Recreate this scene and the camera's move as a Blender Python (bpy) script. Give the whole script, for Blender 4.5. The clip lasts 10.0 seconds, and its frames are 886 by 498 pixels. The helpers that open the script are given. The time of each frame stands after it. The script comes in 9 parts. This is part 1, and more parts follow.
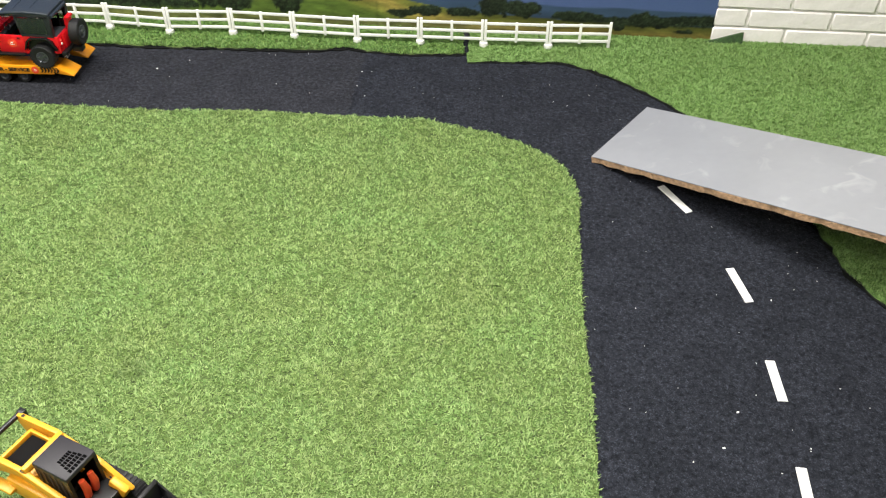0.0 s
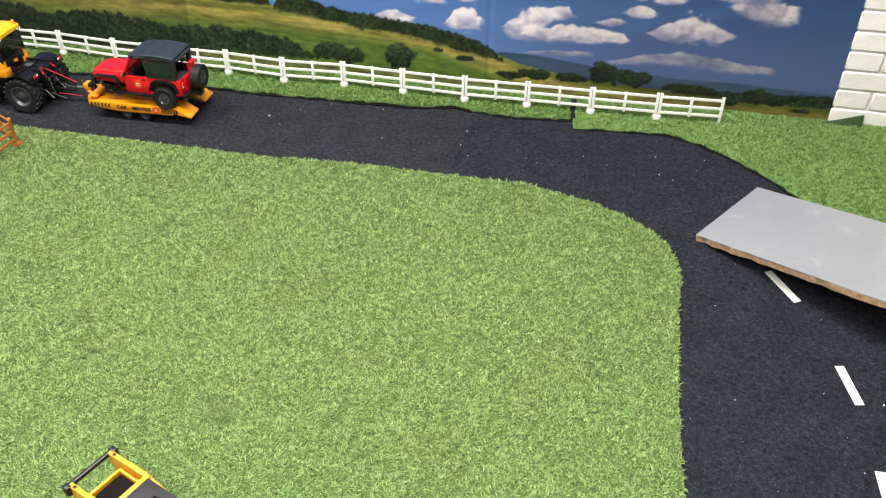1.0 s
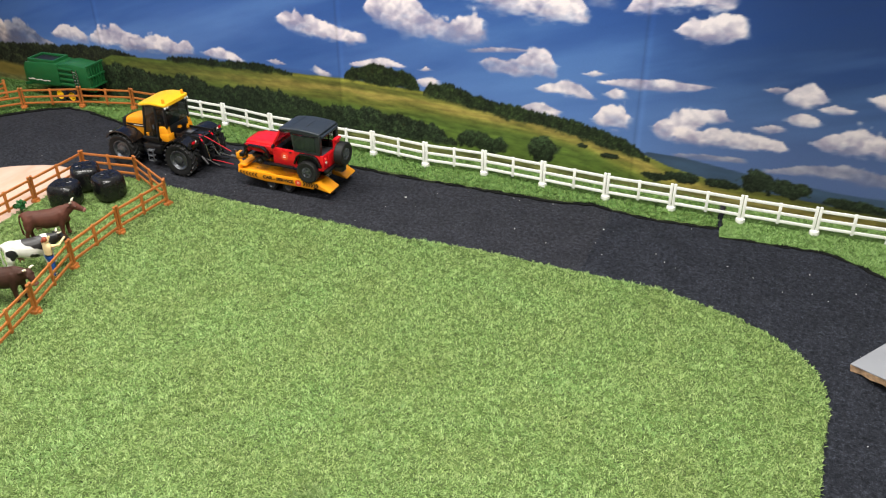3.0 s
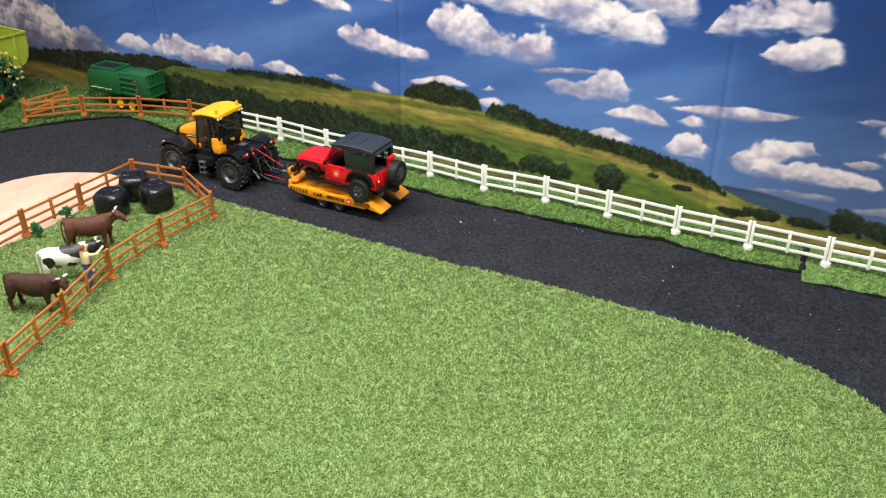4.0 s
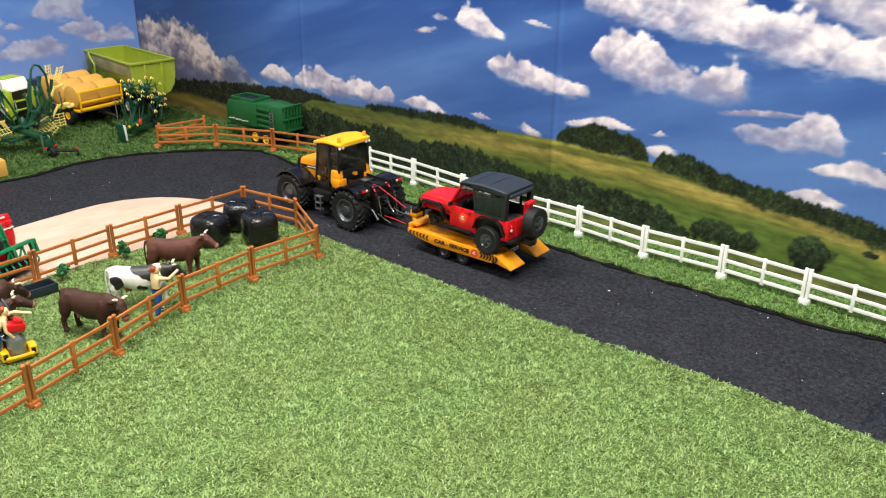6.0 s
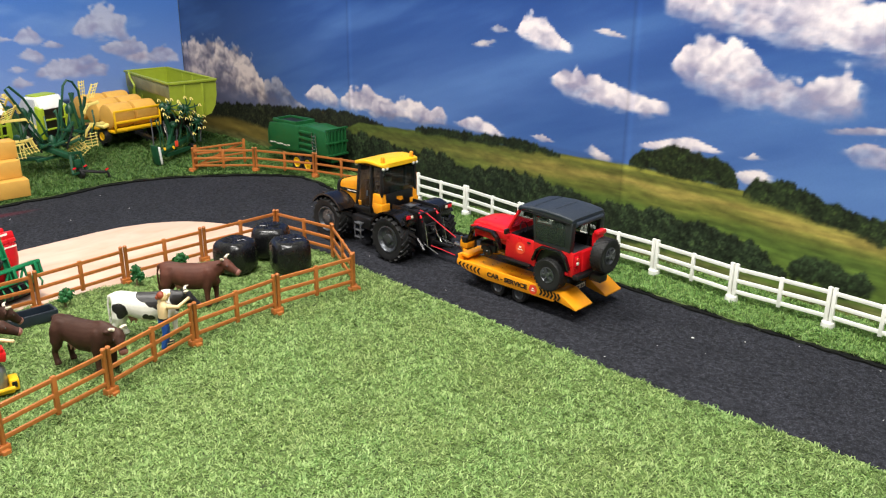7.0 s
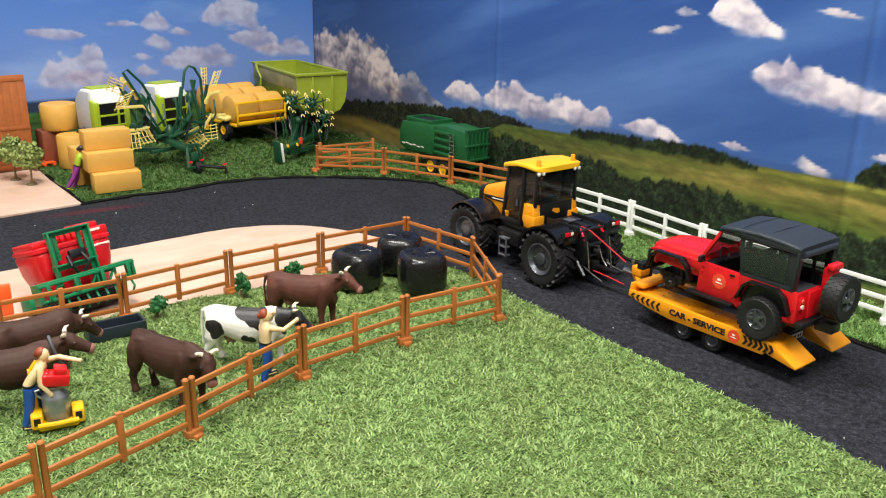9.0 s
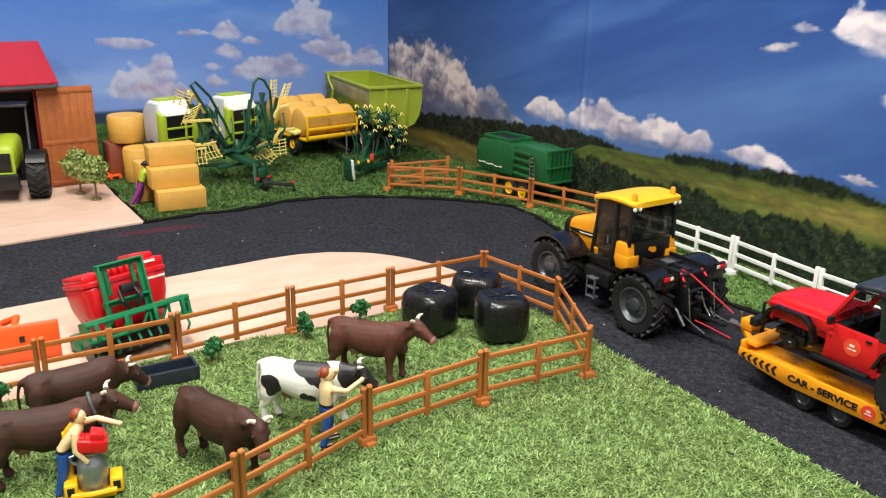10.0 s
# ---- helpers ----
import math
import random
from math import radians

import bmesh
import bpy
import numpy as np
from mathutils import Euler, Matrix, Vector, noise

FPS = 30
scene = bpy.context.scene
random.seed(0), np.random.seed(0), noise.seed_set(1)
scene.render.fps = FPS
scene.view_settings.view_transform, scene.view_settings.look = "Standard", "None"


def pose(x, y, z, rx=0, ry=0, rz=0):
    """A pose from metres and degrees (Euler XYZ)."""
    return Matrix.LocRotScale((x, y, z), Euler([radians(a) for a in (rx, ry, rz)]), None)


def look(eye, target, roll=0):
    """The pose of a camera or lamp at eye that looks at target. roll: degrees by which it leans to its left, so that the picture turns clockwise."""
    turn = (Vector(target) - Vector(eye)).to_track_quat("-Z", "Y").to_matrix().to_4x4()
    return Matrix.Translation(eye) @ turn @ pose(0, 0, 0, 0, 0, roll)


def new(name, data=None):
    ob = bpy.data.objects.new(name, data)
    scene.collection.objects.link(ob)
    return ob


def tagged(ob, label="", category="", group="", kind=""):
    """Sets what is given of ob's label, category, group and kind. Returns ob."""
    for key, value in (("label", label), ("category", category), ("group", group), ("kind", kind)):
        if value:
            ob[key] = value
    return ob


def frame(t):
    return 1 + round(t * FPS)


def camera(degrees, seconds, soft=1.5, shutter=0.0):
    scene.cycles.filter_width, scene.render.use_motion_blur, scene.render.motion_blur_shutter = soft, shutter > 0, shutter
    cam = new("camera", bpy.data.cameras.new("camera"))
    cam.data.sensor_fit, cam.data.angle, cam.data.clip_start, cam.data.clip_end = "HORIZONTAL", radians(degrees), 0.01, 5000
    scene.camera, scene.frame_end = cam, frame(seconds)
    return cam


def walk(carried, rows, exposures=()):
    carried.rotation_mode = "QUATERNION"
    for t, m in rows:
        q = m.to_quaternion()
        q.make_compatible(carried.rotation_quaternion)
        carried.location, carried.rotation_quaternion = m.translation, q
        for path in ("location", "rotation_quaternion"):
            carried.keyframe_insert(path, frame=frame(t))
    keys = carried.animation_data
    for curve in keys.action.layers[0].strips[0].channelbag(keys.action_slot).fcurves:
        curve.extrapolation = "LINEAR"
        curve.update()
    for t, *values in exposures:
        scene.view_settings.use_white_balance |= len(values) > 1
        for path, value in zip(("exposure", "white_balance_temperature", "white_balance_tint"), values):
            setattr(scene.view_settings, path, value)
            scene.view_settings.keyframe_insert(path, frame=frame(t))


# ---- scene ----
cam = camera(55.4, 10.0, soft=1.2)
PATH = [
    (0, (-0.09, 0.262, 1.112), (-0.091, 1.771, -0.202), 0.4),
    (0.5, (-0.109, 0.29, 1.111), (-0.198, 1.819, -0.174), 0.5),
    (1, (-0.115, 0.297, 1.129), (-0.32, 1.863, -0.099), 0.3),
    (1.5, (-0.097, 0.304, 1.101), (-0.441, 1.898, -0.058), -0.1),
    (2, (-0.084, 0.304, 1.094), (-0.528, 1.909, -0.014), -0.3),
    (2.5, (-0.081, 0.319, 1.088), (-0.587, 1.934, 0.021), -0.5),
    (4, (-0.1, 0.472, 1.0), (-0.816, 2.066, 0.027), -0.1),
    (4.5, (-0.125, 0.545, 0.955), (-0.938, 2.112, 0.015), -0.0),
    (5, (-0.144, 0.618, 0.904), (-1.047, 2.161, 0.009), 0.1),
    (5.5, (-0.158, 0.695, 0.829), (-1.163, 2.206, -0.011), 0.3),
    (7, (-0.322, 0.96, 0.639), (-1.54, 2.395, -0.036), 0.5),
    (7.5, (-0.399, 1.008, 0.591), (-1.663, 2.414, -0.061), 0.6),
    (8, (-0.47, 1.052, 0.557), (-1.785, 2.415, -0.084), 0.7),
    (8.5, (-0.522, 1.097, 0.539), (-1.888, 2.411, -0.099), 0.9),
    (9, (-0.579, 1.134, 0.533), (-2.003, 2.386, -0.103), 1.1),
    (9.5, (-0.636, 1.179, 0.535), (-2.114, 2.367, -0.101), 1.1),
    (10, (-0.708, 1.214, 0.545), (-2.233, 2.342, -0.089), 1.1),
]
walk(cam, [(t, look(eye, target, roll)) for t, eye, target, roll in PATH],
     [(0, 0.0), (1, 0.02), (1.5, 0.03), (2.5, -0.09), (4, -0.07), (5.5, -0.04), (7, -0.03), (9, -0.06), (10, -0.08)])

# ---- light of the room: ceiling panels, pale walls ----
world = bpy.data.worlds.new("room_air")
scene.world = world
world.use_nodes = True
world.node_tree.nodes["Background"].inputs[0].default_value = (0.9, 0.95, 1.0, 1)
world.node_tree.nodes["Background"].inputs[1].default_value = 0.35
scene.view_settings.exposure = 0.0


def ceiling_lamp(x, y, sx, sy, watts):
    lamp = bpy.data.lights.new("ceiling_panel_light", "AREA")
    lamp.shape, lamp.size, lamp.size_y, lamp.energy = "RECTANGLE", sx, sy, watts
    lamp.color = (1.0, 0.97, 0.92)
    ob = new("ceiling_panel_light", lamp)
    ob.matrix_world = pose(x, y, 2.36)


ceiling_lamp(-1.9, 1.5, 1.2, 0.5, 71)
ceiling_lamp(-0.1, 1.3, 1.2, 0.5, 87)
ceiling_lamp(-1.0, -0.4, 1.2, 0.5, 56)


# ---- small tools ----
def lin(r, g, b):
    return tuple(((c / 255 + 0.055) / 1.055) ** 2.4 if c > 10 else c / 255 / 12.92 for c in (r, g, b))


def mat(name, rgb, rough=0.5, metal=0.0, var=0.12, scale=60.0, bump=0.0, bump_scale=200.0, spec=0.5, rand=0.0, fine=0.06):
    """A paint, plastic or metal with two scales of variation in tone and roughness."""
    m = bpy.data.materials.new(name)
    m.use_nodes = True
    nt = m.node_tree
    b = nt.nodes["Principled BSDF"]
    b.inputs["Metallic"].default_value = metal
    b.inputs["Specular IOR Level"].default_value = spec
    tc = nt.nodes.new("ShaderNodeTexCoord")
    n1 = nt.nodes.new("ShaderNodeTexNoise")
    n1.inputs["Scale"].default_value, n1.inputs["Detail"].default_value = scale, 4
    n2 = nt.nodes.new("ShaderNodeTexNoise")
    n2.inputs["Scale"].default_value, n2.inputs["Detail"].default_value = scale * 9, 3
    nt.links.new(tc.outputs["Object"], n1.inputs["Vector"])
    nt.links.new(tc.outputs["Object"], n2.inputs["Vector"])
    c = lin(*rgb)
    r1 = nt.nodes.new("ShaderNodeValToRGB")
    r1.color_ramp.elements[0].position, r1.color_ramp.elements[1].position = 0.3, 0.7
    r1.color_ramp.elements[0].color = (*[k * (1 - var) for k in c], 1)
    r1.color_ramp.elements[1].color = (*[min(1, k * (1 + var)) for k in c], 1)
    nt.links.new(n1.outputs["Fac"], r1.inputs["Fac"])
    r2 = nt.nodes.new("ShaderNodeValToRGB")
    r2.color_ramp.elements[0].position, r2.color_ramp.elements[1].position = 0.3, 0.7
    r2.color_ramp.elements[0].color = (1 - fine, 1 - fine, 1 - fine, 1)
    r2.color_ramp.elements[1].color = (1, 1, 1, 1)
    nt.links.new(n2.outputs["Fac"], r2.inputs["Fac"])
    mx = nt.nodes.new("ShaderNodeMixRGB")
    mx.blend_type, mx.inputs[0].default_value = "MULTIPLY", 1.0
    nt.links.new(r1.outputs["Color"], mx.inputs[1])
    nt.links.new(r2.outputs["Color"], mx.inputs[2])
    last = mx
    if rand:
        info = nt.nodes.new("ShaderNodeObjectInfo")
        hs = nt.nodes.new("ShaderNodeHueSaturation")
        mr = nt.nodes.new("ShaderNodeMapRange")
        mr.inputs[3].default_value, mr.inputs[4].default_value = 1 - rand, 1 + rand
        nt.links.new(info.outputs["Random"], mr.inputs[0])
        nt.links.new(mr.outputs[0], hs.inputs["Value"])
        nt.links.new(mx.outputs[0], hs.inputs["Color"])
        last = hs
    nt.links.new(last.outputs[0], b.inputs["Base Color"])
    rr = nt.nodes.new("ShaderNodeMapRange")
    rr.inputs[3].default_value, rr.inputs[4].default_value = max(0.03, rough - 0.08), min(1, rough + 0.08)
    nt.links.new(n1.outputs["Fac"], rr.inputs[0])
    nt.links.new(rr.outputs[0], b.inputs["Roughness"])
    if bump:
        nb = nt.nodes.new("ShaderNodeTexNoise")
        nb.inputs["Scale"].default_value, nb.inputs["Detail"].default_value = bump_scale, 4
        nt.links.new(tc.outputs["Object"], nb.inputs["Vector"])
        bp = nt.nodes.new("ShaderNodeBump")
        bp.inputs["Strength"].default_value, bp.inputs["Distance"].default_value = 1.0, bump
        nt.links.new(nb.outputs["Fac"], bp.inputs["Height"])
        nt.links.new(bp.outputs["Normal"], b.inputs["Normal"])
    return m


def glass(name, rgb, alpha=0.4, rough=0.05):
    """Clear toy-window plastic: a tinted pane that partly lets light through."""
    m = bpy.data.materials.new(name)
    m.use_nodes = True
    nt = m.node_tree
    out, b = nt.nodes["Material Output"], nt.nodes["Principled BSDF"]
    b.inputs["Base Color"].default_value = (*lin(*rgb), 1)
    b.inputs["Roughness"].default_value = rough
    tr = nt.nodes.new("ShaderNodeBsdfTransparent")
    tr.inputs[0].default_value = (0.75, 0.78, 0.76, 1)
    mx = nt.nodes.new("ShaderNodeMixShader")
    mx.inputs[0].default_value = alpha
    nt.links.new(tr.outputs[0], mx.inputs[1])
    nt.links.new(b.outputs[0], mx.inputs[2])
    nt.links.new(mx.outputs[0], out.inputs[0])
    return m


def finish(name, bm, mats, parent=None, label="", angle=40):
    me = bpy.data.meshes.new(name)
    bmesh.ops.recalc_face_normals(bm, faces=bm.faces[:])
    bm.to_mesh(me)
    bm.free()
    for m in (mats if isinstance(mats, (list, tuple)) else [mats]):
        me.materials.append(m)
    me.polygons.foreach_set("use_smooth", [True] * len(me.polygons))
    me.set_sharp_from_angle(angle=radians(angle))
    ob = new(name, me)
    if parent is not None:
        ob.parent = parent
    if label:
        ob["label"] = label
    return ob


def part(name, bm, material, parent, label="", angle=40):
    return finish(name, bm, material, parent, label, angle)


def thing(name, m, label, category, group="", kind=""):
    ob = new(name)
    ob.empty_display_size = 0.02
    ob.matrix_world = m
    return tagged(ob, label, category, group, kind)


def B():
    return bmesh.new()


def box(bm, c, s, bevel=0.0, rot=(0, 0, 0), seg=2, mi=0):
    m = pose(*c, *rot) @ Matrix.Diagonal((*s, 1))
    vs = bmesh.ops.create_cube(bm, size=1.0, matrix=m)["verts"]
    fs = {f for v in vs for f in v.link_faces}
    if bevel:
        es = list({e for v in vs for e in v.link_edges})
        r = bmesh.ops.bevel(bm, geom=es, offset=bevel, segments=seg, affect="EDGES", profile=0.5)
        fs = {f for f in fs if f.is_valid} | set(r["faces"])
    for f in fs:
        f.material_index = mi
    return bm


def ring(bm, c, ax, ay, n, rx, ry, power=2.0):
    out = []
    for i in range(n):
        a = 2 * math.pi * i / n
        ca, sa = math.cos(a), math.sin(a)
        k = 2 / power
        out.append(bm.verts.new(Vector(c) + ax * (rx * math.copysign(abs(ca) ** k, ca)) + ay * (ry * math.copysign(abs(sa) ** k, sa))))
    return out


def skin(bm, rings, caps=True, mi=0):
    for a, b in zip(rings, rings[1:]):
        n = len(a)
        for i in range(n):
            bm.faces.new((a[i], a[(i + 1) % n], b[(i + 1) % n], b[i])).material_index = mi
    if caps:
        bm.faces.new(rings[0]).material_index = mi
        bm.faces.new(rings[-1]).material_index = mi
    return bm


def rod(bm, p, q, r, r2=None, n=10, mi=0):
    """A round bar from p to q."""
    p, q = Vector(p), Vector(q)
    d = (q - p).normalized()
    ax = d.orthogonal().normalized()
    ay = d.cross(ax)
    r2 = r if r2 is None else r2
    return skin(bm, [ring(bm, p, ax, ay, n, r, r), ring(bm, q, ax, ay, n, r2, r2)], mi=mi)


def pipe(bm, pts, r, n=8, mi=0):
    """A bent round tube through points; r is a number or one radius a point."""
    pts = [Vector(p) for p in pts]
    rs = r if isinstance(r, (list, tuple)) else [r] * len(pts)
    rings, ax = [], None
    for i, p in enumerate(pts):
        d = (pts[min(i + 1, len(pts) - 1)] - pts[max(i - 1, 0)]).normalized()
        ax = (d.orthogonal() if ax is None else ax - d * ax.dot(d)).normalized()
        rings.append(ring(bm, p, ax, d.cross(ax), n, rs[i], rs[i]))
    return skin(bm, rings, mi=mi)


def beam(bm, p, q, w, h, mi=0, bevel=0.0):
    """A square bar from p to q, w wide and h high."""
    p, q = Vector(p), Vector(q)
    d = q - p
    e = d.to_track_quat("X", "Z").to_euler()
    c = (p + q) / 2
    return box(bm, c, (d.length, w, h), bevel, [math.degrees(a) for a in e], mi=mi)


def loft(bm, rows, n=14, power=2.0, mi=0, along="x"):
    """A body through ellipses: rows of (x, y, z, half width, half height)."""
    ax, ay = (Vector((0, 1, 0)), Vector((0, 0, 1)))
    if along == "z":
        ax, ay = Vector((1, 0, 0)), Vector((0, 1, 0))
    return skin(bm, [ring(bm, r[:3], ax, ay, n, r[3], r[4], power) for r in rows], mi=mi)


def prism(bm, prof, y0, y1, bevel=0.0, mi=0, plane="xz", seg=2):
    """A flat outline pushed from y0 to y1 (plane xz), from z0 to z1 (xy) or from x0 to x1 (yz)."""
    put = {"xz": lambda a, b, d: (a, d, b), "xy": lambda a, b, d: (a, b, d), "yz": lambda a, b, d: (d, a, b)}[plane]
    u = [bm.verts.new(put(a, b, y0)) for a, b in prof]
    v = [bm.verts.new(put(a, b, y1)) for a, b in prof]
    n = len(prof)
    fs = [bm.faces.new(u), bm.faces.new(v)]
    for i in range(n):
        fs.append(bm.faces.new((u[i], u[(i + 1) % n], v[(i + 1) % n], v[i])))
    bmesh.ops.recalc_face_normals(bm, faces=fs)
    if bevel:
        es = list({e for f in fs for e in f.edges})
        r = bmesh.ops.bevel(bm, geom=es, offset=bevel, segments=seg, affect="EDGES", profile=0.5)
        fs = [f for f in fs if f.is_valid] + r["faces"]
    for f in fs:
        f.material_index = mi
    return bm


def lathe(bm, c, prof, axis="y", n=28, mi=0):
    """Turns a profile of (radius, offset) round an axis through c."""
    d = {"x": Vector((1, 0, 0)), "y": Vector((0, 1, 0)), "z": Vector((0, 0, 1))}[axis]
    ax = d.orthogonal().normalized()
    ay = d.cross(ax)
    return skin(bm, [ring(bm, Vector(c) + d * o, ax, ay, n, r, r) for r, o in prof], mi=mi)


def blob(bm, c, r, n=10, k=6, mi=0):
    rows = []
    for i in range(k + 1):
        a = -math.pi / 2 + math.pi * i / k
        rows.append((c[0], c[1], c[2] + r[2] * math.sin(a), max(1e-4, r[0] * math.cos(a)), max(1e-4, r[1] * math.cos(a))))
    return loft(bm, rows, n, along="z", mi=mi)


# ---- materials ----
M = dict(
    yellow=mat("yellow_toy_plastic", (238, 184, 20), 0.38, var=0.05),
    loader_yellow=mat("warm_yellow_plastic", (232, 168, 40), 0.42, var=0.07),
    roof_yellow=mat("bright_yellow_plastic", (234, 180, 22), 0.35, var=0.04),
    amber=mat("amber_yellow_plastic", (234, 152, 22), 0.38, var=0.07),
    tedder_yellow=mat("pale_yellow_plastic", (236, 214, 120), 0.45, var=0.06),
    red=mat("red_toy_plastic", (206, 22, 30), 0.3, var=0.06),
    red_dark=mat("dark_red_plastic", (120, 20, 24), 0.4),
    crate=mat("red_brown_crate_plastic", (128, 66, 42), 0.5, var=0.1),
    lamp_red=mat("red_lamp_plastic", (220, 20, 40), 0.25),
    hose_red=mat("red_hose", (190, 30, 45), 0.4),
    black=mat("black_toy_plastic", (19, 19, 21), 0.36, var=0.1),
    gloss_black=mat("glossy_black_plastic", (15, 15, 17), 0.22, var=0.1),
    rubber=mat("black_tyre_rubber", (18, 18, 19), 0.62, var=0.15, bump=0.0004, bump_scale=500),
    rim=mat("silver_grey_rim", (98, 101, 106), 0.3, metal=0.7, var=0.12),
    steel=mat("bright_steel", (176, 176, 180), 0.2, metal=0.95),
    grey=mat("dark_grey_plastic", (78, 80, 84), 0.5),
    top=mat("grey_blue_soft_top", (37, 45, 54), 0.5, var=0.08, bump=0.0003, bump_scale=700),
    top_side=mat("black_green_soft_top", (30, 36, 37), 0.45, var=0.1, bump=0.0003, bump_scale=700),
    white=mat("white_plastic", (232, 232, 226), 0.4, var=0.03),
    baler_grey=mat("pale_grey_plastic", (176, 178, 182), 0.45, var=0.05),
    off_white=mat("white_fence_plastic", (236, 236, 230), 0.42, var=0.04),
    brown=mat("orange_brown_fence_plastic", (178, 106, 50), 0.42, var=0.07, rand=0.06),
    green=mat("dark_green_machine_plastic", (26, 88, 46), 0.4, var=0.1),
    deep_green=mat("deep_green_plastic", (24, 72, 46), 0.42, var=0.1),
    bright_green=mat("bright_green_plastic", (14, 118, 72), 0.4, var=0.08),
    olive=mat("olive_lime_plastic", (146, 160, 48), 0.4, var=0.06),
    lime=mat("lime_green_plastic", (158, 180, 44), 0.4, var=0.06),
    rust=mat("orange_red_plastic", (196, 70, 36), 0.45, var=0.1),
    orange=mat("orange_plastic", (236, 92, 32), 0.4, var=0.06),
    door_wood=mat("orange_brown_door_plastic", (170, 96, 48), 0.5, var=0.1),
    straw=mat("golden_straw_plastic", (212, 162, 74), 0.55, var=0.05, bump=0.0002, bump_scale=500),
    wrap=mat("black_bale_wrap", (20, 20, 22), 0.26, var=0.1, bump=0.0015, bump_scale=45),
    cow=mat("brown_cow_plastic", (84, 50, 40), 0.58, var=0.30, scale=32, bump=0.0014, bump_scale=60, spec=0.22),
    cow_dark=mat("dark_brown_cow_plastic", (62, 40, 32), 0.58, var=0.30, scale=32, bump=0.0014, bump_scale=60, spec=0.22),
    horn=mat("cream_horn_plastic", (226, 214, 190), 0.4),
    snout=mat("pink_snout_plastic", (150, 102, 92), 0.45),
    skin=mat("beige_figure_plastic", (226, 200, 150), 0.45, var=0.05),
    hair=mat("auburn_figure_plastic", (140, 62, 34), 0.5),
    jeans=mat("blue_figure_plastic", (28, 76, 150), 0.5),
    purple=mat("purple_figure_plastic", (120, 40, 120), 0.5),
    bush=mat("green_toy_foliage", (24, 92, 40), 0.6, var=0.2, scale=200),
    flower=mat("pale_green_foliage", (154, 170, 98), 0.8, var=0.3, scale=300),
    bark=mat("toy_bark", (110, 96, 66), 0.7),
    mark=mat("white_road_tape", (236, 236, 232), 0.5, var=0.03),
    text=mat("black_print", (24, 20, 20), 0.5),
    logo=mat("red_orange_print", (226, 72, 44), 0.45),
    pale=mat("pale_print", (236, 226, 210), 0.5),
    trough=mat("slate_blue_plastic", (30, 39, 50), 0.4),
    galv=mat("grey_can_metal", (150, 154, 158), 0.35, metal=0.7),
    glass=glass("smoked_toy_window", (26, 32, 32), 0.45),
    glass_soft=glass("dark_soft_window", (50, 60, 54), 0.48, 0.12),
)


# ---- ground: black felt, turf mats, wooden yard ----
def felt_material(name, rgb):
    """Needled felt: a dense grey-black fibre mat with lighter flecks."""
    m = mat(name, rgb, 0.95, var=0.16, scale=14, bump=0.0016, bump_scale=420, spec=0.10, fine=0.12)
    nt = m.node_tree
    b = nt.nodes["Principled BSDF"]
    old = b.inputs["Base Color"].links[0].from_socket
    tc = nt.nodes.new("ShaderNodeTexCoord")
    for scale, lo, hi, a, c in ((120, 0.32, 0.68, 0.55, 1.50), (380, 0.52, 0.70, 0.95, 2.5)):
        n = nt.nodes.new("ShaderNodeTexNoise")
        n.inputs["Scale"].default_value, n.inputs["Detail"].default_value, n.inputs["Distortion"].default_value = scale, 3, 0.6
        nt.links.new(tc.outputs["Object"], n.inputs["Vector"])
        mr = nt.nodes.new("ShaderNodeMapRange")
        mr.inputs[1].default_value, mr.inputs[2].default_value, mr.inputs[3].default_value, mr.inputs[4].default_value = lo, hi, a, c
        nt.links.new(n.outputs["Fac"], mr.inputs[0])
        mx = nt.nodes.new("ShaderNodeVectorMath")
        mx.operation = "SCALE"
        nt.links.new(old, mx.inputs[0])
        nt.links.new(mr.outputs[0], mx.inputs["Scale"])
        old = mx.outputs[0]
    # one faint reddish rub mark
    mp, ln, st, sm = (nt.nodes.new("ShaderNode" + k) for k in ("Mapping", "VectorMath", "MapRange", "MixRGB"))
    mp.vector_type = "TEXTURE"
    mp.inputs["Location"].default_value, mp.inputs["Rotation"].default_value, mp.inputs["Scale"].default_value = (-2.455, 1.745, 0.0), (0, 0, radians(82)), (0.13, 0.022, 1.0)
    ln.operation = "LENGTH"
    nt.links.new(tc.outputs["Object"], mp.inputs["Vector"])
    nt.links.new(mp.outputs[0], ln.inputs[0])
    st.inputs[1].default_value, st.inputs[2].default_value, st.inputs[3].default_value, st.inputs[4].default_value = 0.2, 1.0, 0.55, 0.0
    nt.links.new(ln.outputs["Value"], st.inputs[0])
    sm.inputs[2].default_value = (*lin(96, 36, 46), 1)
    nt.links.new(st.outputs[0], sm.inputs[0])
    nt.links.new(old, sm.inputs[1])
    nt.links.new(sm.outputs[0], b.inputs["Base Color"])
    return m


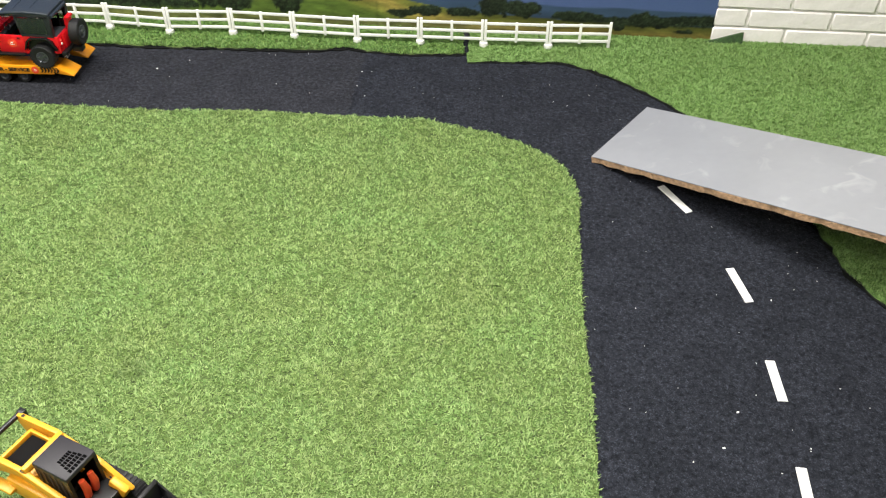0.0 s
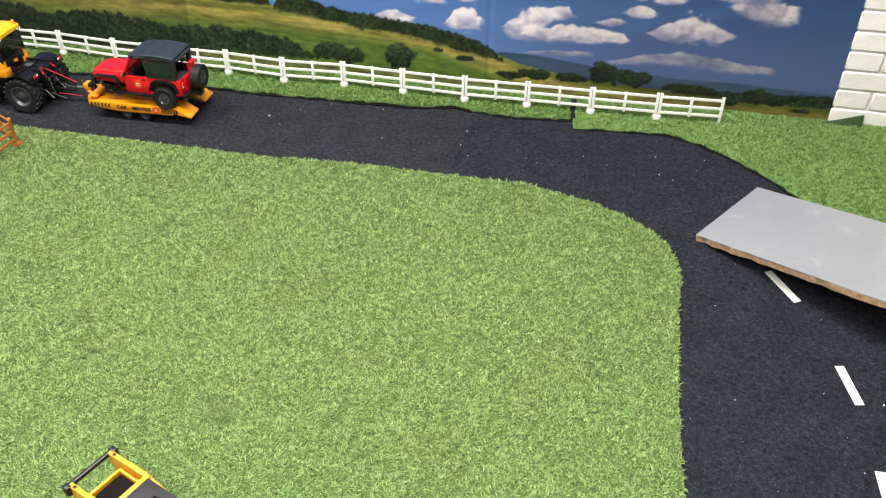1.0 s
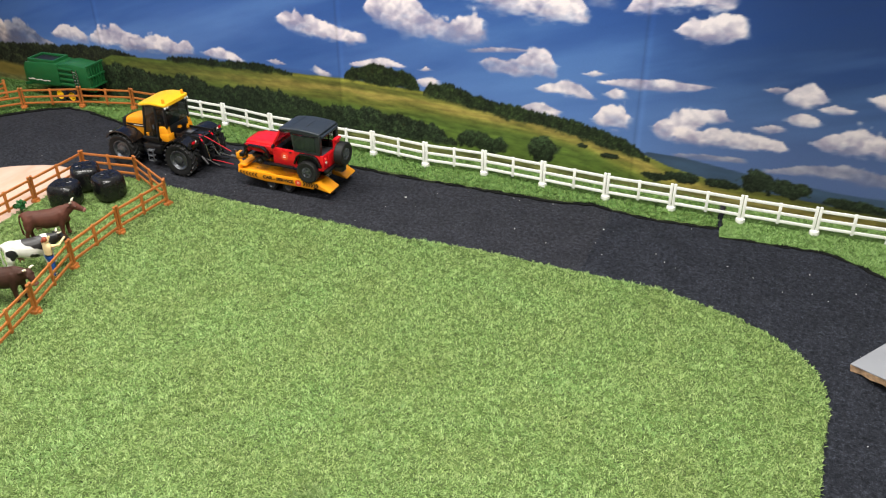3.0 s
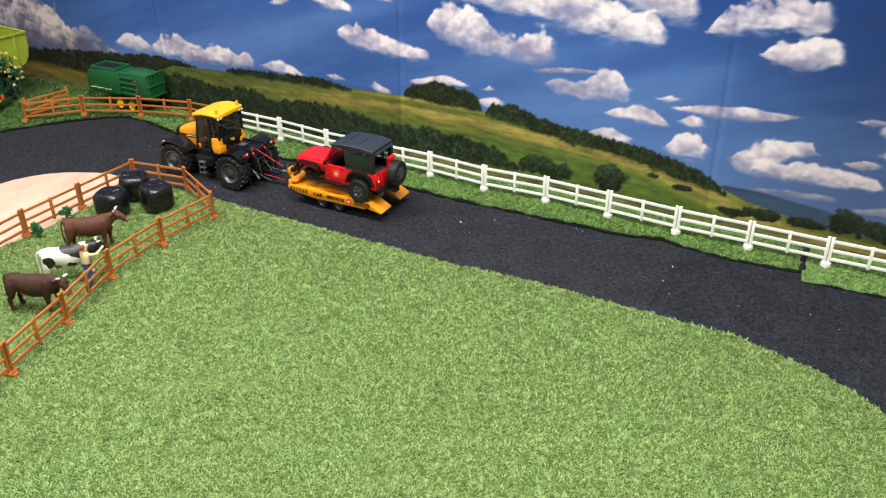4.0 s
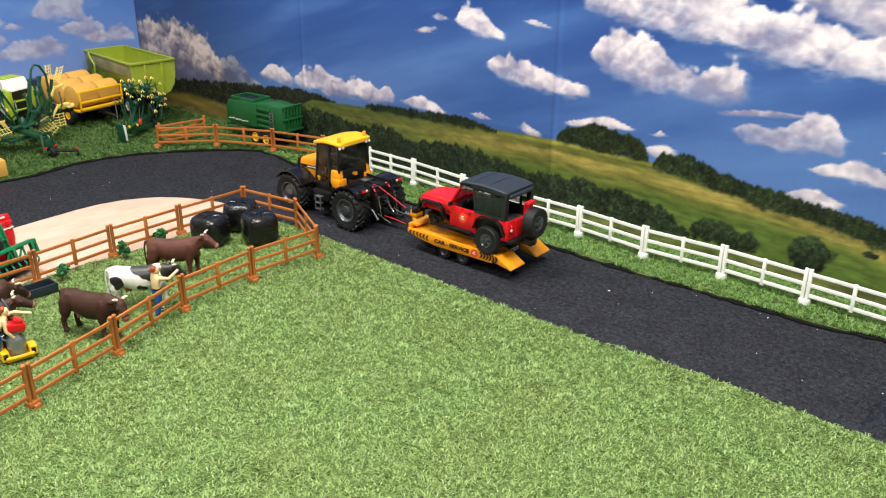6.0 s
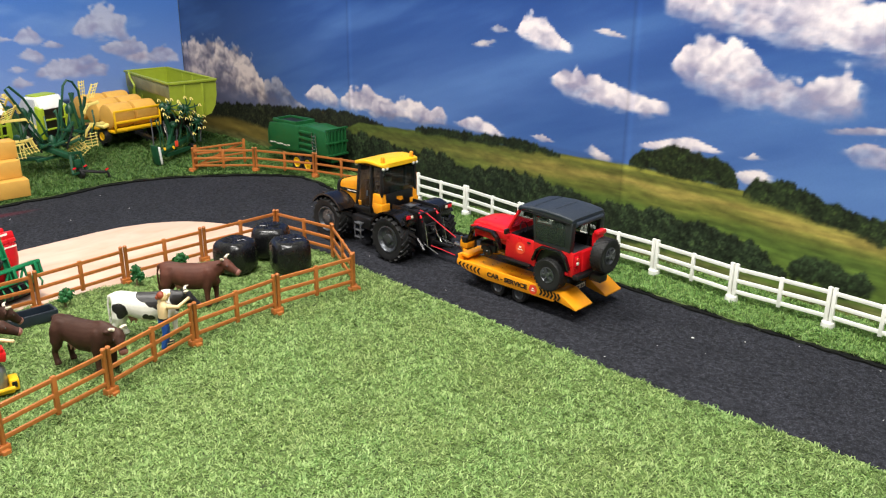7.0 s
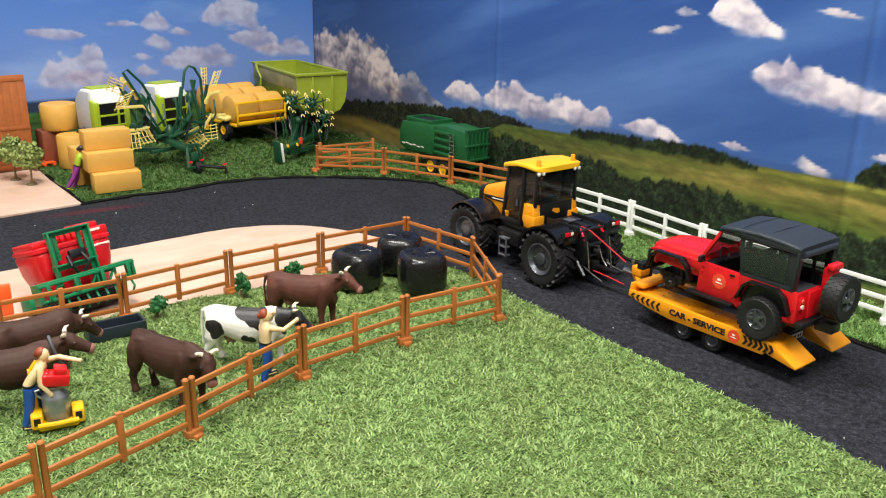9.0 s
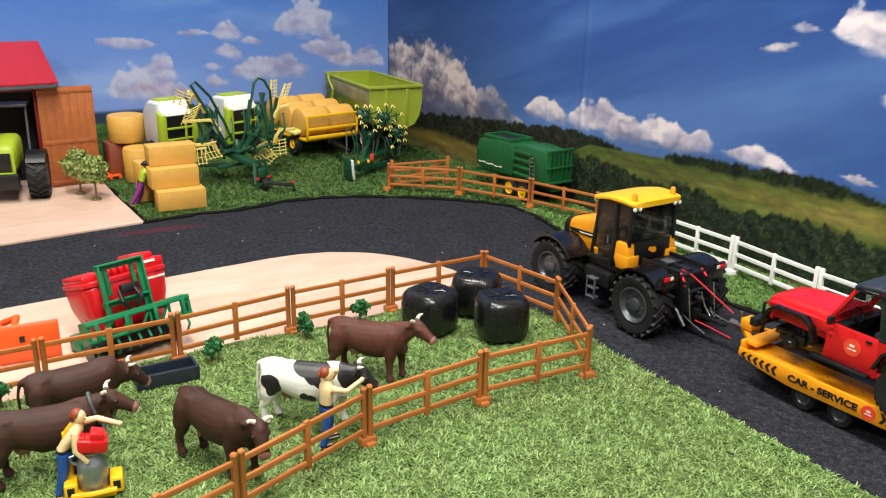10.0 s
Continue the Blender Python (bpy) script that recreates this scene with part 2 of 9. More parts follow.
def slab(name, pts, z0, z1, material, label, category, wobble=0.004, seed=1, parent=None):
    """A mat with a slightly ragged cut edge."""
    rnd = random.Random(seed)
    out = []
    for (ax, ay), (bx, by) in zip(pts, pts[1:] + pts[:1]):
        d = math.hypot(bx - ax, by - ay)
        k = max(1, int(d / 0.02))
        for i in range(k):
            f = i / k
            out.append((ax + (bx - ax) * f + rnd.uniform(-wobble, wobble), ay + (by - ay) * f + rnd.uniform(-wobble, wobble)))
    bm = B()
    prism(bm, out, z0, z1, plane="xy")
    for f in bm.faces:
        f.material_index = 1 if abs(f.normal.z) < 0.5 and isinstance(material, list) else 0
    ob = finish(name, bm, material)
    return tagged(ob, label, category, kind="structure")


FELT = felt_material("grey_black_felt", (40, 41, 46))
bm = B()
bmesh.ops.create_grid(bm, x_segments=8, y_segments=8, size=0.5, matrix=pose(-0.4, 0.3, 0) @ Matrix.Diagonal((5.6, 5.2, 1, 1)))
ground = tagged(finish("ground", bm, FELT), "black felt carpet that serves as the toy road", "road", kind="structure")

# a second felt sheet, overlapping, with a visible seam across the road
slab("road", [(-0.33, 2.0), (-0.30, 2.42), (0.6, 2.45), (0.72, 1.5), (0.8, 0.2), (0.05, 0.2), (0.05, 1.9)], 0.0002, 0.0016,
     felt_material("black_felt_overlay", (35, 37, 43)),
     "black felt road piece laid over the carpet", "road", 0.002, 5)


def turf_material(name, dark, mid, light, tufts=(0.80, 1.16), hue=(0.498, 0.504)):
    m = bpy.data.materials.new(name)
    m.use_nodes = True
    nt = m.node_tree
    b = nt.nodes["Principled BSDF"]
    b.inputs["Roughness"].default_value = 0.55
    b.inputs["Specular IOR Level"].default_value = 0.35
    g = nt.nodes.new("ShaderNodeNewGeometry")
    r = nt.nodes.new("ShaderNodeValToRGB")
    r.color_ramp.elements[0].position, r.color_ramp.elements[1].position = 0.0, 1.0
    r.color_ramp.elements[0].color, r.color_ramp.elements[1].color = (*lin(*dark), 1), (*lin(*light), 1)
    e = r.color_ramp.elements.new(0.5)
    e.color = (*lin(*mid), 1)
    nt.links.new(g.outputs["Random Per Island"], r.inputs["Fac"])
    tc = nt.nodes.new("ShaderNodeTexCoord")
    n = nt.nodes.new("ShaderNodeTexNoise")
    n.inputs["Scale"].default_value, n.inputs["Detail"].default_value = 6.0, 5
    nt.links.new(tc.outputs["Object"], n.inputs["Vector"])
    mr = nt.nodes.new("ShaderNodeMapRange")
    mr.inputs[1].default_value, mr.inputs[2].default_value = 0.3, 0.7
    mr.inputs[3].default_value, mr.inputs[4].default_value = 0.94, 1.06
    nt.links.new(n.outputs["Fac"], mr.inputs[0])
    tn = nt.nodes.new("ShaderNodeTexNoise")
    tn.inputs["Scale"].default_value, tn.inputs["Detail"].default_value = 105.0, 2
    nt.links.new(tc.outputs["Object"], tn.inputs["Vector"])
    tr = nt.nodes.new("ShaderNodeMapRange")
    tr.inputs[1].default_value, tr.inputs[2].default_value, tr.inputs[3].default_value, tr.inputs[4].default_value = 0.33, 0.66, *tufts
    nt.links.new(tn.outputs["Fac"], tr.inputs[0])
    tm = nt.nodes.new("ShaderNodeMath")
    tm.operation = "MULTIPLY"
    nt.links.new(mr.outputs[0], tm.inputs[0])
    nt.links.new(tr.outputs[0], tm.inputs[1])
    hs = nt.nodes.new("ShaderNodeHueSaturation")
    hr = nt.nodes.new("ShaderNodeMapRange")
    hr.inputs[1].default_value, hr.inputs[2].default_value, hr.inputs[3].default_value, hr.inputs[4].default_value = 0.32, 0.68, *hue
    nt.links.new(n.outputs["Fac"], hr.inputs[0])
    nt.links.new(hr.outputs[0], hs.inputs["Hue"])
    # one flattened, soiled spot in the pile
    ds = nt.nodes.new("ShaderNodeVectorMath")
    ds.operation = "DISTANCE"
    ds.inputs[1].default_value = (-0.617, 1.212, 0.01)
    nt.links.new(tc.outputs["Object"], ds.inputs[0])
    sp = nt.nodes.new("ShaderNodeMapRange")
    sp.inputs[1].default_value, sp.inputs[2].default_value, sp.inputs[3].default_value, sp.inputs[4].default_value = 0.008, 0.042, 0.66, 1.0
    nt.links.new(ds.outputs["Value"], sp.inputs[0])
    ml = nt.nodes.new("ShaderNodeMath")
    ml.operation = "MULTIPLY"
    nt.links.new(tm.outputs[0], ml.inputs[0])
    nt.links.new(sp.outputs[0], ml.inputs[1])
    nt.links.new(ml.outputs[0], hs.inputs["Value"])
    nt.links.new(r.outputs["Color"], hs.inputs["Color"])
    nt.links.new(hs.outputs[0], b.inputs["Base Color"])
    tl = nt.nodes.new("ShaderNodeBsdfTranslucent")
    nt.links.new(hs.outputs[0], tl.inputs[0])
    mx = nt.nodes.new("ShaderNodeMixShader")
    mx.inputs[0].default_value = 0.25
    nt.links.new(b.outputs[0], mx.inputs[1])
    nt.links.new(tl.outputs[0], mx.inputs[2])
    nt.links.new(mx.outputs[0], nt.nodes["Material Output"].inputs[0])
    return m


TURF = turf_material("artificial_turf_fibre", (90, 122, 59), (132, 161, 90), (166, 188, 121), (0.80, 1.12), (0.490, 0.509))
TURF_SOFT = turf_material("dense_green_turf_fibre", (108, 142, 74), (127, 159, 90), (143, 171, 104), (0.95, 1.05))
TURF_DEEP = turf_material("deep_green_turf_fibre", (76, 114, 54), (114, 152, 76), (150, 180, 104), (0.86, 1.10))
# darker copy of the strip's fibre, used only in the machine corner
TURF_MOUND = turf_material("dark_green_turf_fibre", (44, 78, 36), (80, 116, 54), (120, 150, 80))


def backing_material(name, rgb, gap_shade):
    """The matted floor of the pile; noise paints the shade of gaps between short fibres."""
    m = mat(name, rgb, 0.9, var=0.2, scale=60, bump=0.003, bump_scale=330)
    nt = m.node_tree
    b = nt.nodes["Principled BSDF"]
    old = b.inputs["Base Color"].links[0].from_socket
    tc = nt.nodes.new("ShaderNodeTexCoord")
    n = nt.nodes.new("ShaderNodeTexNoise")
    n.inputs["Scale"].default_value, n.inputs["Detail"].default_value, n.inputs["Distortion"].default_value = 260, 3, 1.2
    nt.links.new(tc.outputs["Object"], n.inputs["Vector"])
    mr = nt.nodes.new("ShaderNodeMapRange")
    mr.inputs[1].default_value, mr.inputs[2].default_value, mr.inputs[3].default_value, mr.inputs[4].default_value = 0.36, 0.50, gap_shade, 1.0
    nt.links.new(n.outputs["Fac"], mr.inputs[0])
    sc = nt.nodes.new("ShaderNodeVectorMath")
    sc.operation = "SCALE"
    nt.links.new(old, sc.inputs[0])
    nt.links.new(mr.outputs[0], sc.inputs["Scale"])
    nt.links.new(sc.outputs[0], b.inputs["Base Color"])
    return m


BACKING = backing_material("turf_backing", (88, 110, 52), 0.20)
SOFT_BACKING = backing_material("dense_turf_backing", (98, 130, 64), 0.60)
EDGE = mat("dark_turf_edge", (32, 40, 26), 0.9, var=0.2, scale=40)

lawn = [(-1.60, 2.118), (-1.485, 2.10), (-1.27, 2.083), (-1.07, 2.065), (-0.77, 2.043), (-0.58, 2.045), (-0.36, 2.026), (-0.14, 2.011),
        (0.023, 1.951), (0.10, 1.905), (0.145, 1.865), (0.178, 1.82), (0.196, 1.765), (0.201, 1.69), (0.186, 1.579), (0.165, 1.3), (0.160, 1.18),
        (0.146, 0.972), (0.14, 0.3), (0.14, -0.3), (-2.0, -0.3), (-1.84, 1.15), (-1.81, 1.33), (-1.83, 1.507), (-1.815, 1.68), (-1.80, 1.76), (-1.79, 1.90),
        (-1.785, 2.06), (-1.76, 2.105)]
strip = [(-0.036, 2.341), (-0.208, 2.337), (-0.30, 2.355), (-0.358, 2.372), (-0.458, 2.358), (-0.62, 2.362), (-0.838, 2.37), (-1.167, 2.395), (-1.376, 2.425),
         (-1.665, 2.42), (-1.80, 2.435), (-1.912, 2.452), (-2.03, 2.485), (-2.10, 2.506), (-2.18, 2.512), (-2.25, 2.475), (-2.32, 2.42), (-2.40, 2.33),
         (-2.455, 2.253), (-2.495, 2.17), (-2.515, 2.074), (-2.505, 1.95), (-2.522, 1.86), (-2.517, 1.742), (-2.72, 1.755), (-3.03, 1.77), (-3.03, 2.70), (-2.4, 2.655),
         (-1.7, 2.602), (-0.9, 2.54), (-0.04, 2.478)]
corner_right = [(-0.026, 2.298), (0.10, 2.30), (0.229, 2.297), (0.30, 2.255), (0.351, 2.212), (0.42, 2.15), (0.481, 2.069), (0.58, 1.92), (0.66, 1.70), (0.69, 1.55),
                (0.695, 1.465), (0.737, 1.38), (0.80, 1.20), (0.84, 0.6), (2.1, 0.6), (2.1, 2.44), (0.9, 2.455), (0.70, 2.47), (0.3, 2.455), (-0.02, 2.47)]
yard = [(-1.78, 0.6), (-1.78, 2.09), (-1.85, 2.116), (-1.90, 2.119), (-1.94, 2.110), (-1.985, 2.092), (-2.03, 2.070), (-2.062, 2.046), (-2.092, 2.014), (-2.118, 1.975), (-2.138, 1.92),
        (-2.146, 1.86), (-2.150, 1.75), (-2.151, 1.65), (-2.150, 1.5), (-2.153, 1.39), (-2.15, 1.2), (-2.13, 0.6)]
forecourt = [(-2.519, 1.738), (-2.515, 1.45), (-2.50, 0.8), (-3.05, 0.8), (-3.05, 1.775), (-2.80, 1.752)]

def underlay(pts, d):
    """The outline pushed outwards by d."""
    n, out = len(pts), []
    area = sum(a[0] * b[1] - b[0] * a[1] for a, b in zip(pts, pts[1:] + pts[:1]))
    k = d if area > 0 else -d
    for i, p in enumerate(pts):
        a, b = Vector(pts[i - 1]), Vector(pts[(i + 1) % n])
        t = (b - a).normalized()
        out.append((p[0] + t.y * k, p[1] - t.x * k))
    return out


RUBBER_EDGE = mat("black_mat_edge", (13, 15, 14), 0.85, var=0.2, scale=60, bump=0.002, bump_scale=200, spec=0.2)
slab("ground_verge_edge", underlay(strip, 0.0055), 0.0002, 0.0036, RUBBER_EDGE, "black rubber edge under the turf strip", "verge", 0.004, 23)
slab("ground_corner_edge", underlay(corner_right, 0.0055), 0.00025, 0.0034, RUBBER_EDGE, "black rubber edge under the corner turf", "verge", 0.004, 24)
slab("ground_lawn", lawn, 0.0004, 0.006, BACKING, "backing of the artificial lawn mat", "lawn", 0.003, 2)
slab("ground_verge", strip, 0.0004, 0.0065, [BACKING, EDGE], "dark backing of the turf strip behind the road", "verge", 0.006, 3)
slab("ground_corner", corner_right, 0.0008, 0.0065, [SOFT_BACKING, EDGE], "dark backing of the turf mat beside the brick wall", "verge", 0.006, 4)


def sheet_material():
    m = mat("pale_birch_sheet", (210, 181, 162), 0.55, var=0.07, scale=5, bump=0.0002, bump_scale=90, fine=0.04)
    nt = m.node_tree
    b = nt.nodes["Principled BSDF"]
    tc = nt.nodes.new("ShaderNodeTexCoord")
    mp = nt.nodes.new("ShaderNodeMapping")
    mp.inputs["Scale"].default_value = (9, 2.4, 4)
    w = nt.nodes.new("ShaderNodeTexNoise")
    w.inputs["Scale"].default_value, w.inputs["Detail"].default_value, w.inputs["Distortion"].default_value = 1.6, 6, 1.5
    nt.links.new(tc.outputs["Object"], mp.inputs["Vector"])
    nt.links.new(mp.outputs[0], w.inputs["Vector"])
    r = nt.nodes.new("ShaderNodeValToRGB")
    r.color_ramp.elements[0].position, r.color_ramp.elements[1].position = 0.32, 0.62
    r.color_ramp.elements[0].color, r.color_ramp.elements[1].color = (0.88, 0.80, 0.74, 1), (1, 1, 1, 1)
    nt.links.new(w.outputs["Fac"], r.inputs["Fac"])
    old = b.inputs["Base Color"].links[0].from_socket
    mx = nt.nodes.new("ShaderNodeMixRGB")
    mx.blend_type, mx.inputs[0].default_value = "MULTIPLY", 1.0
    nt.links.new(old, mx.inputs[1])
    nt.links.new(r.outputs["Color"], mx.inputs[2])
    nt.links.new(mx.outputs[0], b.inputs["Base Color"])
    return m


SHEET = sheet_material()
slab("pavement_yard", yard, 0.0002, 0.004, SHEET, "pale birch plywood sheet cut in a curve as a farmyard", "yard", 0.0006, 6)
slab("pavement_forecourt", forecourt, 0.0002, 0.004, SHEET, "pale birch plywood sheet in front of the barn", "yard", 0.0006, 7)


def mound(x, y):
    """Height of the turf where the mat rises towards the corner."""
    s = min(1, max(0, (-2.54 - x) / 0.32))
    k = min(1, max(0, (y - 1.885) / 0.10))
    s, k = s * s * (3 - 2 * s), k * k * (3 - 2 * k)
    f = min(1, max(0, (2.62 - abs(x + 3.0) * 0.25 - y) / 0.1 + 0.6))
    return 0.009 + 0.05 * s * k * f


bm = B()
nx, ny = 30, 44
vs = [[bm.verts.new((-3.028 + 0.46 * i / nx, 1.78 + 0.90 * j / ny, mound(-3.028 + 0.46 * i / nx, 1.78 + 0.90 * j / ny) - (0.004 if i == nx or j in (0, ny) else 0))) for j in range(ny + 1)] for i in range(nx + 1)]
for i in range(nx):
    for j in range(ny):
        bm.faces.new((vs[i][j], vs[i + 1][j], vs[i + 1][j + 1], vs[i][j + 1]))
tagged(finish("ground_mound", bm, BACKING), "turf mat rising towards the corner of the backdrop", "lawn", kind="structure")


def inside(px, py, poly):
    ok = np.zeros(len(px), bool)
    n = len(poly)
    for i in range(n):
        (x1, y1), (x2, y2) = poly[i], poly[(i + 1) % n]
        hit = ((y1 > py) != (y2 > py)) & (px < (x2 - x1) * (py - y1) / (y2 - y1 + 1e-12) + x1)
        ok ^= hit
    return ok


def blades(name, poly, count, length, z, material, label, seed, window=None, hill=None, tuft_size=0.0085, flat=0.5, width=0.0008, rise=0.55):
    """Turf fibres: bent tapering strips over an outline."""
    rng = np.random.default_rng(seed)
    xs, ys = [p[0] for p in poly], [p[1] for p in poly]
    x0, x1, y0, y1 = window or (min(xs), max(xs), min(ys), max(ys))
    px, py = rng.uniform(x0, x1, count * 3), rng.uniform(y0, y1, count * 3)
    keep = inside(px, py, poly)
    px, py = px[keep][:count], py[keep][:count]
    n = len(px)
    pz = np.full(n, z) if hill is None else np.array([hill(a, b) for a, b in zip(px, py)])
    # fibres stand in tufts that lean one way and are worn to unlike lengths
    jx, jy = px + rng.normal(0, 0.0012, n), py + rng.normal(0, 0.0012, n)
    tuft = (np.floor(jx / tuft_size).astype(np.int64) * 7349 + np.floor(jy / tuft_size + 0.5 * (np.floor(jx / tuft_size) % 2)).astype(np.int64) * 9151) % 8192
    own = np.random.default_rng(seed + 900)
    t_yaw, t_len, t_lean = own.uniform(0, 2 * np.pi, 8192)[tuft], own.uniform(0.62, 1.2, 8192)[tuft], own.uniform(-0.35, 0.35, 8192)[tuft]
    yaw = t_yaw + rng.normal(0, 1.1, n)
    bend = yaw + rng.uniform(-1.3, 1.3, n)
    lean = np.clip(rng.uniform(flat, 1.5, n) + t_lean * 0.5, 0.3, 1.62)
    le = length * t_len * rng.uniform(0.65, 1.25, n)
    w = width * rng.uniform(0.65, 1.35, n)
    dx, dy = np.cos(yaw), np.sin(yaw)
    sx, sy = -dy * w, dx * w
    low = lean * rise
    h1, o1 = le * 0.55 * np.cos(low), le * 0.55 * np.sin(low)
    tip = np.minimum(lean * 1.25, 1.66)
    h2, o2 = h1 + le * 0.45 * np.cos(tip), le * 0.45 * np.sin(tip)
    co = np.zeros((n, 5, 3))
    co[:, 0] = np.stack([px - sx, py - sy, pz - 0.001], 1)
    co[:, 1] = np.stack([px + sx, py + sy, pz - 0.001], 1)
    co[:, 2] = np.stack([px + dx * o1 + sx * 0.9, py + dy * o1 + sy * 0.9, pz + h1], 1)
    co[:, 3] = np.stack([px + dx * o1 - sx * 0.9, py + dy * o1 - sy * 0.9, pz + h1], 1)
    co[:, 4] = np.stack([px + dx * o1 + np.cos(bend) * o2, py + dy * o1 + np.sin(bend) * o2, pz + h2], 1)
    base = np.arange(n)[:, None] * 5
    loops = (base + np.array([0, 1, 2, 3, 3, 2, 4])).ravel()
    me = bpy.data.meshes.new(name)
    me.vertices.add(n * 5)
    me.vertices.foreach_set("co", co.ravel())
    me.loops.add(n * 7)
    me.loops.foreach_set("vertex_index", loops.astype(np.int32))
    me.polygons.add(n * 2)
    starts = (np.arange(n)[:, None] * 7 + np.array([0, 4])).ravel()
    me.polygons.foreach_set("loop_start", starts.astype(np.int32))
    me.update(calc_edges=True)
    me.validate()
    me.materials.append(material)
    return tagged(new(name, me), label, "grass", kind="stuff")


blades("lawn_grass", lawn, 440000, 0.0102, 0.0055, TURF, "bright green artificial turf with short curled fibres", 11, (-1.85, 0.21, 0.55, 2.13), flat=1.05, width=0.00084, tuft_size=0.0095, rise=0.80)
blades("verge_grass", strip, 90000, 0.0090, 0.0065, TURF_DEEP, "green artificial turf strip along the fence", 12, (-2.53, 0.0, 2.2, 2.66), flat=0.9)
blades("corner_grass", corner_right, 120000, 0.0080, 0.0065, TURF_SOFT, "green artificial turf beside the brick wall", 13, (-0.03, 1.22, 1.25, 2.48), flat=0.95, width=0.00095)
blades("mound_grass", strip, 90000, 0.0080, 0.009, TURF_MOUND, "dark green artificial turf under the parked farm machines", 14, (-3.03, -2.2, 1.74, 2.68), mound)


# a cut corner of the mat curls up against the brick wall
bm = B()
rows = []
for i in range(9):
    f = i / 8
    h = 0.006 + 0.030 * f ** 1.3
    y = 2.412 - 0.004 * f
    rows.append([bm.verts.new(q) for q in ((0.628 + 0.108 * f, y, 0.006), (0.628 + 0.108 * f, y + 0.010, 0.006), (0.628 + 0.108 * f, y + 0.012 + 0.006 * f, h), (0.628 + 0.108 * f, y + 0.004 + 0.006 * f, h))])
skin(bm, rows)
tagged(finish("ground_flap", bm, mat("dark_green_turf_pile", (48, 74, 36), 0.85, var=0.35, scale=120, bump=0.003, bump_scale=400)), "curled corner of the turf mat against the brick wall", "verge", kind="structure")


# ---- backdrop: a printed landscape banner on two walls ----
LAT = np.random.default_rng(5).random((256, 256))


def vnoise(x, y):
    xi, yi = np.floor(x).astype(int), np.floor(y).astype(int)
    fx, fy = x - xi, y - yi
    fx, fy = fx * fx * (3 - 2 * fx), fy * fy * (3 - 2 * fy)
    a, b = LAT[xi % 256, yi % 256], LAT[(xi + 1) % 256, yi % 256]
    c, d = LAT[xi % 256, (yi + 1) % 256], LAT[(xi + 1) % 256, (yi + 1) % 256]
    return (a * (1 - fx) + b * fx) * (1 - fy) + (c * (1 - fx) + d * fx) * fy


def fbm(x, y, octaves=5):
    s, k, t = 0, 0.5, 0
    for i in range(octaves):
        s, t = s + k * vnoise(x * 2 ** i + 17 * i, y * 2 ** i + 31 * i), t + k
        k *= 0.55
    return s / t


def smooth(a, b, x):
    t = np.clip((x - a) / (b - a), 0, 1)
    return t * t * (3 - 2 * t)


def over(img, rgb, alpha):
    rgb = np.asarray(rgb, float)
    if rgb.ndim == 1:
        rgb = rgb[None, None, :]
    return img * (1 - alpha[..., None]) + rgb * alpha[..., None]


def curve(u, pts):
    return np.interp(u, [p[0] for p in pts], [p[1] for p in pts])


def cells(x, y):
    """Round lumps: one minus the distance to the nearest of scattered points."""
    xi, yi = np.floor(x).astype(int), np.floor(y).astype(int)
    best = np.full(x.shape, 9.0)
    for a in (-1, 0, 1):
        for b in (-1, 0, 1):
            cx, cy = xi + a, yi + b
            px, py = cx + LAT[cx % 256, cy % 256], cy + LAT[(cy * 7 + 11) % 256, (cx * 5 + 3) % 256]
            best = np.minimum(best, (x - px) ** 2 + (y - py) ** 2)
    return 1 - np.sqrt(best)


def billow(U, V):
    return 0.58 * cells(U * 13, V * 17) + 0.29 * cells(U * 29 + 5, V * 36) + 0.13 * cells(U * 66 + 9, V * 76)


def cloud_grain(U, V):
    """Lumps, their relief, soft noise and wisps that all clouds of a sheet share."""
    lumps = lambda a, b: 0.66 * cells(a * 17, b * 22) + 0.34 * cells(a * 40 + 5, b * 48)
    wob = (fbm(U * 30, V * 36, 3) - 0.5) * 0.03
    P = lumps(U + wob, V - wob)
    return P - 0.56 + (fbm(U * 46, V * 54, 3) - 0.5) * 0.30, P - lumps(U + wob - 0.010, V - wob + 0.014), fbm(U * 11, V * 16, 5) - 0.5, fbm(U * 24 + 3, V * 75, 4) - 0.5


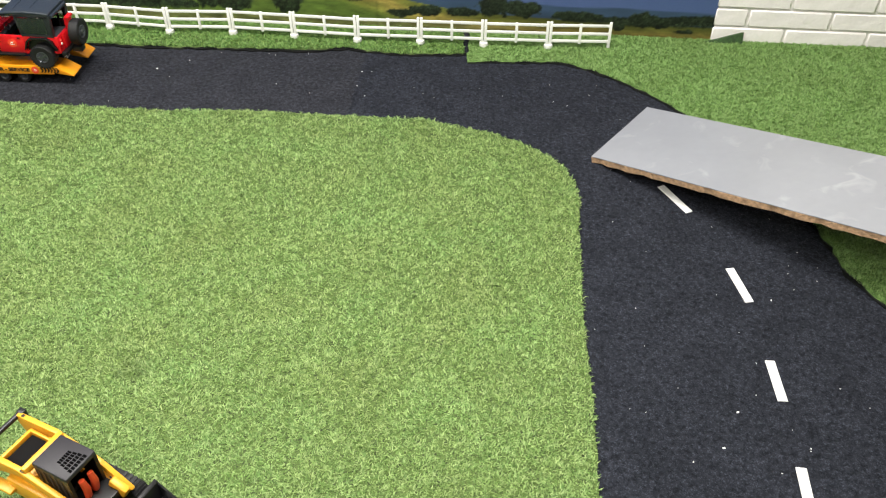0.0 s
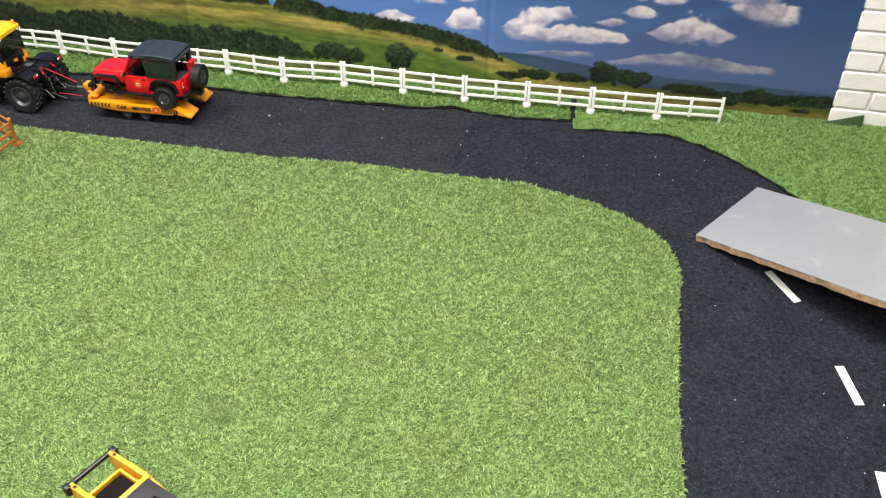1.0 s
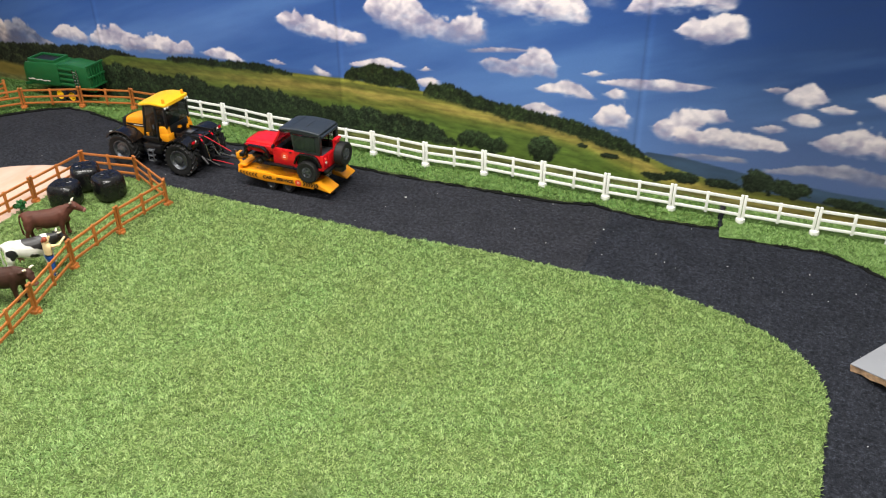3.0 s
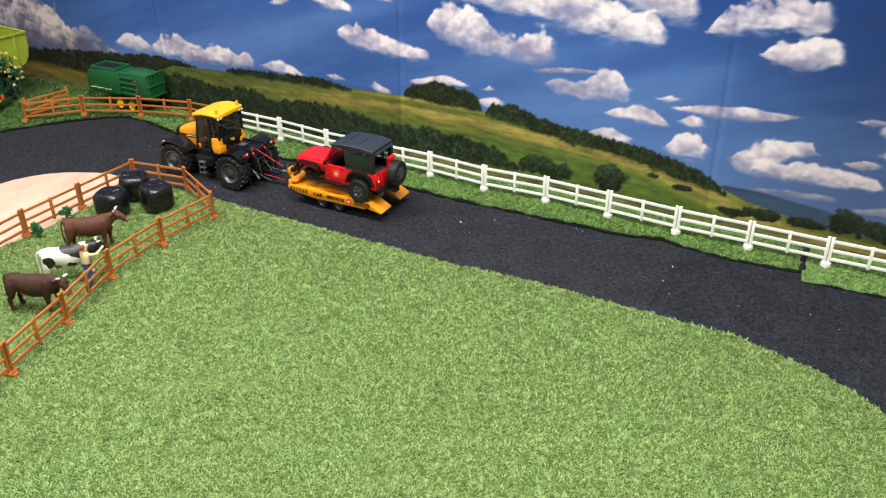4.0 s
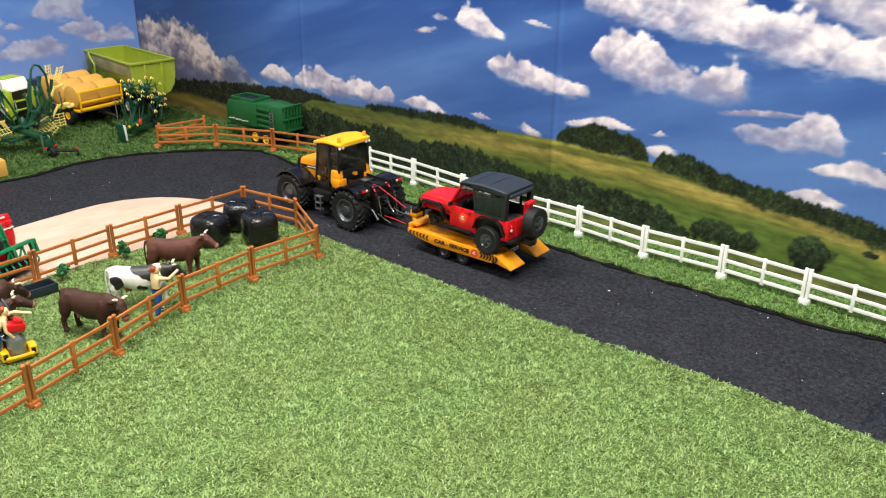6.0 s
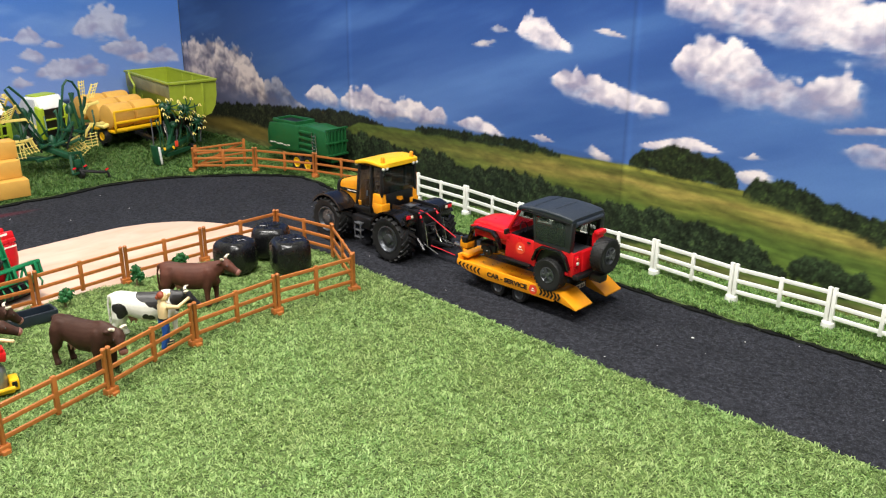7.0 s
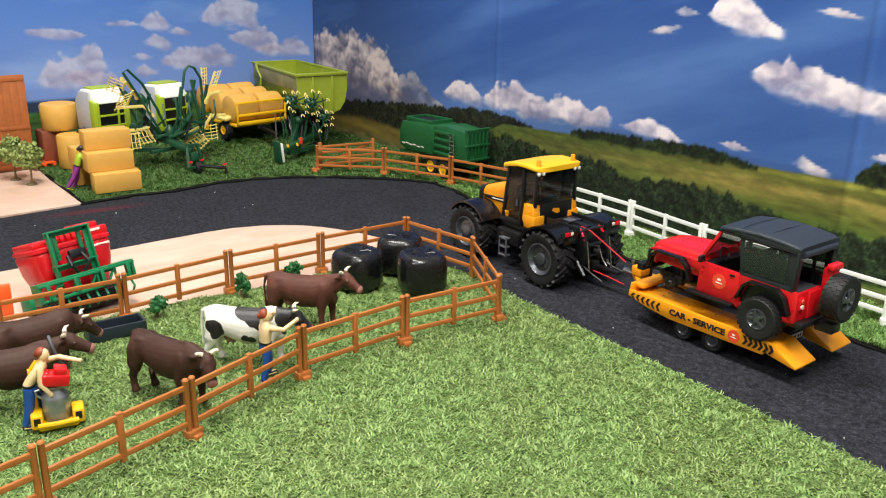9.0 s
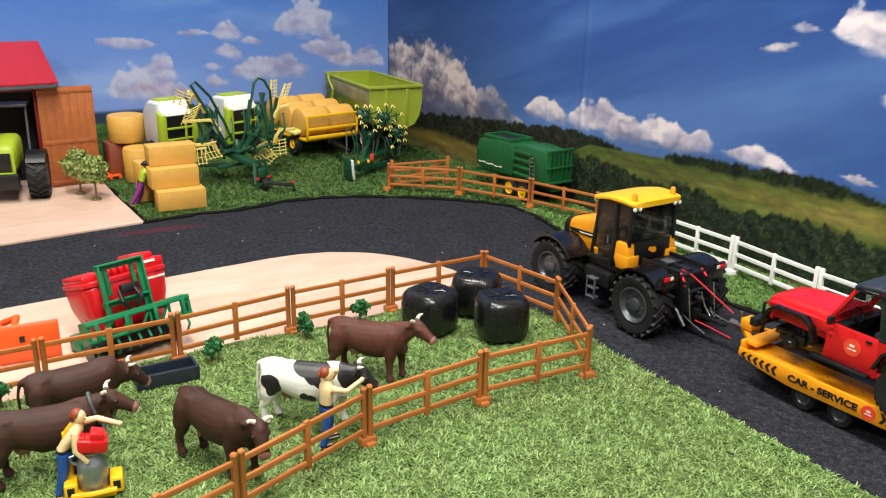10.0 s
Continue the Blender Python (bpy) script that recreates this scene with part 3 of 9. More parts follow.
def cloud(img, U, V, K, line, dim, low=(148, 141, 166), high=(240, 227, 227)):
    """One cloud over a line of (u, foot, crest): lumpy crest, ragged foot, grey underside."""
    us = [p[0] for p in line]
    i, j = np.searchsorted(U[:, 0], (us[0] - 0.02, us[-1] + 0.02))
    if j - i < 2:
        return img
    part_of = slice(i, j)
    u, v = U[part_of], V[part_of]
    lump, relief, n, wisp = (k[part_of] for k in K)
    foot, crest = np.interp(u, us, [p[1] for p in line]), np.interp(u, us, [p[2] for p in line])
    h = np.clip(crest - foot, 0.004, 0.10)
    big = np.clip(h / 0.06, 0.35, 1)
    crest = crest + (lump * 0.60 + n * 0.25) * h * big
    foot = foot + (wisp * 0.55 + n * 0.30) * h
    f = (v - foot) / np.maximum(crest - foot, 0.002)
    ends = smooth(us[0] - 0.012, us[0] + 0.012, u + lump * 0.03) * smooth(us[-1] + 0.012, us[-1] - 0.012, u + lump * 0.03)
    a = smooth(1.07, 0.93, f) * smooth(-0.10, 0.22, f) * ends
    a = a * np.clip(0.76 + 0.45 * f + wisp * 0.8 + n * 0.8, 0.2, 0.97)
    lit = np.clip(0.30 + 0.46 * f + relief * 1.15 + n * 1.9, 0, 1)[..., None]
    col = (np.array(low, float) * (1 - lit) + np.array(high, float) * lit) * (0.45 + 0.55 * dim)
    img[part_of] = over(img[part_of], col, a * (0.97 if dim > 0.8 else 0.7))
    return img


def woods(img, U, V, top, bottom, seed, tone=(34, 50, 26), rough=0.02, freq=60):
    """A belt of trees between two curves with a lumpy crown line."""
    j = fbm(U * freq + seed, U * 0 + seed, 4) - 0.5
    j2 = fbm(U * freq * 3 + seed * 2, U * 0 + 3.3, 3) - 0.5
    t = curve(U, top) + j * rough * 2 + j2 * rough * 0.8
    b = curve(U, bottom)
    t = np.where((U < top[0][0]) | (U > top[-1][0]), -1, t)
    a = smooth(-0.003, 0.003, t - V) * smooth(-0.006, 0.006, V - b + (fbm(U * 50, V * 60 + seed) - 0.5) * 0.02)
    leaf = fbm(U * 150 + seed, V * 170, 4)
    clump = fbm(U * 38 + seed, V * 42, 4)
    wob = fbm(U * 22 + seed, V * 22, 3) * 1.6
    crown = cells(U * 62 + seed + wob, V * 44 + seed) - cells(U * 62 + seed + wob + 0.14, V * 44 + seed + 0.26)
    fleck = cells(U * 190 + seed, V * 190) - 0.5
    lit = np.clip(0.62 - 0.42 * crown + 1.3 * (leaf - 0.45) + 0.55 * (clump - 0.5) + 0.75 * fleck, 0.16, 1.9)[..., None]
    warm = np.clip(lit - 0.9, 0, 1) * np.array([14.0, 8.0, -6.0])
    return over(img, np.array(tone, float) * lit * 1.15 + warm, a)


def lone_tree(img, U, V, cu, cv, rx, ry, seed, tone=(36, 52, 28)):
    n = fbm(U * 40 + seed, V * 40 + seed, 4) - 0.5
    d = 1 - np.sqrt(((U - cu) / rx) ** 2 + ((V - cv) / ry) ** 2) + n * 0.9
    leaf = fbm(U * 150 + seed, V * 170, 4)
    fleck = cells(U * 150 + seed, V * 150) - 0.5
    lit = np.clip(0.55 + 1.2 * (leaf - 0.42) + 0.7 * fleck + (V - cv) / ry * 0.25, 0.15, 1.8)[..., None]
    return over(img, np.array(tone, float) * lit * 1.15, smooth(0.0, 0.16, d))


def back_print(U, V):
    # sky: deep blue above, paler over the hills, darker towards both ends
    streak = fbm(U * 1.6 + V * 2.2, V * 7 - U * 1.2, 5) - 0.5
    h = np.clip((V - 0.10) / 0.45, 0, 1)
    sky = np.array([92, 124, 180.0]) * (1 - h[..., None]) + np.array([36, 70, 136.0]) * h[..., None]
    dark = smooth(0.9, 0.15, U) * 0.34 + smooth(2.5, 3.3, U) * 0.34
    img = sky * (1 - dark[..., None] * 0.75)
    band = fbm(U * 1.1 + V * 1.2 + 4, V * 8 - U * 2.6, 5) - 0.5
    img = over(img, (22, 56, 120), np.clip(-band * 1.7, 0, 0.42) * smooth(0.12, 0.26, V))
    img = over(img, (104, 142, 196), np.clip(band * 1.3 + streak * 0.6, 0, 0.34) * smooth(0.12, 0.26, V))
    img = over(img, (60, 76, 116), smooth(0.7, 0.1, U) * smooth(0.34, 0.16, V) * 0.75)
    bank = curve(U, [(-0.1, 0.29), (0.1, 0.31), (0.36, 0.295), (0.47, 0.255), (0.66, 0.180), (0.74, 0.16), (0.82, 0.1)])
    img = over(img, np.array([112, 102, 116.0]) * (0.75 + 0.4 * fbm(U * 14, V * 18, 4))[..., None], smooth(-0.02, 0.05, bank - 0.03 - V + (billow(U, V) - 0.55) * 0.06) * 0.6)
    img = over(img, (92, 108, 158), smooth(2.6, 3.3, U) * smooth(0.36, 0.10, V) * 0.5)
    K = cloud_grain(U, V)
    # dim bank in the corner
    for line, dim in (([(-0.05, 0.15, 0.28), (0.10, 0.15, 0.325), (0.23, 0.16, 0.335), (0.35, 0.16, 0.315), (0.44, 0.16, 0.288), (0.50, 0.15, 0.228)], 0.84),
                      ([(0.46, 0.14, 0.20), (0.52, 0.15, 0.240), (0.58, 0.15, 0.236), (0.66, 0.15, 0.195), (0.72, 0.15, 0.172)], 0.70)):
        img = cloud(img, U, V, K, line, dim, (104, 98, 114), (232, 212, 202))
    img = cloud(img, U, V, K, [(1.653, 0.345, 0.362), (1.689, 0.328, 0.385), (1.756, 0.315, 0.38), (1.821, 0.308, 0.362), (1.894, 0.306, 0.347), (1.947, 0.316, 0.345)], 1.0)
    img = cloud(img, U, V, K, [(1.956, 0.407, 0.425), (2.0, 0.383, 0.473), (2.043, 0.367, 0.484), (2.104, 0.359, 0.464), (2.162, 0.354, 0.439), (2.224, 0.351, 0.41), (2.258, 0.35, 0.426), (2.292, 0.354, 0.439), (2.327, 0.358, 0.419)], 1.0)
    img = cloud(img, U, V, K, [(1.933, 0.516, 0.549), (1.998, 0.501, 0.58), (2.072, 0.489, 0.592), (2.144, 0.475, 0.591), (2.227, 0.464, 0.58), (2.306, 0.459, 0.57), (2.383, 0.445, 0.556), (2.456, 0.441, 0.538), (2.527, 0.442, 0.511), (2.571, 0.439, 0.516), (2.609, 0.441, 0.479)], 1.0)
    img = cloud(img, U, V, K, [(2.367, 0.576, 0.631), (2.439, 0.549, 0.636), (2.522, 0.516, 0.621), (2.588, 0.495, 0.626), (2.676, 0.499, 0.623)], 0.98)
    img = cloud(img, U, V, K, [(2.317, 0.298, 0.308), (2.345, 0.28, 0.334), (2.382, 0.278, 0.326), (2.418, 0.277, 0.323), (2.442, 0.28, 0.349), (2.473, 0.288, 0.363), (2.508, 0.288, 0.357), (2.53, 0.287, 0.326)], 1.0)
    img = cloud(img, U, V, K, [(2.282, 0.33, 0.339), (2.349, 0.338, 0.352), (2.42, 0.347, 0.356), (2.462, 0.353, 0.358)], 0.9)
    img = cloud(img, U, V, K, [(2.481, 0.249, 0.255), (2.51, 0.24, 0.271), (2.56, 0.24, 0.286), (2.601, 0.238, 0.28), (2.643, 0.241, 0.249)], 0.96)
    img = cloud(img, U, V, K, [(2.615, 0.308, 0.313), (2.636, 0.306, 0.323), (2.658, 0.314, 0.319)], 0.9)
    img = cloud(img, U, V, K, [(2.657, 0.289, 0.296), (2.709, 0.287, 0.311), (2.783, 0.287, 0.319), (2.842, 0.292, 0.322), (2.9, 0.3, 0.32), (2.936, 0.315, 0.32)], 0.95)
    img = cloud(img, U, V, K, [(2.667, 0.259, 0.265), (2.696, 0.25, 0.284), (2.728, 0.255, 0.274)], 0.95)
    img = cloud(img, U, V, K, [(2.639, 0.177, 0.188), (2.662, 0.171, 0.218), (2.689, 0.168, 0.24), (2.724, 0.167, 0.236), (2.744, 0.171, 0.21)], 0.95)
    img = cloud(img, U, V, K, [(2.801, 0.177, 0.193), (2.833, 0.161, 0.221), (2.87, 0.157, 0.243), (2.906, 0.175, 0.254), (2.94, 0.22, 0.262), (2.976, 0.229, 0.26), (2.99, 0.234, 0.24)], 0.97)
    img = cloud(img, U, V, K, [(2.857, 0.165, 0.2), (2.933, 0.156, 0.198), (2.991, 0.161, 0.218), (3.051, 0.163, 0.203), (3.126, 0.168, 0.202), (3.141, 0.176, 0.185)], 0.93)
    img = cloud(img, U, V, K, [(3.111, 0.305, 0.323), (3.133, 0.296, 0.346), (3.161, 0.288, 0.353), (3.194, 0.304, 0.341), (3.206, 0.314, 0.326)], 0.97)
    img = cloud(img, U, V, K, [(3.124, 0.255, 0.264), (3.151, 0.245, 0.283), (3.186, 0.245, 0.278), (3.207, 0.254, 0.263)], 0.93)
    img = cloud(img, U, V, K, [(3.193, 0.293, 0.297), (3.226, 0.288, 0.313), (3.269, 0.295, 0.304)], 0.93)
    img = cloud(img, U, V, K, [(3.195, 0.203, 0.212), (3.229, 0.19, 0.235), (3.282, 0.188, 0.26), (3.337, 0.19, 0.255), (3.377, 0.193, 0.24), (3.407, 0.209, 0.224)], 0.93)
    img = cloud(img, U, V, K, [(3.301, 0.329, 0.34), (3.337, 0.308, 0.361), (3.374, 0.304, 0.379), (3.41, 0.298, 0.405), (3.45, 0.283, 0.401), (3.503, 0.275, 0.385)], 0.93)
    img = cloud(img, U, V, K, [(3.385, 0.293, 0.304), (3.438, 0.265, 0.316), (3.487, 0.255, 0.314), (3.553, 0.258, 0.308)], 0.86)
    img = cloud(img, U, V, K, [(3.058, 0.221, 0.228), (3.094, 0.217, 0.24), (3.128, 0.228, 0.237)], 0.9)
    img = cloud(img, U, V, K, [(3.064, 0.325, 0.329), (3.091, 0.321, 0.34), (3.117, 0.33, 0.336)], 0.85)
    img = cloud(img, U, V, K, [(3.106, 0.109, 0.119), (3.203, 0.118, 0.149), (3.3, 0.12, 0.161), (3.438, 0.114, 0.147), (3.528, 0.122, 0.14)], 0.7)
    img = cloud(img, U, V, K, [(2.864, 0.114, 0.125), (2.955, 0.119, 0.135), (3.044, 0.126, 0.139)], 0.62)
    img = cloud(img, U, V, K, [(2.7, 0.483, 0.488), (2.725, 0.48, 0.526), (2.76, 0.48, 0.562), (2.819, 0.493, 0.58), (2.884, 0.5, 0.581), (2.958, 0.503, 0.571)], 1.0)
    img = cloud(img, U, V, K, [(2.83, 0.445, 0.452), (2.858, 0.43, 0.48), (2.902, 0.423, 0.49), (2.942, 0.429, 0.494), (2.995, 0.44, 0.492)], 0.98)
    img = cloud(img, U, V, K, [(1.548, 0.451, 0.46), (1.566, 0.435, 0.49), (1.597, 0.425, 0.498), (1.631, 0.421, 0.486), (1.666, 0.416, 0.46), (1.701, 0.419, 0.439)], 1.0)
    img = cloud(img, U, V, K, [(1.767, 0.471, 0.475), (1.793, 0.466, 0.479), (1.843, 0.462, 0.466)], 0.85)
    img = cloud(img, U, V, K, [(1.463, 0.454, 0.458), (1.486, 0.448, 0.468), (1.522, 0.454, 0.457)], 0.8)
    img = cloud(img, U, V, K, [(1.417, 0.415, 0.42), (1.442, 0.411, 0.429), (1.462, 0.415, 0.418)], 0.75)
    img = cloud(img, U, V, K, [(1.402, 0.412, 0.415), (1.431, 0.41, 0.424), (1.477, 0.423, 0.432)], 0.75)
    img = cloud(img, U, V, K, [(0.719, 0.199, 0.21), (0.769, 0.191, 0.241), (0.835, 0.19, 0.245), (0.879, 0.189, 0.218)], 0.86)
    img = cloud(img, U, V, K, [(0.887, 0.2, 0.219), (0.937, 0.187, 0.25), (1.008, 0.184, 0.264), (1.078, 0.184, 0.241), (1.133, 0.186, 0.251), (1.208, 0.191, 0.251), (1.26, 0.195, 0.229), (1.302, 0.198, 0.254), (1.319, 0.201, 0.231)], 0.92)
    img = cloud(img, U, V, K, [(1.361, 0.209, 0.218), (1.394, 0.203, 0.234), (1.44, 0.199, 0.237), (1.484, 0.198, 0.224), (1.512, 0.201, 0.21)], 0.97)
    img = cloud(img, U, V, K, [(1.608, 0.218, 0.222), (1.635, 0.211, 0.229), (1.663, 0.215, 0.22)], 0.9)
    img = cloud(img, U, V, K, [(1.764, 0.207, 0.216), (1.776, 0.2, 0.23), (1.797, 0.196, 0.217), (1.833, 0.197, 0.206)], 0.88)
    img = cloud(img, U, V, K, [(1.896, 0.243, 0.249), (1.948, 0.242, 0.266), (1.992, 0.243, 0.277), (2.019, 0.248, 0.284), (2.047, 0.254, 0.275), (2.083, 0.26, 0.265)], 0.97)
    img = cloud(img, U, V, K, [(2.132, 0.258, 0.26), (2.147, 0.259, 0.273), (2.162, 0.261, 0.267)], 0.85)
    img = cloud(img, U, V, K, [(2.117, 0.222, 0.228), (2.14, 0.208, 0.236), (2.17, 0.21, 0.242), (2.188, 0.215, 0.235)], 0.92)
    img = cloud(img, U, V, K, [(2.425, 0.176, 0.184), (2.468, 0.176, 0.211), (2.511, 0.176, 0.208), (2.554, 0.17, 0.196)], 0.95)
    # sky and clouds multiplied slightly darker towards the right end
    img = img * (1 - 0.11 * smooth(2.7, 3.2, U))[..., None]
    n = fbm(U * 9, V * 40, 5)
    # far blue ridge
    ridge = curve(U, [(2.70, 0.06), (2.80, 0.118), (2.90, 0.116), (3.06, 0.098), (3.29, 0.084), (3.44, 0.088), (3.55, 0.085), (3.8, 0.080)])
    img = over(img, np.array([52, 70, 92.0]) * (0.8 + 0.4 * n[..., None]), smooth(-0.002, 0.002, ridge - V))
    # dark forest at the corner
    img = woods(img, U, V, [(-0.1, 0.10), (0.2, 0.12), (0.39, 0.14), (0.69, 0.165), (0.94, 0.185), (1.05, 0.172), (1.16, 0.14)], [(-0.1, 0.0), (0.5, 0.02), (1.2, 0.04)], 3.1, (40, 44, 32), 0.012, 50)
    img = over(img, np.array([112, 98, 48.0]) * (0.6 + 0.7 * n[..., None]), smooth(0.0, 0.02, curve(U, [(-0.1, 0.05), (0.3, 0.09), (0.6, 0.075), (0.95, 0.05)]) - V) * smooth(0.98, 0.9, U))
    # rolling field
    hill = curve(U, [(0.80, 0.02), (0.90, 0.13), (0.966, 0.159), (1.22, 0.172), (1.42, 0.178), (1.65, 0.190), (1.89, 0.200), (2.15, 0.197), (2.43, 0.185), (2.63, 0.160), (2.76, 0.118), (2.86, 0.085), (3.0, 0.06), (3.3, 0.045), (3.8, 0.04)])
    g = fbm(U * 30, V * 130 + U * 8, 5)
    depth = np.clip((hill - V) / 0.12, 0, 1)
    olive, gold, green = np.array([102, 107, 48.0]), np.array([146, 132, 68.0]), np.array([82, 102, 44.0])
    band = np.exp(-((depth - 0.30 - (n - 0.5) * 0.3) / 0.14) ** 2)[..., None]
    field = olive * (1 - band) + gold * band
    low = smooth(0.45, 0.75, depth + (n - 0.5) * 0.25)[..., None]
    field = field * (1 - low) + green * low
    wet = smooth(1.75, 1.15, U)[..., None] * 0.6
    field = field * (1 - wet) + np.array([82, 102, 46.0]) * wet
    field = field * (1 - smooth(1.55, 1.0, U)[..., None] * 0.15) * (1 - smooth(2.9, 3.3, U)[..., None] * 0.28) * (0.72 + 0.55 * g[..., None])
    rows = fbm(U * 7 + 3, depth * 16 + U * 1.5, 4)
    field = field * (0.74 + 0.52 * rows[..., None]) + np.array([34, 28, 10.0]) * (np.exp(-((depth - 0.05) / 0.035) ** 2) * smooth(1.55, 1.7, U) * smooth(2.5, 1.9, U))[..., None]
    img = over(img, field, smooth(-0.0015, 0.0015, hill - V))
    img = over(img, np.array([106, 104, 66.0]) * (0.4 + 1.1 * g[..., None]), smooth(0.036, 0.022, V + (n - 0.5) * 0.03) * 0.7 * smooth(3.3, 2.9, U))
    # woods on the crest
    img = woods(img, U, V, [(1.20, 0.178), (1.25, 0.19), (1.42, 0.198), (1.55, 0.208), (1.62, 0.203), (1.69, 0.19)], [(1.2, 0.165), (1.45, 0.175), (1.69, 0.186)], 1.7, (34, 46, 26), 0.008, 110)
    img = woods(img, U, V, [(1.875, 0.205), (1.90, 0.238), (1.99, 0.258), (2.07, 0.250), (2.115, 0.236), (2.13, 0.20)], [(1.87, 0.198), (2.0, 0.196), (2.13, 0.194)], 6.2, (36, 48, 26), 0.009, 80)
    img = woods(img, U, V, [(2.14, 0.20), (2.16, 0.222), (2.22, 0.232), (2.30, 0.208), (2.36, 0.200), (2.46, 0.188), (2.58, 0.176), (2.68, 0.158), (2.76, 0.135), (2.79, 0.112), (2.81, 0.09)],
                [(2.14, 0.185), (2.25, 0.172), (2.40, 0.150), (2.55, 0.138), (2.66, 0.115), (2.81, 0.088)], 8.4, (36, 48, 28), 0.011, 90)
    img = woods(img, U, V, [(3.30, 0.062), (3.42, 0.060), (3.56, 0.066), (3.62, 0.073), (3.8, 0.074)], [(3.30, 0.044), (3.5, 0.040), (3.62, 0.042), (3.8, 0.040)], 4.6, (34, 44, 32), 0.005, 60)
    # belt of trees at the foot of the field
    img = woods(img, U, V, [(0.88, 0.13), (0.956, 0.137), (1.143, 0.118), (1.30, 0.13), (1.36, 0.105), (1.50, 0.122), (1.62, 0.122), (1.74, 0.110), (1.84, 0.103), (1.97, 0.115), (2.08, 0.108), (2.17, 0.092), (2.245, 0.06)],
                [(0.88, -0.02), (1.3, 0.0), (1.7, 0.02), (2.0, 0.035), (2.25, 0.04)], 2.4, (42, 55, 37), 0.020, 40)
    for k, (a, b, c, d) in enumerate([(2.30, 0.072, 0.055, 0.036), (2.365, 0.062, 0.045, 0.030), (2.51, 0.074, 0.048, 0.036), (3.09, 0.082, 0.055, 0.034), (3.17, 0.072, 0.065, 0.026), (3.50, 0.056, 0.045, 0.024), (3.545, 0.050, 0.040, 0.018), (3.44, 0.032, 0.022, 0.014), (3.62, 0.026, 0.03, 0.008),
                                      (2.90, 0.06, 0.05, 0.018), (3.00, 0.058, 0.05, 0.016), (2.70, 0.088, 0.03, 0.010), (2.62, 0.105, 0.02, 0.008), (3.32, 0.055, 0.08, 0.018), (2.83, 0.05, 0.04, 0.014)]):
        img = lone_tree(img, U, V, a, b, c, d, k * 7.7, (44, 58, 36) if a < 2.6 else (36, 46, 32))
    # joins between the printed sheets, with crease shade and a lit edge painted in
    img = img * (1 - 0.10 * smooth(1.862, 1.858, U) * smooth(0.9, 1.1, U) * smooth(0.21, 0.2, V))[..., None]
    for s in (0.93, 1.86, 2.76):
        img = img * (1 - 0.09 * np.exp(-((U - s) / 0.004) ** 2) + 0.06 * np.exp(-((U - s - 0.012) / 0.006) ** 2))[..., None]
    return img


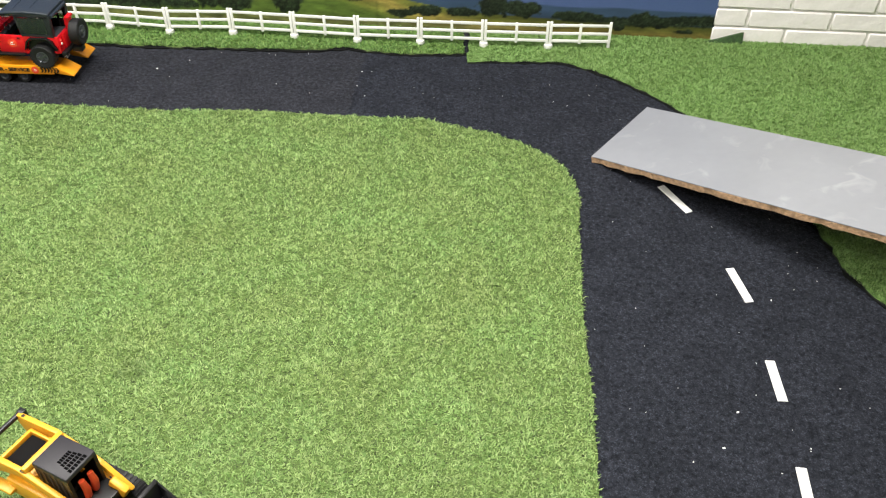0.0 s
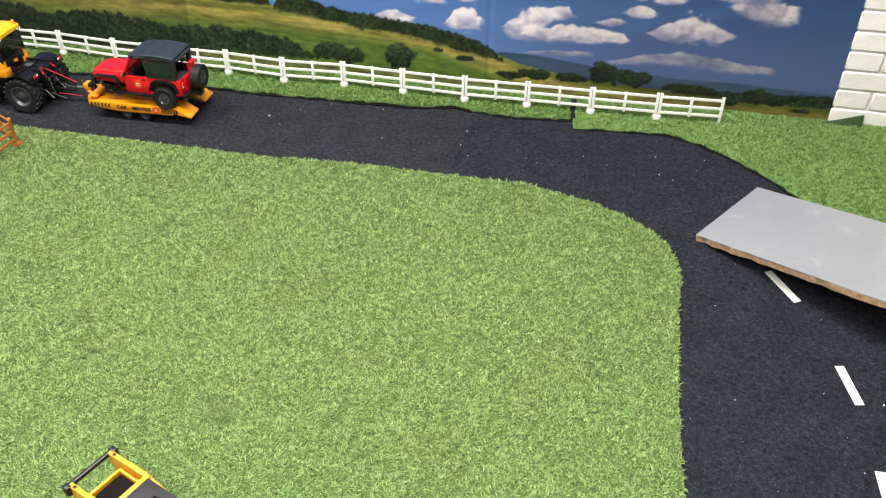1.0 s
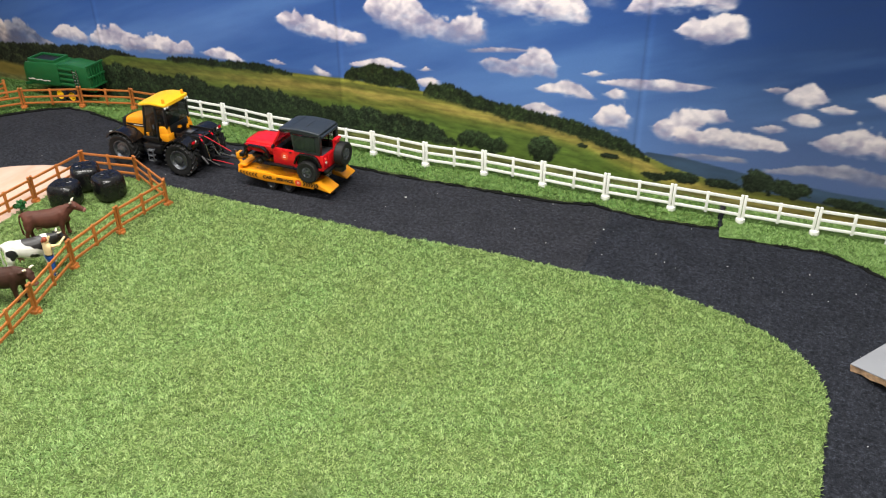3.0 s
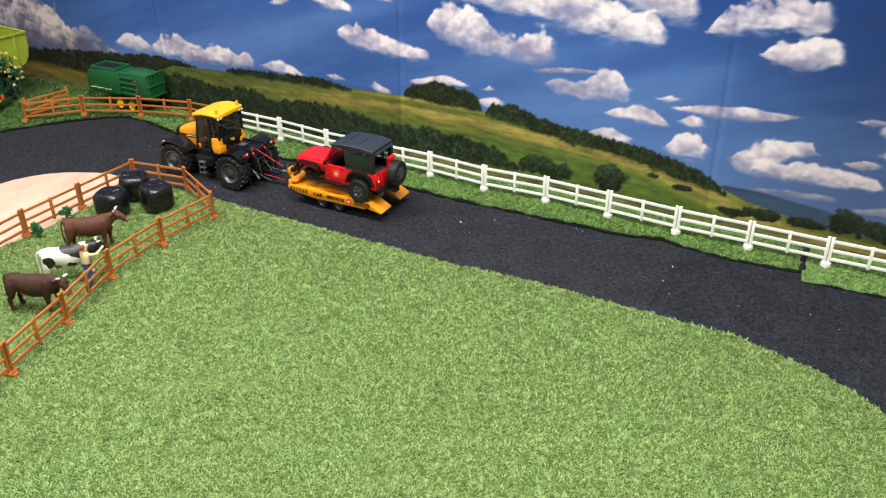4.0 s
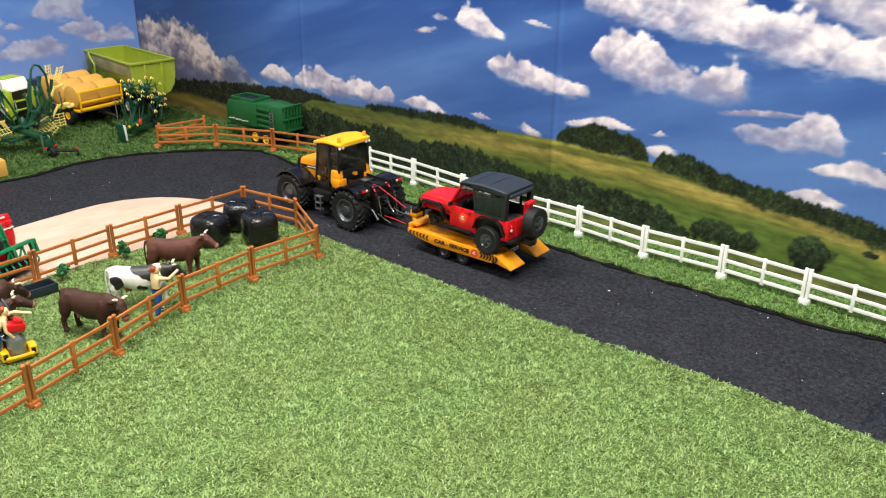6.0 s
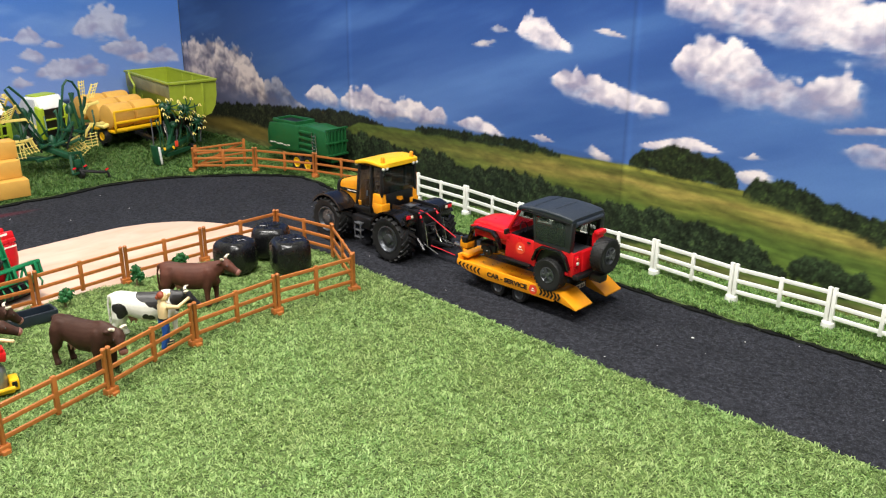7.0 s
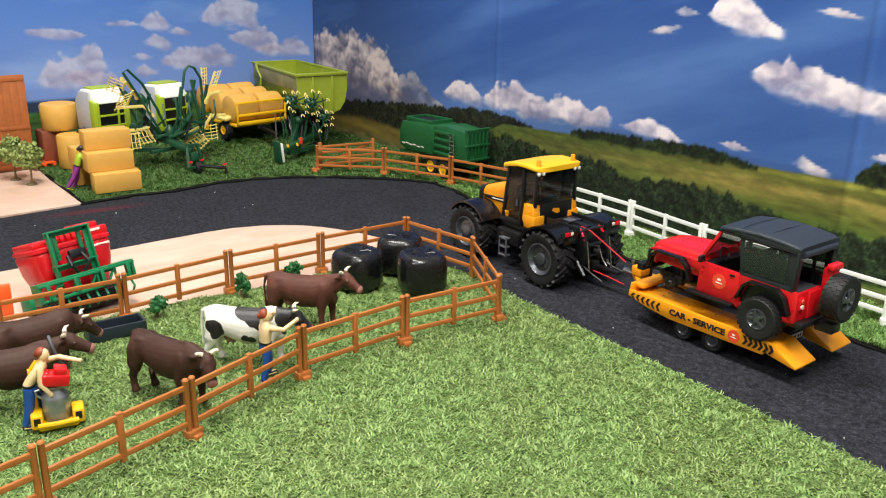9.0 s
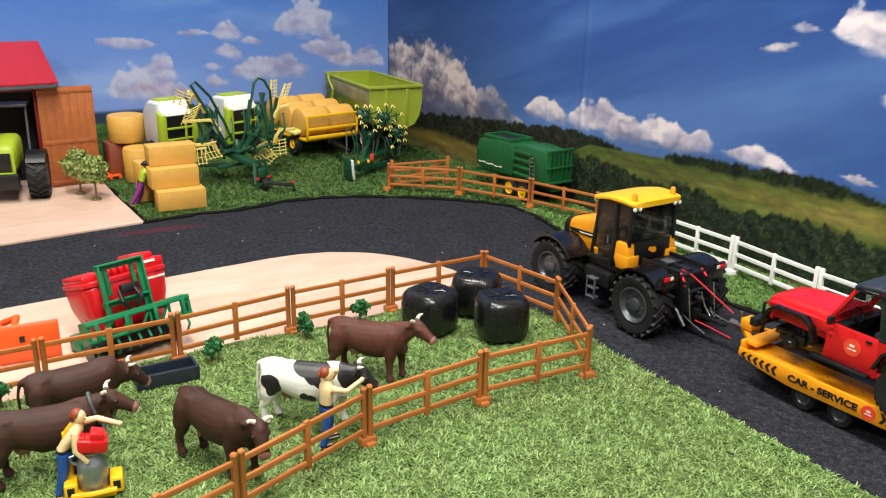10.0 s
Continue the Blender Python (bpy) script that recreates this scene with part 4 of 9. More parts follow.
def side_print(U, V):
    streak = fbm(U * 3, V * 9, 5) - 0.5
    h = np.clip((V - 0.12) / 0.4, 0, 1)
    img = np.array([126, 150, 206.0]) * (1 - h[..., None]) + np.array([60, 106, 182.0]) * h[..., None]
    img = over(img, (150, 176, 214), np.clip(streak * 1.6, 0, 0.45))
    K = cloud_grain(U + 4, V)
    img = cloud(img, U, V, K, [(0.479, 0.343, 0.356), (0.493, 0.333, 0.375), (0.523, 0.331, 0.387), (0.55, 0.338, 0.376), (0.567, 0.348, 0.358)], 0.78, (170, 156, 184), (232, 222, 232))
    img = cloud(img, U, V, K, [(0.48, 0.281, 0.297), (0.504, 0.277, 0.318), (0.532, 0.283, 0.325), (0.56, 0.297, 0.307)], 0.78, (170, 156, 184), (232, 222, 232))
    img = cloud(img, U, V, K, [(0.416, 0.322, 0.328), (0.457, 0.32, 0.347), (0.488, 0.328, 0.333)], 0.78, (170, 156, 184), (232, 222, 232))
    img = cloud(img, U, V, K, [(0.199, 0.319, 0.394), (0.244, 0.327, 0.444), (0.3, 0.335, 0.438), (0.346, 0.343, 0.405), (0.386, 0.357, 0.373)], 0.78, (170, 156, 184), (232, 222, 232))
    img = cloud(img, U, V, K, [(0.128, 0.254, 0.303), (0.172, 0.259, 0.328), (0.239, 0.275, 0.327), (0.294, 0.301, 0.318)], 0.78, (170, 156, 184), (232, 222, 232))
    img = cloud(img, U, V, K, [(0.284, 0.215, 0.253), (0.344, 0.215, 0.293), (0.406, 0.215, 0.288), (0.468, 0.218, 0.274), (0.512, 0.233, 0.256)], 0.78, (170, 156, 184), (232, 222, 232))
    img = cloud(img, U, V, K, [(0.018, 0.235, 0.271), (0.074, 0.237, 0.301), (0.134, 0.24, 0.289), (0.203, 0.257, 0.281)], 0.78, (170, 156, 184), (232, 222, 232))
    img = cloud(img, U, V, K, [(0.679, 0.213, 0.263), (0.692, 0.182, 0.292), (0.732, 0.171, 0.29), (0.786, 0.172, 0.28), (0.831, 0.178, 0.258), (0.865, 0.192, 0.215)], 0.78, (170, 156, 184), (232, 222, 232))
    img = cloud(img, U, V, K, [(0.72, 0.326, 0.33), (0.76, 0.319, 0.343), (0.818, 0.318, 0.351), (0.878, 0.335, 0.35)], 0.78, (170, 156, 184), (232, 222, 232))
    img = cloud(img, U, V, K, [(0.633, 0.165, 0.194), (0.665, 0.167, 0.221), (0.726, 0.177, 0.234), (0.787, 0.203, 0.225)], 0.78, (170, 156, 184), (232, 222, 232))
    img = cloud(img, U, V, K, [(0.548, 0.254, 0.264), (0.574, 0.252, 0.275), (0.597, 0.26, 0.266)], 0.78, (170, 156, 184), (232, 222, 232))
    img = cloud(img, U, V, K, [(0.534, 0.208, 0.221), (0.567, 0.203, 0.239), (0.597, 0.215, 0.227)], 0.78, (170, 156, 184), (232, 222, 232))
    img = cloud(img, U, V, K, [(0.577, 0.351, 0.358), (0.609, 0.349, 0.368), (0.665, 0.353, 0.36)], 0.78, (170, 156, 184), (232, 222, 232))
    img = over(img, (44, 58, 84), smooth(0.160, 0.148, V))
    g = fbm(U * 30, V * 120, 5)
    img = over(img, np.array([62, 92, 44.0]) * (0.6 + 0.8 * g[..., None]), smooth(0.128, 0.118, V))
    return img


def banner(name, origin, along, width, height, cell, painter, label, u0=0.0, sag=0.004):
    """A hanging printed sheet: a fine grid whose points carry the ink colours."""
    nu, nv = int(width / cell), int(height / cell)
    u, v = np.linspace(0, width, nu + 1), np.linspace(0, height, nv + 1)
    U, V = np.meshgrid(u, v, indexing="ij")
    img = np.clip(painter(U + u0, V), 0, 255) / 255
    ink = np.where(img > 0.04045, ((img + 0.055) / 1.055) ** 2.4, img / 12.92)
    out = np.array([-along[1], along[0]])
    push = sag * (np.sin(U * 3.1 + 0.7) * 0.8 + np.sin(U * 9.3 + V * 2) * 0.25) + (fbm(U * 2.2, V * 1.6, 3) - 0.5) * sag * 2
    co = np.stack([origin[0] + U * along[0] - push * out[0], origin[1] + U * along[1] - push * out[1], V], -1)
    me = bpy.data.meshes.new(name)
    n = (nu + 1) * (nv + 1)
    me.vertices.add(n)
    me.vertices.foreach_set("co", co.ravel())
    i, j = np.meshgrid(np.arange(nu), np.arange(nv), indexing="ij")
    q = (i * (nv + 1) + j).ravel()
    loops = np.stack([q, q + nv + 1, q + nv + 2, q + 1], 1).ravel()
    me.loops.add(len(loops))
    me.loops.foreach_set("vertex_index", loops.astype(np.int32))
    me.polygons.add(len(q))
    me.polygons.foreach_set("loop_start", (np.arange(len(q)) * 4).astype(np.int32))
    me.update(calc_edges=True)
    at = me.color_attributes.new("ink", "FLOAT_COLOR", "POINT")
    at.data.foreach_set("color", np.concatenate([ink.reshape(-1, 3), np.ones((n, 1))], 1).ravel())
    me.polygons.foreach_set("use_smooth", [True] * len(me.polygons))
    me.materials.append(BANNER)
    return tagged(new(name, me), label, "backdrop", kind="structure")


BANNER = bpy.data.materials.new("printed_banner")
BANNER.use_nodes = True
nt = BANNER.node_tree
att = nt.nodes.new("ShaderNodeAttribute")
att.attribute_name = "ink"
grain = nt.nodes.new("ShaderNodeTexNoise")
grain.inputs["Scale"].default_value, grain.inputs["Detail"].default_value = 260, 3
tc = nt.nodes.new("ShaderNodeTexCoord")
nt.links.new(tc.outputs["Object"], grain.inputs["Vector"])
mr = nt.nodes.new("ShaderNodeMapRange")
mr.inputs[1].default_value, mr.inputs[2].default_value, mr.inputs[3].default_value, mr.inputs[4].default_value = 0.3, 0.7, 0.97, 1.03
nt.links.new(grain.outputs["Fac"], mr.inputs[0])
mx = nt.nodes.new("ShaderNodeHueSaturation")
nt.links.new(mr.outputs[0], mx.inputs["Value"])
nt.links.new(att.outputs["Color"], mx.inputs["Color"])
nt.links.new(mx.outputs[0], nt.nodes["Principled BSDF"].inputs["Base Color"])
nt.nodes["Principled BSDF"].inputs["Roughness"].default_value = 0.5
nt.nodes["Principled BSDF"].inputs["Specular IOR Level"].default_value = 0.3

ALONG = (0.9972, -0.0748)
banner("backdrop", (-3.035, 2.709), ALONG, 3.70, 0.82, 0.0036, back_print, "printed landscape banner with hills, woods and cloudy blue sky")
banner("backdrop_side", (-3.035, 2.704), (-0.0748, -0.9972), 1.9, 0.82, 0.0045, side_print, "printed cloudy sky banner round the corner", sag=0.003)

# ---- unseen walls and ceiling added to close the room, and the white brick pier ----
# tone of the added walls sets how much light bounces back
PLASTER = mat("pale_wall_paint", (186, 185, 180), 0.8, var=0.04, scale=4, bump=0.0006, bump_scale=120)
for name, c, s in (("wall_north", (-0.6, 2.84, 1.2), (5.6, 0.1, 2.4)), ("wall_west", (-3.32, 0.0, 1.2), (0.1, 5.58, 2.4)),
                   ("wall_east", (2.25, 0.0, 1.2), (0.1, 5.58, 2.4)), ("wall_south", (-0.6, -2.35, 1.2), (5.6, 0.1, 2.4))):
    bm = B()
    box(bm, c, s)
    tagged(finish(name, bm, PLASTER), "plain pale wall out of view, added to close the room", "wall", kind="structure")
bm = B()
box(bm, (-0.5, 0.2, 2.45), (5.8, 5.4, 0.1))
tagged(finish("ceiling", bm, PLASTER), "plain pale ceiling out of view, added to close the room", "ceiling", kind="structure")

MORTAR = mat("white_mortar", (216, 213, 208), 0.85, var=0.06, scale=20, bump=0.001, bump_scale=200)
BRICK = mat("white_painted_brick", (238, 233, 230), 0.6, var=0.04, scale=14, bump=0.0030, bump_scale=38, rand=0.05)
bm = B()
box(bm, (0.69, 0.0555, 1.0), (1.38, 0.10, 2.0))
brick_wall = tagged(finish("wall_brick", bm, MORTAR), "white painted brick wall at the edge of the landscape banner", "wall", kind="structure")
brick_wall.matrix_world = pose(0.645, 2.430, 0, 0, 0, -4.6)
brick_meshes = {}
for row in range(37):
    z = -0.006 + 0.054 * row
    x, k = 0.003, 0
    while x < 1.32:
        w = 0.222 if k else (0.092 if row % 2 else 0.200)
        key = (round(w, 3), random.randrange(3))
        if key not in brick_meshes:
            bm = B()
            box(bm, (0, 0, 0), (w - 0.007, 0.012, 0.048), 0.003, (0, 0, random.uniform(-0.4, 0.4)), seg=1)
            o = finish("brick", bm, BRICK, brick_wall)
            brick_meshes[key] = o.data
        else:
            o = new("brick", brick_meshes[key])
            o.parent = brick_wall
        o.location = (x + w / 2, 0.006 + random.uniform(-0.001, 0.001), z + 0.027)
        x, k = x + w, k + 1

# ---- road furniture: dashes, ramp board ----
for a, b in (((0.386, 1.752), (0.429, 1.660)), ((0.470, 1.485), (0.484, 1.391)), ((0.480, 1.246), (0.4765, 1.157)), ((0.4655, 1.027), (0.455, 0.938)), ((0.44, 0.80), (0.42, 0.71))):
    bm = B()
    beam(bm, (*a, 0.0024), (*b, 0.0024), 0.0165, 0.0011)
    tagged(finish("road_marking", bm, M["mark"]), "white tape dash stuck on the black felt road", "road marking", "road dashes")

LAM = mat("grey_laminate", (140, 142, 147), 0.42, var=0.07, scale=5, fine=0.04)


def smudges(m, amount, scale):
    """Pale wiped patches over a smooth board."""
    nt = m.node_tree
    b = nt.nodes["Principled BSDF"]
    old = b.inputs["Base Color"].links[0].from_socket
    tc, n, mr, mx = (nt.nodes.new("ShaderNode" + k) for k in ("TexCoord", "TexNoise", "MapRange", "MixRGB"))
    n.inputs["Scale"].default_value, n.inputs["Detail"].default_value, n.inputs["Distortion"].default_value = scale, 5, 0.8
    nt.links.new(tc.outputs["Object"], n.inputs["Vector"])
    mr.inputs[1].default_value, mr.inputs[2].default_value, mr.inputs[3].default_value, mr.inputs[4].default_value = 0.60, 0.74, 0.0, amount
    nt.links.new(n.outputs["Fac"], mr.inputs[0])
    mx.inputs[2].default_value = (0.72, 0.71, 0.72, 1)
    nt.links.new(mr.outputs[0], mx.inputs[0])
    nt.links.new(old, mx.inputs[1])
    nt.links.new(mx.outputs[0], b.inputs["Base Color"])


smudges(LAM, 0.16, 15)
CHIP = mat("raw_chipboard_edge", (184, 150, 116), 0.85, var=0.38, scale=110, bump=0.003, bump_scale=260, fine=0.25)


def ramp_board():
    d = Vector((math.cos(radians(-46)), math.sin(radians(-46)), 0.24))
    side = Vector((0.164, 0.213, 0))
    a = Vector((0.244, 1.844, 0.0165))
    t = thing("ramp_board", Matrix.Identity(4), "grey laminated chipboard propped up as a ramp over the road", "board")
    n = d.cross(side).normalized() * (-0.016 if d.cross(side).z > 0 else 0.016)
    def plate(bm, lift, thick, inset, rag):
        rnd = random.Random(8)
        k = 40
        rows = []
        for i in range(k + 1):
            p = a + d * (0.9 * i / k)
            j = rnd.uniform(-rag, rag)
            e = side.normalized() * (j + inset)
            rows.append([bm.verts.new(v) for v in (p + e + lift, p + side + lift, p + side + lift + thick, p + e + lift + thick)])
        skin(bm, rows)
    bm = B()
    plate(bm, Vector((0, 0, 0)), n * 0.12, 0, 0.0006)
    part("laminate", bm, LAM, t)
    bm = B()
    plate(bm, n * 0.125, n * 0.85, 0.001, 0.0032)
    part("chipboard_core", bm, CHIP, t, "raw chipboard core with a chipped edge")
    e = a + d * 0.84 + side * 0.5 + n
    bm = B()
    box(bm, (0, 0, e.z / 2), (0.10, 0.20, e.z), 0.004)
    block = finish("wooden_block", bm, CHIP)
    block.matrix_world = pose(e.x, e.y, -0.004, 0, 0, -46)
    tagged(block, "plain wooden block under the raised end of the ramp", "block")


ramp_board()


# ---- fences ----
def fence_panel(a, b, material, height, group, label, foot_at="ab", base_z=0.008, round_foot=False):
    """A three-rail toy fence panel from post to post with clip feet."""
    ax, ay = a
    bx, by = b
    ln = math.hypot(bx - ax, by - ay)
    t = thing("fence_panel", pose((ax + bx) / 2, (ay + by) / 2, base_z, 0, 0, math.degrees(math.atan2(by - ay, bx - ax))), label, "fence", group)
    h = ln / 2 - 0.0045
    for s in (-1, 1):
        bm = B()
        if round_foot:
            box(bm, (s * h, 0, height / 2), (0.0075, 0.007, height), 0.0012)
        else:
            lathe(bm, (s * h, 0, 0), [(0.0037, 0), (0.0037, height - 0.003), (0.0042, height - 0.002), (0.003, height), (0.0005, height + 0.0006)], "z", 10)
        part("post", bm, material, t)
    bm = B()
    box(bm, (0, 0, height * 0.53), (0.0075, 0.0055, height * 0.80), 0.001)
    part("middle_post", bm, material, t)
    for z in (0.24, 0.54, 0.86):
        bm = B()
        box(bm, (0, 0.0005, height * z), (2 * h - 0.004, 0.004, height * (0.104 if round_foot else 0.088)), 0.001)
        part("rail", bm, material, t)
    for s in (-1, 1):
        if ("a" if s < 0 else "b") not in foot_at:
            continue
        bm = B()
        x = s * (ln / 2 - 0.0005)
        if round_foot:
            lathe(bm, (x, -0.001, -0.004), [(0.0118, 0), (0.0125, 0.003), (0.0115, 0.011), (0.009, 0.0125), (0.001, 0.0127)], "z", 14)
        else:
            box(bm, (x, 0, 0.0035), (0.021, 0.013, 0.011), 0.0015)
            box(bm, (x - s * 0.0005, 0, 0.0), (0.012, 0.024, 0.008), 0.0015)
        part("foot_clip", bm, material, t)
    return t


white_posts = [(0.362, 2.376), (0.193, 2.379), (0.016, 2.387), (-0.159, 2.398), (-0.333, 2.407), (-0.511, 2.428), (-0.686, 2.447), (-0.864, 2.449), (-1.040, 2.476),
               (-1.217, 2.489), (-1.398, 2.505), (-1.585, 2.535), (-1.761, 2.549)]
for i, (a, b) in enumerate(zip(white_posts, white_posts[1:])):
    fence_panel(a, b, M["off_white"], 0.073, "white fence along the road", "white plastic three-rail toy fence panel on the turf", "b" if i else "b", 0.010, True)
brown_far = [(-1.765, 2.552), (-1.955, 2.562), (-2.134, 2.523), (-2.315, 2.450), (-2.447, 2.322)]
for a, b in zip(brown_far, brown_far[1:]):
    fence_panel(a, b, M["brown"], 0.071, "brown fence at the bend", "orange-brown plastic three-rail toy fence panel on the turf", "b", 0.010)
pen_near = [(-1.607, 2.108), (-1.439, 2.010), (-1.464, 1.840), (-1.464, 1.666), (-1.417, 1.488), (-1.381, 1.313), (-1.352, 1.14)]
pen_far = [(-1.607, 2.111), (-1.778, 2.095), (-1.793, 1.911), (-1.805, 1.738), (-1.802, 1.559), (-1.815, 1.385), (-1.83, 1.21)]
for line, feet in ((pen_near, "b"), (pen_far, "b")):
    for a, b in zip(line, line[1:]):
        fence_panel(a, b, M["brown"], 0.075, "cattle pen fence", "orange-brown plastic three-rail toy fence panel round the cattle pen", feet, 0.008 if line is pen_near else 0.007)


def field_gate(a, b):
    t = thing("field_gate", pose((a[0] + b[0]) / 2, (a[1] + b[1]) / 2, 0.010, 0, 0, math.degrees(math.atan2(b[1] - a[1], b[0] - a[0]))), "orange-brown plastic toy gate with a diagonal brace, swung open", "gate")
    ln = math.hypot(b[0] - a[0], b[1] - a[1]) / 2
    for s in (-1, 1):
        bm = B()
        box(bm, (s * (ln - 0.004), 0, 0.037), (0.008, 0.007, 0.074), 0.0012)
        part("post", bm, M["brown"], t)
    for z in (0.014, 0.030, 0.046, 0.062):
        bm = B()
        box(bm, (0, 0.0005, z), (2 * ln - 0.012, 0.004, 0.006), 0.001)
        part("rail", bm, M["brown"], t)
    bm = B()
    beam(bm, (-ln + 0.01, 0.003, 0.012), (ln - 0.01, 0.003, 0.062), 0.003, 0.006)
    part("brace", bm, M["brown"], t)
    bm = B()
    box(bm, (0, 0.002, 0.038), (0.007, 0.005, 0.055), 0.001)
    part("middle_post", bm, M["brown"], t)


field_gate((-2.456, 2.338), (-2.420, 2.494))


# ---- wheels ----
def tyre_mesh(bm, R, w, rim_r, lugs, blocks=0):
    lathe(bm, (0, 0, 0), [(rim_r * 0.97, -w * 0.30), (rim_r, -w * 0.40), (R * 0.80, -w * 0.5), (R * 0.90, -w * 0.49), (R * (0.93 if lugs else 0.955), -w * 0.40), (R * (0.94 if lugs else 0.965), 0.0), (R * (0.93 if lugs else 0.955), w * 0.40), (R * 0.90, w * 0.49),
                              (R * 0.80, w * 0.5), (rim_r, w * 0.40), (rim_r * 0.97, w * 0.30)], "y", 36)
    for i in range(lugs):
        for s in (-1, 1):
            a = 2 * math.pi * (i + (0.5 if s > 0 else 0)) / lugs
            m = pose(0, 0, 0, 0, math.degrees(a), 0) @ pose(0, s * w * 0.25, R * 0.955, 0, 0, s * 35)
            vs = bmesh.ops.create_cube(bm, size=1.0, matrix=m @ Matrix.Diagonal((R * 0.10, w * 0.56, R * 0.09, 1)))["verts"]
    for i in range(blocks):
        a = 360 * i / blocks
        for y, k in ((-0.36, 0), (-0.12, 0.5), (0.12, 0), (0.36, 0.5)):
            m = pose(0, 0, 0, 0, a + k * 360 / blocks, 0) @ pose(0, y * w, R * 0.962, 0, 0, 12)
            bmesh.ops.create_cube(bm, size=1.0, matrix=m @ Matrix.Diagonal((R * 0.15, w * 0.215, R * 0.035, 1)))


def wheel(parent, x, y, z, R, w, rim_r, side, lugs=0, blocks=0, rim_mat="rim", spokes=0):
    """A wheel whose outer face looks to side (+1: left)."""
    h = new("wheel")
    h.parent, h.empty_display_size = parent, 0.01
    h.location = (x, y, z)
    if side < 0:
        h.rotation_euler = (0, 0, math.pi)
    bm = B()
    tyre_mesh(bm, R, w, rim_r, lugs, blocks)
    part("tyre", bm, M["rubber"], h, "black rubber tyre with deep lugs" if lugs else "", 30)
    bm = B()
    o = w * 0.5
    lathe(bm, (0, 0, 0), [(rim_r * 0.98, o * 0.60), (rim_r * 1.03, o * 0.90), (rim_r * 0.95, o * 0.92), (rim_r * 0.84, o * 0.74), (rim_r * 0.74, o * 0.64), (rim_r * 0.40, o * 0.66), (rim_r * 0.36, o * 0.86), (rim_r * 0.12, o * 0.9)], "y", 28)
    for i in range(8):
        a = 2 * math.pi * i / 8
        rod(bm, (rim_r * 0.55 * math.cos(a), o * 0.62, rim_r * 0.55 * math.sin(a)), (rim_r * 0.55 * math.cos(a), o * 0.74, rim_r * 0.55 * math.sin(a)), rim_r * 0.06, n=6)
    for i in range(spokes):
        a = 2 * math.pi * i / spokes
        beam(bm, (rim_r * 0.3 * math.cos(a), o * 0.86, rim_r * 0.3 * math.sin(a)), (rim_r * 0.92 * math.cos(a), o * 0.80, rim_r * 0.92 * math.sin(a)), rim_r * 0.26, rim_r * 0.2)
    part("rim", bm, M[rim_mat], h, "silver-grey dished rim" if rim_mat == "rim" else "")
    return h


def fender(bm, cx, cz, R, y0, y1, a0, a1, thick=0.003, lip=0.004, n=14):
    """A curved mudguard over a wheel, from angle a0 to a1."""
    rows = []
    for i in range(n + 1):
        a = radians(a0 + (a1 - a0) * i / n)
        c, s = math.cos(a), math.sin(a)
        pts = [(R, y0), (R, y1), (R + thick, y1), (R + thick, y0)]
        rows.append([bm.verts.new((cx + r * c, y, cz + r * s)) for r, y in pts])
    skin(bm, rows)
    y = y1 if abs(y1) > abs(y0) else y0
    rows = []
    for i in range(n + 1):
        a = radians(a0 + (a1 - a0) * i / n)
        c, s = math.cos(a), math.sin(a)
        d = math.copysign(0.0015, y)
        rows.append([bm.verts.new((cx + r * c, yy, cz + r * s)) for r, yy in ((R - lip, y), (R - lip, y + d), (R + thick, y + d), (R + thick, y))])
    return skin(bm, rows)


def words(text, size, parent, m, material, depth=0.0006):
    cu = bpy.data.curves.new("lettering", "FONT")
    cu.body, cu.size, cu.extrude, cu.align_x, cu.align_y = text, size, depth, "CENTER", "CENTER"
    cu.offset = size * 0.036
    tmp = bpy.data.objects.new("lettering", cu)
    me = bpy.data.meshes.new_from_object(tmp)
    bpy.data.objects.remove(tmp)
    me.materials.append(material)
    ob = new("lettering", me)
    ob.parent, ob.matrix_basis = parent, m
    return ob


# ---- yellow tractor ----
TRACTOR = pose(-1.507, 2.258, 0.0015, 0, 0, 177.0)


